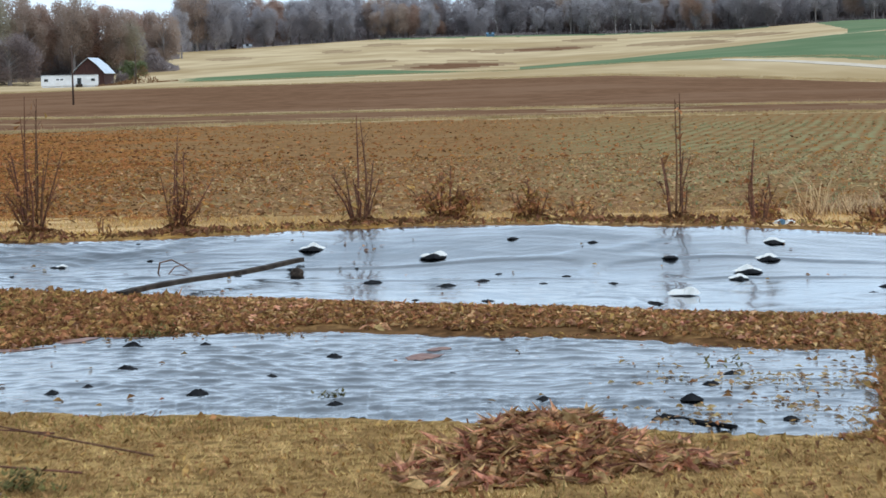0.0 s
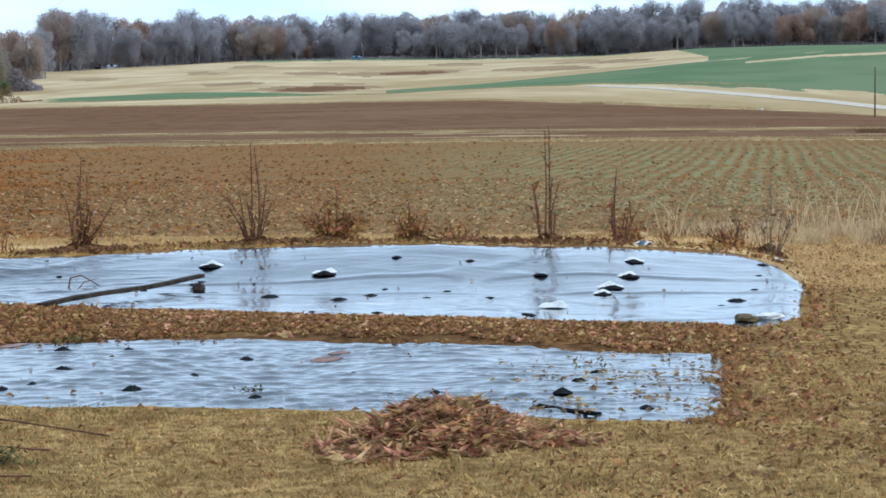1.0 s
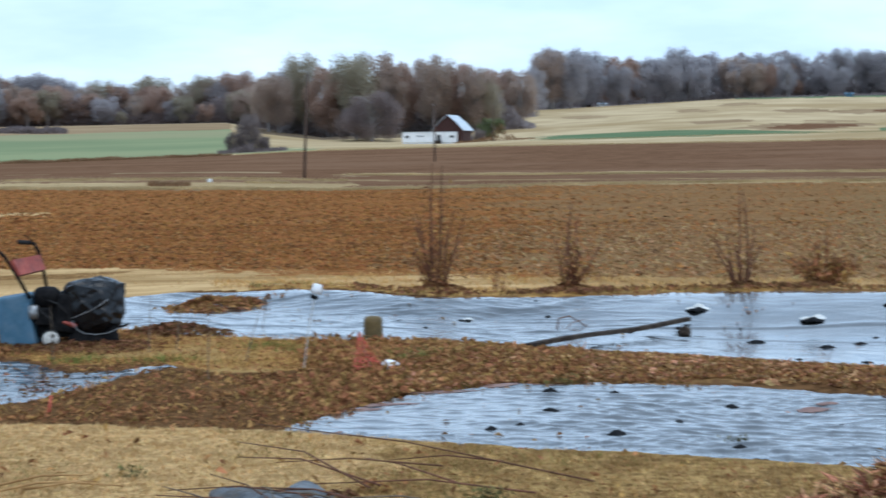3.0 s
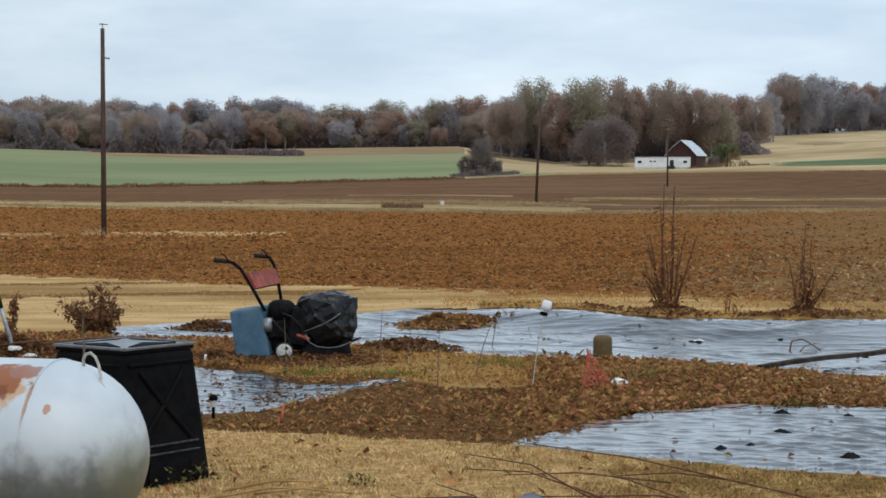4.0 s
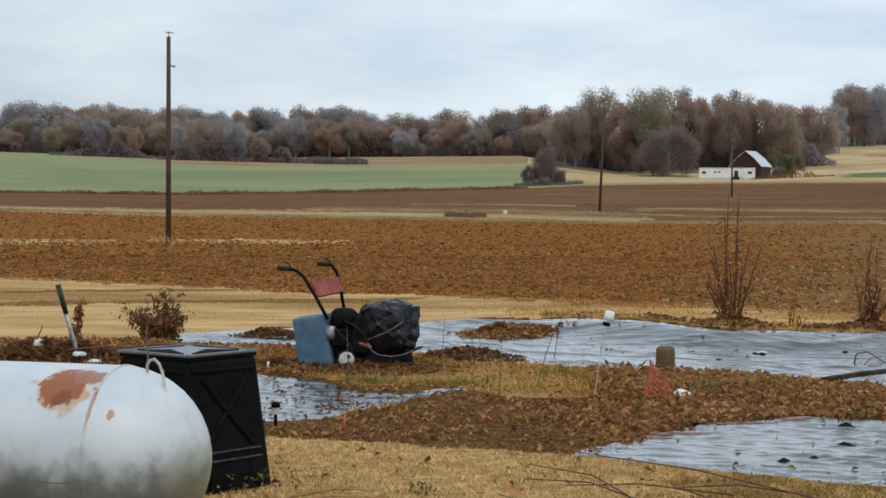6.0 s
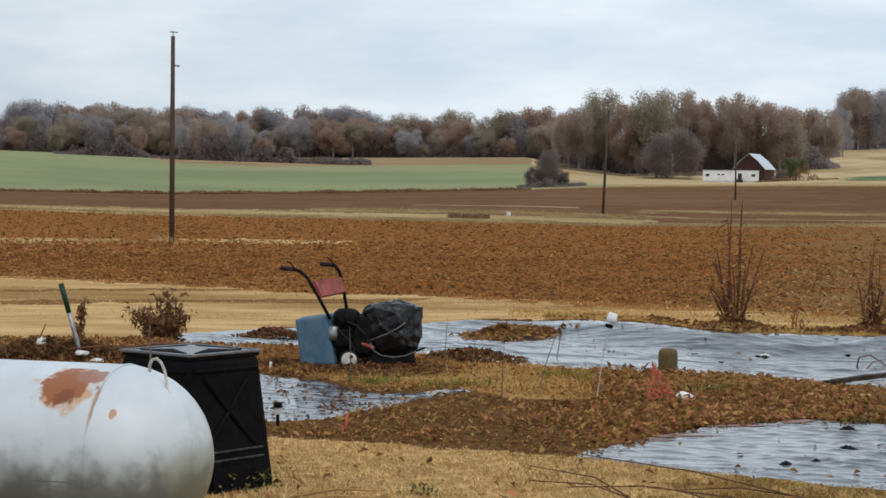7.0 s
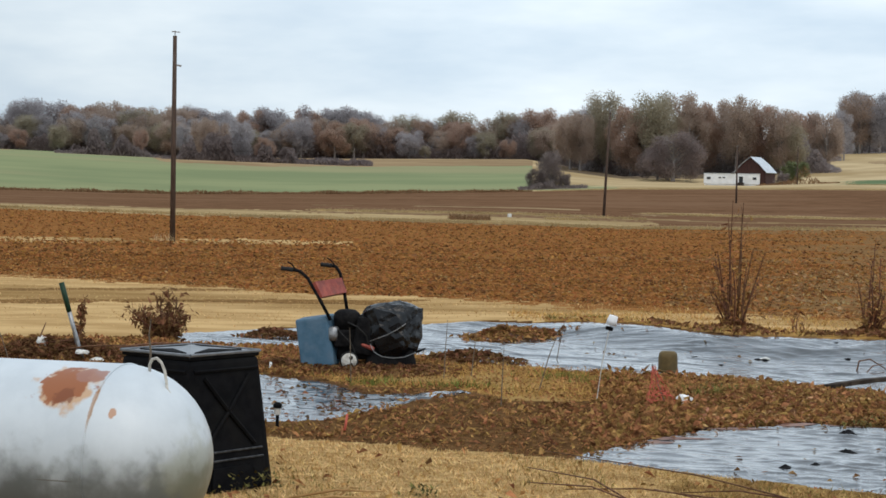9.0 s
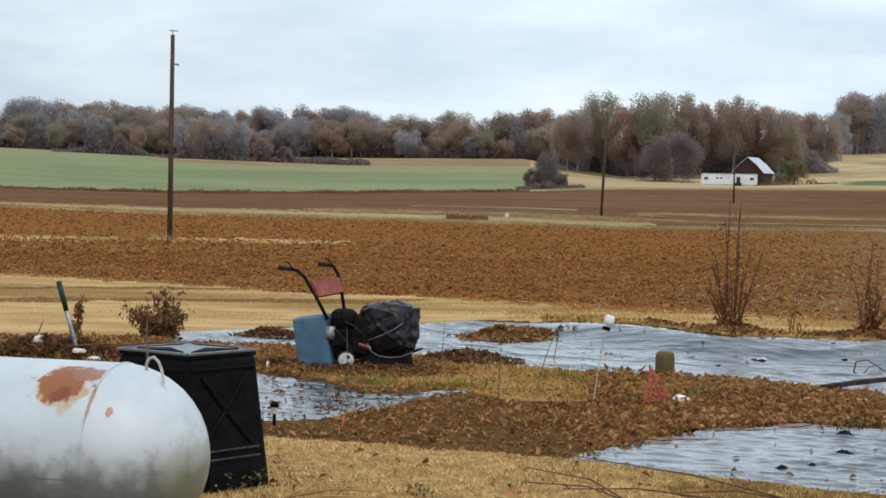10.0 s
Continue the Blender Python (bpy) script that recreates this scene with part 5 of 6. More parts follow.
def tall_grass(x, y, n, tall, spread, seed, label):
    rg = np.random.default_rng(seed)
    a = rg.random(n) * math.tau
    r = spread * np.sqrt(rg.random(n))
    px, py = x + r * np.cos(a), y + r * np.sin(a)
    base = np.stack([px, py, ground(px, py) - .01], -1)
    h = tall * (.4 + .6 * rg.random(n))
    bend = (rg.normal(size=(n, 2)) * .30 + [-.18, 0]) * h[:, None]
    w = np.stack([np.cos(a), np.sin(a), a * 0], -1) * .007
    mid = base + np.stack([bend[:, 0] * .35, bend[:, 1] * .35, h * .6], -1)
    tip = base + np.stack([bend[:, 0], bend[:, 1], h], -1)
    v = np.stack([base - w, base + w, mid + w * .7, mid - w * .7, tip], 1).reshape(-1, 3)
    k = np.arange(n)[:, None] * 5
    f = np.concatenate([k + [[0, 1, 2]], k + [[0, 2, 3]], k + [[3, 2, 4]]])
    return tagged(new("grass_tuft", np_mesh("grass_tuft", v, f, [M["bleached"]])), label, "grass tuft", "tall grass tufts", "stuff")


k = 0
for az, d, n, tall, sp in ((30.0, 28.6, 46, .80, .30), (30.6, 28.8, 26, .45, .3), (33.2, 28.5, 22, .70, .5), (34.0, 28.4, 40, .95, .45), (34.9, 28.6, 34, 1.0, .5), (36.0, 28.4, 44, 1.15, .5),
                           (37.0, 28.6, 46, 1.1, .5), (36.5, 29.2, 36, 1.2, .5), (37.9, 28.4, 46, 1.1, .5), (32.0, 28.8, 20, .5, .5), (29.2, 28.8, 20, .35, .4), (38.8, 28.6, 40, 1.1, .5)):
    k += 1
    tall_grass(*spot(az + .25 * math.sin(k * 7), d), int(n * (.70 + .25 * math.sin(k * 5))), tall * (1.0 + .15 * math.sin(k * 3)), sp * .5, 60 + k, "tall tuft of bleached dry grass on the verge")


tall_grass(*spot(-8.3, 82.3), 70, .5, .45, 90, "pale grass tuft round the foot of the pole")


# ---- flaps, bags and oddments on the sheets ----
def flap(x, y, w, white, seed, tall=.14):
    rg = random.Random(seed)
    rz = rg.uniform(-16, 16) - math.degrees(math.atan2(x, y))
    z = float(sheet_top(x, y))
    root = empty("plastic_flap", x, y, z, rz, "raised black plastic flap with white underside on the sheet" if white else "small raised black plastic flap on the wet sheet",
                 "plastic flap", "flaps on the sheets")
    bm = bmesh.new()
    grid = []
    for j in range(5):
        row = []
        for i in range(11):
            u, v = i / 5 - 1, j / 2 - 1
            px = u * w * .52
            py = v * w * .40 * (1 - abs(u) ** 1.6) * 1.3
            pz = tall * w * max(0, 1 - abs(u) ** 1.4) * (.25 + .75 * max(0, 1 - v * v)) * rg.uniform(.75, 1.25)
            row.append(bm.verts.new((px, py + .02 * w * rg.uniform(-1, 1), pz - .006)))
        grid.append(row)
    for j in range(4):
        for i in range(10):
            bm.faces.new((grid[j][i], grid[j][i + 1], grid[j + 1][i + 1], grid[j + 1][i]))
    bmesh.ops.remove_doubles(bm, verts=bm.verts, dist=.0005)
    part("fold", bm, M["film_flap"], root, shade=False)
    if white:
        bm = bmesh.new()
        lo, hi = [], []
        peak, second = rg.uniform(-.5, .5), rg.uniform(.25, .8)
        for i in range(9):
            u = i / 4 - 1
            ear = .10 + .26 * max(0, 1 - ((u - peak) / .55) ** 2) + second * .2 * max(0, 1 - ((u + peak * 1.2) / .4) ** 2) + .05 * rg.random()
            fall = max(0, 1 - abs(u) ** 7)
            lo.append(bm.verts.new((u * w * .40, w * .08, .03 * w)))
            hi.append(bm.verts.new((u * w * .46, w * (.16 + .08 * rg.random()), w * (.05 + ear * fall * white * .62))))
        for i in range(8):
            bm.faces.new((lo[i], lo[i + 1], hi[i + 1], hi[i]))
        g = bmesh.ops.extrude_face_region(bm, geom=list(bm.faces))["geom"]
        for q in g:
            if isinstance(q, bmesh.types.BMVert):
                q.co += Vector((0, .012, .004))
        bmesh.ops.recalc_face_normals(bm, faces=bm.faces)
        part("underside", bm, M["film_white"], root, "turned-up white plastic underside")
    return root


WHITE = [(6.20, 21.07, .30), (7.21, 20.05, .31), (10.40, 18.77, .25), (10.01, 18.16, .26), (9.57, 17.74, .30), (9.34, 17.50, .21), (12.38, 18.9, .16), (3.74, 22.2, .13)]
DARK = [(8.12, 20.16, .15), (8.77, 19.59, .13), (9.20, 18.66, .18), (7.52, 19.02, .10), (7.99, 18.44, .12), (7.22, 18.67, .18), (6.28, 19.18, .24), (6.78, 18.45, .23), (7.59, 18.05, .12),
        (8.16, 17.74, .13), (6.69, 17.14, .16), (6.13, 17.44, .11), (7.78, 16.1, .19), (5.24, 20.41, .12), (6.40, 20.10, .06), (4.64, 22.54, .09), (11.35, 17.68, .11), (10.79, 16.89, .12),
        (10.17, 16.25, .23), (9.78, 15.9, .15), (11.75, 18.25, .17), (2.96, 22.34, .12), (3.13, 21.44, .13), (4.64, 21.87, .11), (3.66, 22.21, .13), (2.05, 22.87, .09), (1.64, 21.9, .10)]
FRONT = [(3.79, 15.29, .10), (3.04, 14.28, .16), (3.27, 13.11, .14), (3.86, 13.62, .09), (4.49, 14.33, .12), (3.91, 12.3, .11), (4.97, 13.23, .08), (5.08, 11.94, .10), (6.51, 12.30, .12),
         (6.20, 11.98, .11), (5.83, 11.51, .14), (5.44, 11.10, .12), (6.05, 10.75, .10), (2.44, 13.5, .10), (2.69, 13.7, .08), (3.29, 15.46, .17)]
for k, (x, y, w) in enumerate(WHITE):
    flap(x, y, w, .62, 100 + k)
flap(8.29, 16.55, .31, .8, 130, .04)
for k, (x, y, w) in enumerate(DARK):
    flap(x, y, w, 0, 200 + k)
for k, (x, y, w) in enumerate(FRONT):
    flap(x, y, w * 1.1, 0, 200 + len(DARK) + k, .24)


def crumpled(name, x, y, size, mat, seed, label, category):
    bm = bmesh.new()
    bmesh.ops.create_icosphere(bm, subdivisions=3, radius=1)
    crumple(bm, .30, 1.4, seed)
    crumple(bm, .14, 3.7, seed + 3)
    for v in bm.verts:
        v.co = Vector((v.co.x * size[0] / 2, v.co.y * size[1] / 2, max(v.co.z, -.35) * size[2] / 1.35 + .33 * size[2] / 1.35))
    ob = part(name, bm, M[mat])
    ob.matrix_world = pose(x, y, float(sheet_top(x, y)), 0, 0, -math.degrees(math.atan2(x, y)))
    return tagged(ob, label, category)


crumpled("plastic_bag", 11.30, 20.15, (.22, .14, .05), "film_white", 3, "crumpled white plastic bag at the bank's crest", "plastic bag")
crumpled("plastic_bag", 9.56, 14.72, (.26, .15, .06), "film_white", 5, "flattened off-white plastic bag beside the leaf litter", "plastic bag")
crumpled("clod", 9.33, 14.74, (.20, .15, .07), "olive", 6, "brown clod of earth at the sheet's edge", "clod")
crumpled("bottle_cap", 11.22, 20.05, (.07, .06, .06), "blue", 9, "small blue plastic scrap beside a bag", "plastic scrap")


def plank():
    a, b = Vector((3.70, 18.38, 0)), Vector((5.95, 20.62, 0))
    a.z, b.z = gz(a.x, a.y) + .03, gz(b.x, b.y) + .03
    d = (b - a)
    bm = bmesh.new()
    n = 14
    for k in range(n):
        s = box(bm, (d.length / n + .001, .075, .042), (0, 0, 0))
        for v in s:
            v.co.x += (k + .5) * d.length / n
            v.co.z += .012 * math.sin(v.co.x * 2.2) + .004 * noise.noise(v.co * 9)
            v.co.y += .012 * math.sin(v.co.x * 1.3)
    bmesh.ops.remove_doubles(bm, verts=bm.verts, dist=.004)
    ob = part("plank", bm, M["wood"])
    ob.matrix_world = Matrix.Translation(a) @ d.to_track_quat("X", "Z").to_matrix().to_4x4()
    return tagged(ob, "long dark weathered plank lying on wet plastic", "plank")


plank()


def rod(name, points, radii, mat, label, category, group="", sides=6):
    o = Vector(points[0])
    bm = bmesh.new()
    tube(bm, [Vector(p) - o for p in points], radii, sides)
    ob = part(name, bm, M[mat], shade=True)
    ob.matrix_world = Matrix.Translation(o)
    return tagged(ob, label, category, group)


crumpled("block", 5.75, 20.0, (.13, .1, .10), "wood", 11, "dark wooden block under the plank", "block")
z = gz(4.55, 20.9)
rod("bent_twig", [(4.52, 20.9, z), (4.55, 20.9, z + .15), (4.68, 20.95, z + .17), (4.82, 21.0, z + .09), (4.90, 21.0, z + .03)], [.010, .009, .008, .007, .005], "cane",
    "bent dark twig propped on the sheet", "twig")
rod("bent_twig", [(4.60, 20.8, z + .02), (4.70, 20.9, z + .10), (4.86, 21.0, z + .12)], [.007, .006, .004], "cane", "small dark twig on wet plastic", "twig")
z = gz(5.5, 11.0)
rod("pipe", [(px, py, gz(px, py) + .022) for px, py in ((5.47, 11.14), (5.57, 10.90), (5.67, 10.66))], [.016, .016, .014], "film_flap", "short black plastic pipe along the sheet", "pipe", sides=10)


def pot(x, y):
    root = empty("plastic_pot", x, y, float(sheet_top(x, y)), 0, "olive-brown upturned plastic pot on the sheet", "pot")
    bm = bmesh.new()
    lathe(bm, [(.106, 0), (.104, .03), (.102, .16), (.095, .20), (.07, .222), (.005, .226)], 28)
    part("body", bm, M["olive"], root, shade=True)
    bm = bmesh.new()
    lathe(bm, [(.100, 0), (.113, .0), (.113, .022), (.104, .026)], 28)
    part("rim", bm, M["olive"], root, shade=True)


pot(2.40, 20.35)


def cup_on_stake():
    x, y = 1.40, 17.35
    root = empty("cup_on_stake", x, y, gz(x, y), -5, "white plastic cup upturned on a thin pale stake", "cup on stake")
    bm = bmesh.new()
    tube(bm, [(0, 0, -.04), (.05, 0, .36), (.12, 0, .725)], .0045, 6)
    part("stake", bm, M["rim"], root)
    bm = bmesh.new()
    lathe(bm, [(.050, -.042), (.046, .0), (.041, .040), (.036, .047), (.004, .048)], 20)
    for v in bm.verts:
        v.co = Matrix.Translation((.135, 0, .755)) @ Matrix.Rotation(radians(16), 4, "Y") @ v.co
    part("cup", bm, M["cup"], root, "white plastic cup", True)
    bm = bmesh.new()
    box(bm, (.07, .03, .035), (.105, 0, .665), Matrix.Rotation(radians(16), 4, "Y"), bevel=.008)
    part("clip", bm, M["black"], root, "black clip under the cup")


cup_on_stake()
flap(2.27, 25.6, .2, 0, 310)


def netting():
    x, y = 1.98, 17.3
    root = empty("netting", x, y, gz(x, y), 0, "torn orange-red plastic netting draped on a stick", "netting")
    rg = random.Random(8)
    bm = bmesh.new()
    tube(bm, [(.06, -.02, -.03), (-.02, 0, .18), (-.08, 0, .37)], .006, 5)
    part("stick", bm, M["twig"], root)
    bm = bmesh.new()
    rows = []
    for j in range(9):
        h = .34 * (1 - j / 8)
        r = .015 + .12 * (j / 8) ** 1.1
        rows.append([Vector((-.07 + .09 * j / 8 + r * math.cos(a) * rg.uniform(.8, 1.2), .5 * r * math.sin(a), max(.012, h + rg.uniform(-.015, .015))))
                     for a in (math.tau * k / 12 for k in range(12))])
    for j in range(9):
        for k in range(12):
            if rg.random() < .75:
                tube(bm, [rows[j][k], rows[j][(k + 1) % 12]], .0042, 4)
            if j < 8 and rg.random() < .8:
                tube(bm, [rows[j][k], rows[j + 1][(k + j % 2) % 12]], .0042, 4)
    part("mesh_net", bm, M["mesh"], root)


netting()
crumpled("plastic_scrap", 2.20, 17.35, (.15, .10, .08), "cup", 13, "white plastic scrap beside the netting", "plastic scrap")


def path_light(x, y):
    root = empty("garden_light", x, y, gz(x, y), 0, "small black and white garden stake light", "garden light")
    bm = bmesh.new()
    tube(bm, [(0, 0, -.05), (0, 0, .10)], .014, 8)
    part("stake", bm, M["black"], root)
    bm = bmesh.new()
    lathe(bm, [(.024, .10), (.028, .13), (.028, .15), (.024, .155)], 14)
    part("lens", bm, M["rim"], root, "pale plastic lens")
    bm = bmesh.new()
    lathe(bm, [(.036, .155), (.036, .185), (.02, .20), (.003, .20)], 14)
    part("cap", bm, M["black"], root)


path_light(-1.33, 15.55)
z = gz(-.76, 15.1)
rod("red_peg", [(-.77, 15.1, z - .03), (-.75, 15.1, z + .08), (-.74, 15.1, z + .16)], [.011, .011, .010], "mesh", "small faded red plastic peg in soil", "peg")
rod("white_stake", [(-1.78, 19.9, gz(-1.78, 19.9) - .02), (-1.78, 19.9, gz(-1.78, 19.9) + .10)], [.02, .014], "film_white", "short white plant marker in leaf litter", "plant marker")


def tool_handle():
    x, y = -3.92, 20.9
    root = empty("garden_tool", x, y, gz(x, y), 0, "leaning garden tool with taped shaft and green grip", "garden tool")
    bm = bmesh.new()
    tube(bm, [(.02, 0, -.05), (-.03, .005, .10), (-.07, -.004, .24), (-.10, .003, .34), (-.16, 0, .56)], [.03, .024, .027, .023, .025], 10)
    part("shaft", bm, M["steel"], root, "taped silvery shaft", True)
    bm = bmesh.new()
    tube(bm, [(-.155, 0, .54), (-.20, 0, .70), (-.245, 0, .86)], [.027, .03, .03], 10)
    part("grip", bm, M["grip"], root, "dark green grip", True)


tool_handle()
crumpled("plastic_scrap", -4.38, 20.95, (.11, .1, .12), "film_white", 15, "white plastic scrap in the brush heap", "plastic scrap").location.z += .16
crumpled("plastic_scrap", -3.90, 20.72, (.15, .09, .05), "film_white", 17, "grey plastic scrap in the brush heap", "plastic scrap").location.z += .10
for k, (x0, y0, x1, y1, h0, h1) in enumerate(((-4.62, 21.0, -4.02, 20.9, .10, .24), (-4.5, 21.2, -3.6, 21.0, .22, .12), (-4.25, 20.8, -3.45, 20.85, .12, .20), (-4.45, 20.9, -4.35, 21.0, .08, .42), (-4.1, 21.0, -3.95, 21.0, .05, .34))):
    rod("stick", [(x0, y0, gz(x0, y0) + h0), ((x0 + x1) / 2, (y0 + y1) / 2, gz(x0, y0) + (h0 + h1) / 2 + .02), (x1, y1, gz(x1, y1) + h1)], [.012, .010, .006], "cane",
        "dark broken stick in the garden rubbish heap", "stick", "heap sticks")
crumpled("plastic_scrap", -3.72, 20.7, (.20, .12, .07), "film_white", 16, "grey-white plastic scrap beside garden tool", "plastic scrap")
z = gz(-3.5, 22.0)
rod("fallen_branch", [(-3.85, 21.2, z + .10), (-3.3, 21.9, z + .12), (-2.75, 22.8, z + .06)], [.014, .012, .006], "cane", "dark fallen branch over the leaf litter", "branch")


# ---- pruned canes heaped on the lawn ----
CANES = [(.77, 13.97, 2.55, 10.78, .05, .10), (.58, 12.55, 1.30, 10.75, .03, .12), (.80, 12.18, 1.79, 11.60, .05, .08), (.60, 13.05, 1.22, 10.6, .05, .14),
         (1.38, 12.3, 1.80, 11.1, .04, .06), (1.55, 12.25, 2.25, 12.05, .03, .03), (.9, 11.15, 2.2, 10.75, .08, .05)]
rnd = random.Random(9)
for x0, y0, x1, y1, h0, h1 in CANES:
    xm, ym = (x0 + x1) / 2 + rnd.uniform(-.06, .06), (y0 + y1) / 2
    rod("pruned_cane", [(x0, y0, gz(x0, y0) + h0), (xm, ym, gz(xm, ym) + max(h0, h1) + .03), (x1, y1, gz(x1, y1) + h1)], [.003, .005, .0065], "cane",
        "long thin pruned brown cane lying on grass", "cane", "pruned canes")
for x0, y0, x1, y1 in ((-.95, 11.75, -.35, 12.0), (-1.0, 11.45, -.30, 11.75), (-.75, 11.6, -.15, 11.55), (-.62, 11.9, -.52, 12.15)):
    xm, ym = (x0 + x1) / 2, (y0 + y1) / 2 + .05
    rod("bleached_stick", [(x0, y0, gz(x0, y0) + .03), (xm, ym, gz(xm, ym) + .06), (x1, y1, gz(x1, y1) + .04)], [.009, .008, .004], "blade",
        "bleached dry stick lying in the grass", "stick", "bleached sticks")


# shorter offcuts strewn over the film scrap
for k in range(34):
    cx, cy, a, L = .80 + rnd.uniform(-.55, .6), 10.55 + rnd.uniform(-.75, .55), rnd.gauss(-1.15, .35), rnd.uniform(.3, .75)
    dx, dy = math.cos(a) * L, math.sin(a) * L
    rod("pruned_cane", [(cx - dx, cy - dy, gz(cx - dx, cy - dy) + .05), (cx, cy, gz(cx, cy) + .10), (cx + dx, cy + dy, gz(cx + dx, cy + dy) + .07)], [.003, .005, .006], ("cane", "cane", "twig")[k % 3],
        "short thin pruned brown cane lying on grass", "cane", "pruned canes")


def film_scrap():
    """A crumpled scrap of grey film lying under the canes."""
    u, v = np.meshgrid(np.linspace(-1, 1, 60), np.linspace(-1, 1, 40))
    r = 1 - .55 * vnoise(u * 2.6, v * 2.6, 1, 8) * np.maximum(u * u, v * v)
    x, y = .74 + .56 * u * r * np.sqrt(1 - .4 * v * v), 10.58 + .88 * v * r * np.sqrt(1 - .4 * u * u)
    fade = np.clip((1 - np.maximum(np.abs(u), np.abs(v))) * 6, 0, 1)
    z = ground(x, y) + .004 + fade * (.015 + .12 * np.abs(vnoise(x, y, .22, 9) - .5) + .035 * vnoise(x, y, .07, 10))
    i = (np.arange(39)[:, None] * 60 + np.arange(59)[None]).ravel()
    f = np.stack([i, i + 1, i + 61, i + 60], -1)
    ob = new("plastic_scrap", np_mesh("plastic_scrap", np.stack([x, y, z], -1).reshape(-1, 3), f, [M["film_grey"]], None, False))
    return tagged(ob, "crumpled scrap of grey plastic film under canes", "plastic scrap")


film_scrap()


# ---- loose leaves, husks, grass ----
def leaf_mesh(name, p, size, mat, seed, lift=.01, tilt=.5, long=1.0, label="", category="leaves"):
    """Many small folded leaves at points p."""
    rg = np.random.default_rng(seed)
    n = len(p)
    a = rg.random(n) * math.tau
    s = size * (.55 + .9 * rg.random(n))
    u = np.stack([np.cos(a), np.sin(a), rg.normal(size=n) * tilt], -1) * s[:, None] * long
    w = np.stack([-np.sin(a), np.cos(a), rg.normal(size=n) * tilt], -1) * (s * .42)[:, None]
    fold = np.stack([a * 0, a * 0, (.15 + .5 * rg.random(n)) * s], -1) * .6
    c = p + np.array([0, 0, lift])
    c[:, 2] += sheet_top(p[:, 0], p[:, 1]) - ground(p[:, 0], p[:, 1])
    v = np.stack([c - u * .5, c + w * .5 + fold, c + u * .5, c - w * .5 + fold * rg.uniform(-.3, 1, (n, 1))], 1).reshape(-1, 3)
    k = np.arange(n)[:, None] * 4
    f = np.concatenate([k + [[0, 2, 1]], k + [[0, 3, 2]]])
    return tagged(new(name, np_mesh(name, v, f, [M[mat]])), label, category, kind="stuff")


def scatter(n, a0, a1, d0, d1, seed, keep=None):
    """Points spread evenly over a patch of ground given by bearings and distances."""
    rg = np.random.default_rng(seed)
    az = a0 + (a1 - a0) * rg.random(n)
    d = np.sqrt(d0 ** 2 + (d1 ** 2 - d0 ** 2) * rg.random(n))
    if keep is not None:
        k = keep(az, d, rg.random(n))
        az, d = az[k], d[k]
    x, y = spot(az, d)
    return np.stack([x, y, ground_polar(az, d)], -1)


def on_front(a, d, m=0.0):
    return (a > F_AZ[0]) & (a < F_AZ[-1]) & (d > np.interp(a, F_AZ, F_NEAR) - m) & (d < np.interp(a, F_AZ, F_FAR) + m)


def on_back(a, d, m=0.0):
    return (a > B_AZ[0]) & (a < B_AZ[-1]) & (d > np.interp(a, B_AZ, B_NEAR) - m) & (d < np.interp(a, B_AZ, B_FAR) + m)


def on_small(a, d, m=0.0):
    return (a > S_AZ[0]) & (a < S_AZ[-1]) & (d > np.interp(a, S_AZ, S_NEAR) - m) & (d < np.interp(a, S_AZ, S_FAR) + m)


def off_sheets(a, d, m=0.0):
    return ~(on_front(a, d, m) | on_back(a, d, m) | on_small(a, d, m))


def litter_strip(a, d, r):
    ff, bn = np.interp(a, F_AZ, F_FAR), np.interp(a, B_AZ, B_NEAR)
    x, y = spot(a, d)
    patchy = .25 + .9 * vnoise(x, y, .5, 51)
    strip = (d > ff - .12 + .34 * vnoise(x, y, .55, 57) * smooth(10, 13, a)) & (d < bn - .02) & (a > 7.5) & (a < 33)
    corner = (a > 30.5) & (a < 35.2) & (d > 11.8) & (d < 21) & ~on_front(a, d) & ~on_back(a, d)
    fade = np.where(corner, .07 + .6 * np.exp(-(np.maximum(a - 31.6, 0) / .45) ** 2), 1)
    return (strip | corner) & (r < patchy * fade)


leaf_mesh("leaf_litter", scatter(95000, 7, 35.5, 11.5, 21, 71, litter_strip), .055, "leaf", 72, .015, .45, label="thick strip of brown fallen leaves between the sheets", category="leaf litter")
leaf_mesh("leaf_litter", scatter(60000, -9, 11, 13.9, 24, 73, lambda a, d, r: off_sheets(a, d, -.05) & (d > np.interp(a, [-9, -5, 2, 4.5, 11], [14.7, 14.95, 14.1, 13.9, 15])) & (
    d < np.interp(a, B_AZ, B_NEAR) + .1) & (r < .08 + .6 * vnoise(*spot(a, d), .8, 52) ** 1.5)), .034, "leaf", 74, .01, .4, label="scattered dead leaves and crumbs on bare soil", category="leaf litter")
leaf_mesh("leaf_scatter", scatter(5200, -13, 39, 9.2, 29, 75, lambda a, d, r: (off_sheets(a, d, .05)) & ((d < 14.2) | (a > 32)) & (r < .55)), .06, "leaf", 76, .03, .5,
          label="loose brown leaves scattered over the lawn", category="leaves")
leaf_mesh("leaf_scatter", scatter(52000, 6, 39.5, 9.2, 29, 85, lambda a, d, r: off_sheets(a, d, .05) & ((d < 13) | (a > 31)) & (r < (.08 + .75 * vnoise(*spot(a, d), .7, 56) ** 2) * (.3 + .7 * smooth(20, 33, a)))), .035, "leaf", 86, .022, .5,
          label="brown leaf crumbs worked into the lawn", category="leaves")
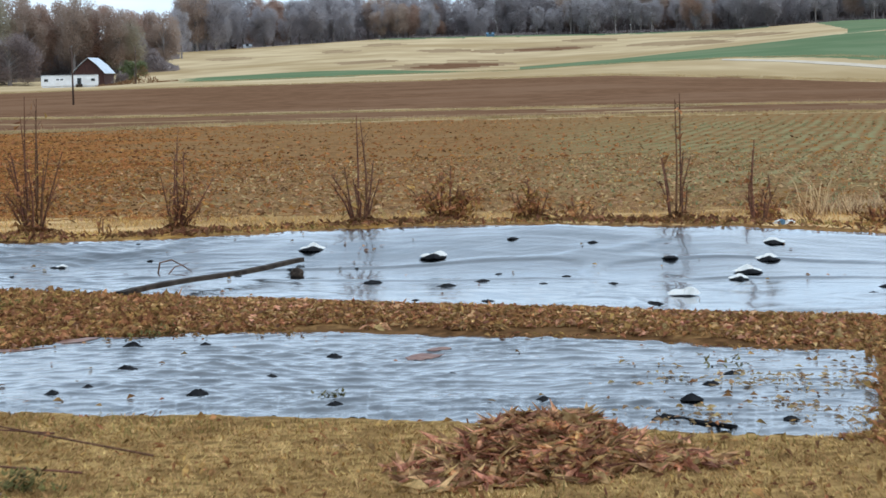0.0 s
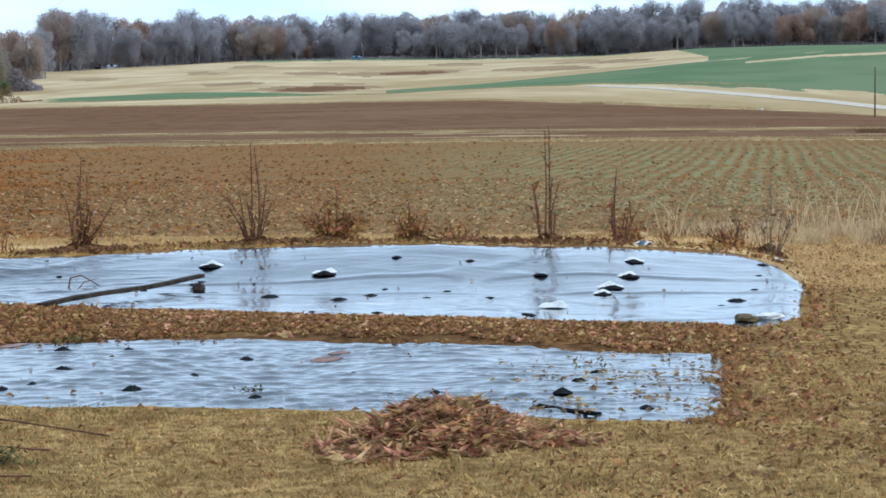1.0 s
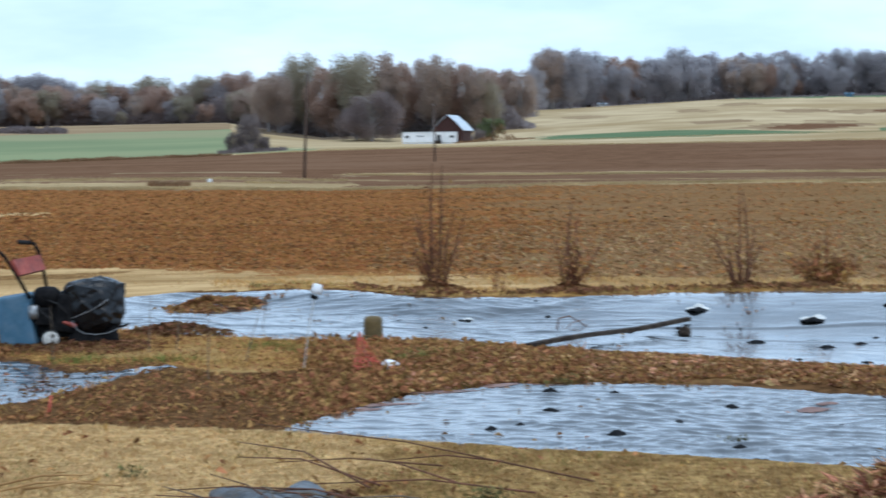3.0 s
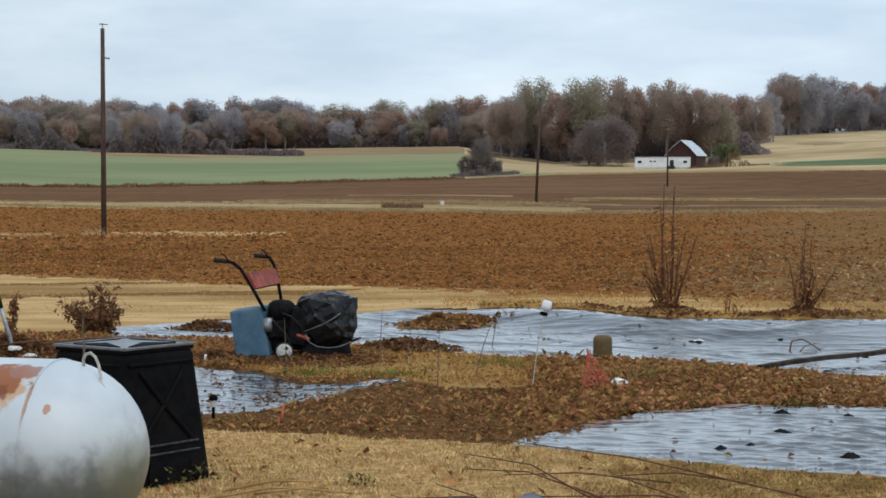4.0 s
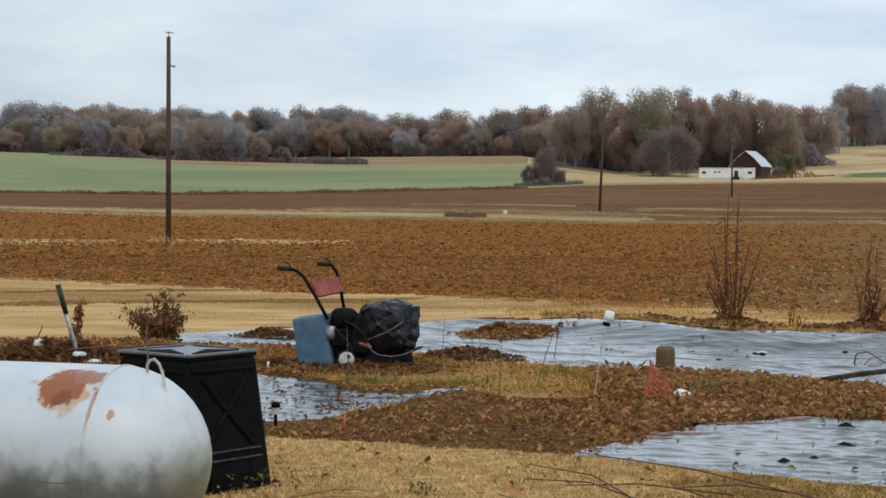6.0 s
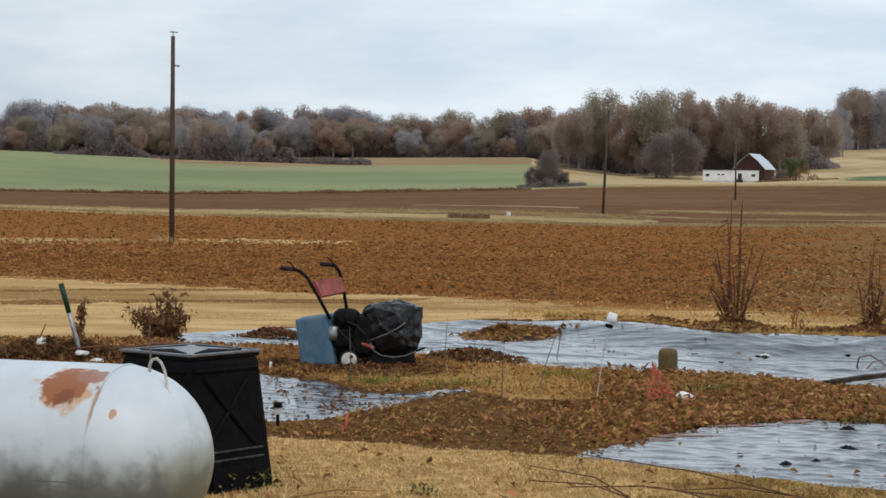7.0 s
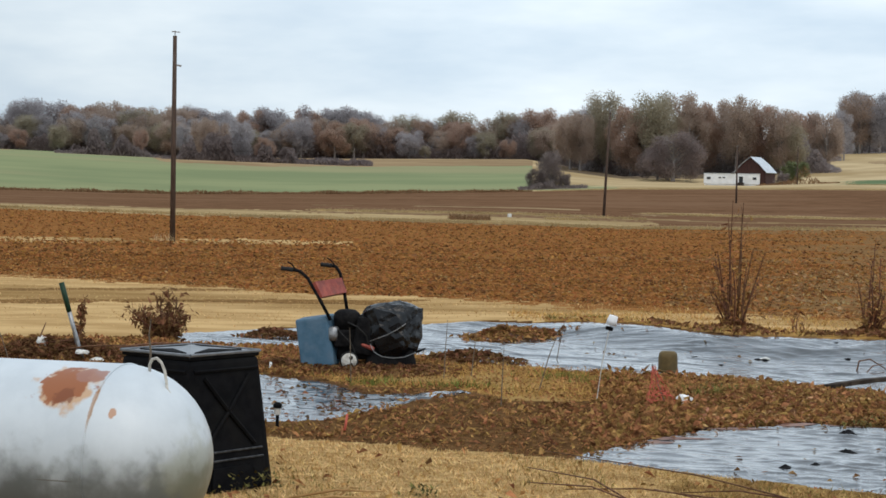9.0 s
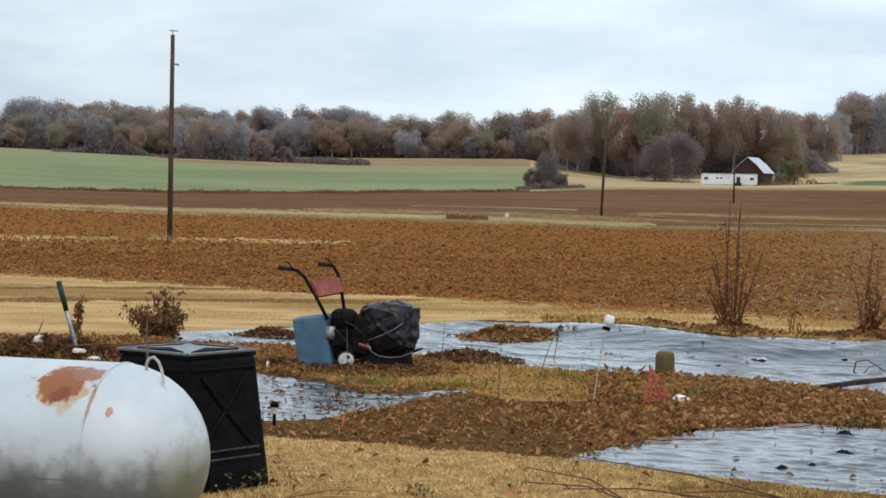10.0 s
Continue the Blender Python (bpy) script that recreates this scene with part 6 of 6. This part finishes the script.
leaf_mesh("leaf_scatter", scatter(15000, 22, 39.5, 9.2, 28, 181, lambda a, d, r: off_sheets(a, d, .05) & ((d < 12.2) | (a > 32)) & (r < smooth(22, 30, a) * (.1 + .9 * vnoise(*spot(a, d), .9, 78) ** 2))), .045, "leaf_dark", 182, .02, .5,
          label="dark withered leaves trodden into the lawn", category="leaves")
leaf_mesh("leaf_scatter", scatter(2600, 4, 34, 11.8, 25, 77, lambda a, d, r: (on_front(a, d, -.1) | on_back(a, d, -.1)) & (r < .06 + .5 * (a > 26) * (d < 15) + .25 * (vnoise(*spot(a, d), .6, 53) > .72))),
          .05, "leaf", 78, .008, .12, label="wet leaf scraps stuck to the plastic sheets", category="leaves")
leaf_mesh("leaf_scatter", scatter(900, -9, 1, 15.8, 19.8, 79, lambda a, d, r: on_small(a, d, -.05) & (r < .8)), .055, "leaf_dark", 80, .008, .12,
          label="wet leaf scraps lying on the small sheet", category="leaves")
leaf_mesh("leaf_litter", scatter(9000, 3, 34.5, 22, 27.5, 81, lambda a, d, r: (np.abs(d - np.interp(a, B_AZ, B_FAR) - .45) < .45) & (r < .12 + .6 * vnoise(*spot(a, d), .9, 54))), .07, "leaf", 82, .015, .5,
          label="drift of brown leaves behind the bank", category="leaf litter")
leaf_mesh("leaf_litter", scatter(14000, -6, 10, 17.6, 22, 88, lambda a, d, r: off_sheets(a, d, .02) & (d < np.interp(a, B_AZ, B_NEAR)) & (r < .5 * vnoise(*spot(a, d), .6, 75))), .04, "leaf", 89, .012, .4,
          label="dead leaves scattered through the grass strip", category="leaf litter")
leaf_mesh("leaf_litter", scatter(16000, -14, -4, 19.5, 24.3, 83, lambda a, d, r: off_sheets(a, d) & (r < .3 + .6 * vnoise(*spot(a, d), .7, 55))), .07, "leaf", 84, .03, .6,
          label="heap of leaves and garden rubbish by the tool", category="leaf litter")


def mound(x, y, rx, ry, tall, n, size, mat, seed, label, long=1.0, name="leaf_pile"):
    """A heaped mound of leaves."""
    rg = np.random.default_rng(seed)
    a = rg.random(n) * math.tau
    r = np.sqrt(rg.random(n)) * (1 + .18 * np.sin(a * 3 + seed) + .1 * np.sin(a * 7)) * rg.choice([1, 1, 1, 1.35], n)
    px, py = x + rx * r * np.cos(a), y + ry * r * np.sin(a)
    h = tall * np.clip(1 - r ** 1.3, 0, 1) * (.75 + .5 * vnoise(px, py, .16, seed))
    p = np.stack([px, py, ground(px, py) + h * (1 - .5 * rg.random(n) ** 3)], -1)
    return leaf_mesh(name, p, size, mat, seed + 1, .012, .38, long, label, "leaf pile")


leaf_mesh("leaf_litter", scatter(26000, -7, 11.5, 14.0, 20.5, 171, lambda a, d, r: off_sheets(a, d, -.05) & (d > np.interp(a, [-9, -5, 2, 4.5, 11], [14.8, 15.05, 14.2, 14.0, 15])) & (
    d < np.interp(a, [-9, -3, 0, 3, 9, 12], [19.0, 18.6, 17.7, 17.2, 17.8, 18.5])) & (r < .05 + .7 * vnoise(*spot(a, d), .5, 58) ** 2)), .062, "leaf", 172, .015, .55, label="withered dark leaves lying over the bare soil", category="leaf litter")
leaf_mesh("leaf_litter", scatter(12000, 4.5, 13, 14.2, 20.5, 173, lambda a, d, r: off_sheets(a, d, -.08) & (d > np.interp(a, F_AZ, F_FAR) - .15) & (
    d < np.interp(a, B_AZ, B_NEAR) + .1) & (r < .1 + .9 * vnoise(*spot(a, d), .4, 59))), .08, "leaf", 174, .02, .6, label="curled brown leaves heaped at the end of the sheet", category="leaf litter")
leaf_mesh("leaf_litter", scatter(34000, 7, 34.5, 11.8, 20.5, 177, litter_strip), .066, "husk", 178, .012, .32, 1.2, label="curled tan leaves on the strip between the sheets", category="leaf litter")
leaf_mesh("leaf_litter", scatter(9000, 29, 34.8, 11.6, 21, 175, lambda a, d, r: (r < .9 * np.exp(-(np.where(d < 16, np.abs(a - 31.7 - .25 * np.sin(d * 5)), np.abs(a - 34.1) + .12) / .28) ** 2) * vnoise(*spot(a, d), .35, 60))), .06, "leaf", 176, .02, .55, label="brown leaves blown over the ragged ends of the sheets", category="leaf litter")
leaf_mesh("leaf_litter", scatter(26000, 5.5, 32, 19, 29, 179, lambda a, d, r: (np.abs(d - np.interp(a, B_AZ, B_FAR) - .55) < .5) & (r < smooth(5.5, 8, a) * (1 - .5 * smooth(12, 15, a)) * 2.0 * vnoise(*spot(a, d), .6, 78) ** 1.5)), .085, "leaf_dark", 180, .03, .5,
          label="dark brown leaves drifted behind the sheet's bank", category="leaf litter")
mound(4.40, 10.24, .62, .45, .235, 4600, .068, "husk", 91, "heaped pile of reddish-brown dead leaves on lawn", 2.1)
for k, (x, y, r) in enumerate(((3.89, 25.4, .42), (5.39, 24.1, .32), (7.2, 22.5, .26), (8.4, 23.0, .40), (9.35, 22.6, .32), (10.3, 20.7, .2), (12.85, 19.8, .22))):
    mound(x, y, r, r * .6, .10, int(600 * r), .07, "leaf_dark", 200 + k, "dark brown leaves caught at the shrub's foot")
mound(1.08, 10.75, .15, .20, .10, 150, .05, "leaf_dark", 191, "withered dark red leaves among the pruned canes")
mound(1.32, 11.25, .10, .08, .07, 70, .045, "leaf", 192, "tuft of withered brown leaves beside the canes")
mound(.65, 10.2, .22, .16, .06, 110, .05, "leaf_dark", 193, "withered dark leaves on the grey film scrap")
mound(1.42, 10.62, .10, .08, .05, 50, .045, "leaf_dark", 194, "small clot of dark leaves at the canes' foot")
mound(.87, 24.9, .55, .5, .16, 1200, .08, "leaf", 95, "low heap of brown leaves lying on the sheet")
mound(.26, 21.3, .5, .35, .12, 900, .08, "leaf_dark", 97, "low heap of brown leaves beside the tiller")
mound(-2.12, 24.4, .42, .3, .10, 700, .08, "leaf_dark", 96, "low heap of dark brown leaves on the wet sheet")
mound(-4.25, 21.05, 1.0, .5, .26, 2800, .07, "leaf_dark", 99, "heap of brown garden rubbish and leaves")
mound(-.5, 20.9, .5, .3, .08, 500, .07, "leaf", 98, "drift of brown leaves under the tiller")
# this dark drift also stands for the shadow under the tiller
mound(-.75, 20.1, .85, .55, .05, 1500, .06, "leaf_dark", 93, "drift of dark wet leaves and stand-in shadow round the tiller")
mound(-1.75, 20.3, .5, .5, .07, 700, .065, "leaf_dark", 94, "drift of dark leaves behind the blue guard")


def grass(name, p, tall, width, mat, seed, label, flat=.55):
    rg = np.random.default_rng(seed)
    n = len(p)
    a = rg.random(n) * math.tau
    h = tall * (.4 + .8 * rg.random(n))
    w = np.stack([np.cos(a), np.sin(a), a * 0], -1) * (width * (.6 + .8 * rg.random(n)))[:, None]
    tip = p + np.stack([rg.normal(size=n) * flat * h, rg.normal(size=n) * flat * h, h], -1)
    v = np.stack([p - w - [0, 0, .01], p + w - [0, 0, .01], tip], 1).reshape(-1, 3)
    return tagged(new(name, np_mesh(name, v, np.arange(3 * n).reshape(-1, 3), [M[mat]])), label, "grass", kind="stuff")


def lawn_keep(a, d, r):
    x, y = spot(a, d)
    near = d < np.interp(a, [-15, -5, 2, 4.5, 8, 11, 19.3, 29.5, 31, 32.5, 34, 40], [14.75, 15.05, 14.25, 14.05, 13.5, 13.12, 12.5, 12.0, 12.25, 13.5, 19, 30]) - .20
    return near & (r < .38 + 1.0 * vnoise(x, y, .12, 61) ** 2 * (.4 + .8 * vnoise(x, y, .7, 60)))


grass("lawn_grass", scatter(150000, 6, 39.5, 9.2, 15, 101, lambda a, d, r: lawn_keep(a, d, r) & (a > 8 + 6 * vnoise(*spot(a, d), .8, 76) - 3)), .024, .0060, "blade", 102, "short straw-coloured dormant lawn grass", 1.1)
grass("lawn_grass", scatter(110000, -14, 12, 9.2, 15.2, 161, lambda a, d, r: lawn_keep(a, d, r) & (a < 8 + 6 * vnoise(*spot(a, d), .8, 76) - 3)), .027, .0060, "blade_pale", 162, "short bleached dormant lawn grass", 1.1)
grass("lawn_grass", scatter(90000, 32, 39.5, 15, 30, 103, lambda a, d, r: (a > np.interp(d, [15, 19, 22, 30], [34, 35, 34, 33])) & (r < .4 + .6 * vnoise(*spot(a, d), .6, 62)) & (d > 18.5 + 2.5 * vnoise(*spot(a, d), 1.1, 81))), .06, .005, "blade_pale", 104,
      "straw-coloured dormant grass beside the garden")
grass("lawn_grass", scatter(26000, -14, 39.5, 9.2, 15, 105, lambda a, d, r: lawn_keep(a, d, r) & (vnoise(*spot(a, d), .8, 63) > .62)), .05, .0035, "blade_green", 106, "patches of still green grass in the lawn")
grass("verge_grass", scatter(60000, -14, 34, 23, 46, 107, lambda a, d, r: (d > np.interp(a, B_AZ, B_FAR) + .5) & (d < np.interp(
    a, [-16, -13, -8.9, -4.8, .3, 5.3, 10.3, 17.7, 40], [46, 44, 40, 36.3, 34.5, 32.4, 31, 30, 29.5]) + 2.2 * vnoise(*spot(a, d), 1.5, 70) - .6) & (r < .05 + 1.1 * vnoise(spot(a, d)[0] * .35, spot(a, d)[1], 1.2, 64) ** 1.5)), .028, .008, "blade_pale", 108, "rough straw grass on the field verge", 1.2)
grass("verge_grass", scatter(15000, -9, 12, 17.3, 23, 109, lambda a, d, r: off_sheets(a, d, .0) & (d > np.interp(a, [-9, -3, 0, 3, 9, 12], [19.8, 19.2, 18.3, 17.6, 18.6, 19])) & (
    d < np.interp(a, B_AZ, B_NEAR)) & (r < .2 + .8 * vnoise(*spot(a, d), .7, 65))), .07, .005, "blade_gold", 110, "yellowing grass on the strip beside the sheet")
grass("verge_grass", scatter(2600, -9, 12, 17.3, 23, 111, lambda a, d, r: off_sheets(a, d, .0) & (d > np.interp(a, [-9, -3, 0, 3, 9, 12], [20, 19.5, 18.6, 18, 18.6, 19])) & (
    d < np.interp(a, B_AZ, B_NEAR)) & (vnoise(*spot(a, d), .7, 66) > .6)), .08, .006, "blade_green", 112, "green weeds on the strip beside the sheet")
grass("verge_grass", scatter(60000, -14, 33, 23, 46, 119, lambda a, d, r: (d > np.interp(a, B_AZ, B_FAR) + .4) & (np.abs(d - np.interp(
    a, [-16, -13, -8.9, -4.8, .3, 5.3, 10.3, 17.7, 40], [46, 44, 40, 36.3, 34.5, 32.4, 31, 30, 29.5])) < 2.2) & (r < 1.4 * vnoise(*spot(a, d), .8, 72) ** 2)), .04, .008, "blade_pale", 120,
      "tufts of taller straw grass at the field edge", .8)
grass("verge_grass", scatter(26000, 3, 33, 22, 29, 121, lambda a, d, r: (np.abs(d - np.interp(a, B_AZ, B_FAR) - 1.0) < .8) & (r < 1.2 * vnoise(*spot(a, d), .7, 73) ** 2)), .06, .006, "blade_green", 122,
      "low green grass behind the sheet's bank")
FIELD_AZ = [-16, -13, -8.9, -4.8, .3, 5.3, 10.3, 17.7, 40]
FIELD_D = [46, 44, 40, 36.3, 34.5, 32.4, 31, 30, 29.5]


def on_field(a, d, r, seed, thin=1.0):
    x, y = spot(a, d)
    return (d > np.interp(a, FIELD_AZ, FIELD_D) + 1.2 * vnoise(x, y, 1.5, 70) - .3) & (r < np.minimum(1, 60 / d) * (1 - .75 * smooth(6, 15, a) - .18 * smooth(18, 28, a)) * thin * (.2 + 1.0 * vnoise(x * .5, y, 1.0, seed)))


for count, far, size, mat, seed, label in ((40000, 60, .10, "leaf_pale", 163, "pale tan leaves strewn over the dull field"), (75000, 62, .085, "stubble", 113, "rust-brown leaves and stalks left on the harvested field"), (42000, 62, .075, "stubble_dark", 153, "dark rotten stalks on the harvested field"),
                                           (13000, 70, .06, "stubble_pale", 155, "bleached flecks of stalk on the harvested field"), (60000, 128, .15, "stubble", 157, "rust-brown crop residue across the field"),
                                           (30000, 128, .14, "stubble_dark", 159, "dark clumps of crop residue across the field")):
    leaf_mesh("field_residue", scatter(count, -14, 39.5, 29.5 if far < 100 else 58, far, seed, lambda a, d, r: on_field(a, d, r, seed) if mat != "leaf_pale" else (d > 29.8) & (r < smooth(7, 16, a) * (.1 + .9 * vnoise(*spot(a, d), 1.2, 77)) * np.minimum(1, 40 / d))), size, mat, seed + 1, .012, .35, 1.3, label, "crop residue")
grass("sprout_rows", scatter(85000, 17, 39.5, 31, 110, 115, lambda a, d, r: (r < smooth(18, 28, a)) & (
    np.sin((spot(a, d)[0] * .839 - spot(a, d)[1] * .545) * 9.2 + 2.2 * vnoise(*spot(a, d), 9, 68)) > .1 + .9 * vnoise(*spot(a, d), .6, 71)) & (vnoise(*spot(a, d), 2.0, 69) > .38)), .05, .022, "sprout", 116, "green rows sprouting through brown crop residue")


# leaves blown onto the far edge and the ragged end of the front sheet
leaf_mesh("leaf_scatter", scatter(5200, 22, 31.5, 11.8, 14.2, 133, lambda a, d, r: on_front(a, d, -.02) & (r < .22 * smooth(23, 29, a) * smooth(.35, .75, vnoise(*spot(a, d), .35, 79)))),
          .042, "leaf_pale", 134, .010, .15, 1.2, label="pale and brown leaves stuck on the wrinkled sheet", category="leaves")
leaf_mesh("leaf_scatter", scatter(9000, 4, 31, 13.3, 16.8, 131, lambda a, d, r: on_front(a, d, -.02) & (r < .8 * np.exp(-((np.interp(a, F_AZ, F_FAR) - d) / .32) ** 2) * (vnoise(*spot(a, d), .7, 74) > .42))),
          .05, "leaf", 132, .008, .2, label="wet leaves washed along the sheet's edge", category="leaves")


def green_tufts():
    rg = np.random.default_rng(141)
    at = np.repeat(np.array([(1.27, 19.7), (1.6, 19.3), (2.4, 18.4), (2.51, 17.9), (2.75, 18.1), (.1, 18.6), (-.6, 19.0)]), 130, 0)
    p = at + rg.normal(size=at.shape) * [.16, .12]
    return grass("verge_grass", np.stack([p[:, 0], p[:, 1], ground(p[:, 0], p[:, 1])], -1), .075, .008, "tuft", 142, "bright green weed tufts on the strip of grass", .8)


green_tufts()


def mud_stain(x, y, rx, ry, seed):
    """A thin film of dried mud lying on the sheet."""
    u, v = np.meshgrid(np.linspace(-1, 1, 20), np.linspace(-1, 1, 14))
    r = .75 + .5 * vnoise(u * 2, v * 2, 1, seed)
    px, py = x + rx * u * np.sqrt(1 - .5 * v * v) * r, y + ry * v * np.sqrt(1 - .5 * u * u) * r
    i = (np.arange(13)[:, None] * 20 + np.arange(19)[None]).ravel()
    me = np_mesh("mud_stain", np.stack([px, py, sheet_top(px, py) + .003], -1).reshape(-1, 3), np.stack([i, i + 1, i + 21, i + 20], -1), [M["rag"]], None, True)
    return tagged(new("mud_stain", me), "reddish-brown dried mud film on the sheet", "mud stain", "mud stains")


mud_stain(5.05, 14.04, .12, .07, 4)
mud_stain(5.24, 14.30, .09, .05, 5)
for k, (az, off, rx, ry) in enumerate(((6.2, .22, .22, .07), (7.0, .35, .30, .08), (8.1, .18, .26, .06), (9.2, .32, .34, .09), (10.6, .22, .28, .07), (12.2, .30, .25, .06))):
    mud_stain(*spot(az, float(np.interp(az, F_AZ, F_FAR)) - off), rx * .8, ry * .7, 20 + k)


def leaf_clot(x, y, n, spread, seed, label):
    rg = np.random.default_rng(seed)
    p = np.stack([x + rg.normal(size=n) * spread, y + rg.normal(size=n) * spread, np.zeros(n)], -1)
    p[:, 2] = ground(p[:, 0], p[:, 1]) + .02
    return leaf_mesh("leaf_clot", p, .05, "leaf_pale", seed, .012, .4, 1.3, label, "leaves")


for k, (x, y) in enumerate(((6.12, 8.49), (5.52, 8.55), (7.36, 10.13), (3.55, 10.9), (6.9, 9.3))):
    leaf_clot(x, y, 14, .06, 500 + k, "small clot of pale grey dead leaves on lawn")


def weed(x, y, n, size, seed, label):
    rg = np.random.default_rng(seed)
    p = np.stack([x + rg.normal(size=n) * size, y + rg.normal(size=n) * size, np.zeros(n)], -1)
    p[:, 2] = ground(p[:, 0], p[:, 1]) + rg.random(n) * size * 1.2
    a = rg.random(n) * math.tau
    u = np.stack([np.cos(a), np.sin(a), .3 + .5 * rg.random(n)], -1) * .03
    w = np.stack([-np.sin(a), np.cos(a), a * 0], -1) * .010
    v = np.stack([p - u * .4, p + w, p + u, p - w], 1).reshape(-1, 3)
    k = np.arange(n)[:, None] * 4
    return tagged(new("weed", np_mesh("weed", v, k + [[0, 1, 2, 3]], [M["weed"]])), label, "weed", "green weeds", "stuff")


for k, (x, y, n, s) in enumerate(((1.57, 10.37, 150, .09), (1.92, 10.70, 170, .075), (-.11, 12.1, 50, .06), (3.42, 15.9, 40, .07), (2.55, 17.9, 60, .10), (-1.15, 12.3, 60, .12), (-1.3, 12.15, 60, .10), (6.6, 12.6, 30, .08), (3.98, 12.58, 40, .05), (3.65, 16.08, 60, .07))):
    weed(x, y, n, s, 300 + k, "small green weed growing in dry grass")
grass("litter_grass", scatter(70000, 8, 35, 11.8, 21, 87, litter_strip), .05, .004, "blade", 88, "dry grass blades among the fallen leaves")
grass("verge_grass", scatter(16000, 29.5, 39.5, 27.0, 30.2, 181, lambda a, d, r: r < .8 * smooth(29.5, 33, a) * smooth(.45, .8, vnoise(a * 1.6, d * .4, 1.0, 82))), .24, .006, "bleached", 182, "dense bleached grass along the field edge", .35)
grass("verge_grass", scatter(3000, 29.5, 39.5, 27.0, 29.6, 183, lambda a, d, r: r < smooth(.5, .8, vnoise(a * 1.9, d * .4, 1.0, 83))), .26, .010, "leaf_dark", 184, "withered brown weeds among the tall grass", .5)
grass("verge_grass", scatter(32000, 2, 33, 22.5, 32, 185, lambda a, d, r: (d > np.interp(a, B_AZ, B_FAR) + .25) & (d < np.interp(a, [2, 5.3, 10.3, 17.7, 40], [34, 32.4, 31, 30, 29.5])) & (r < .15 + 1.2 * vnoise(*spot(a, d), .8, 84) ** 2)), .06, .008, "blade_gold", 186, "rough yellow grass behind the sheet's bank", .9)
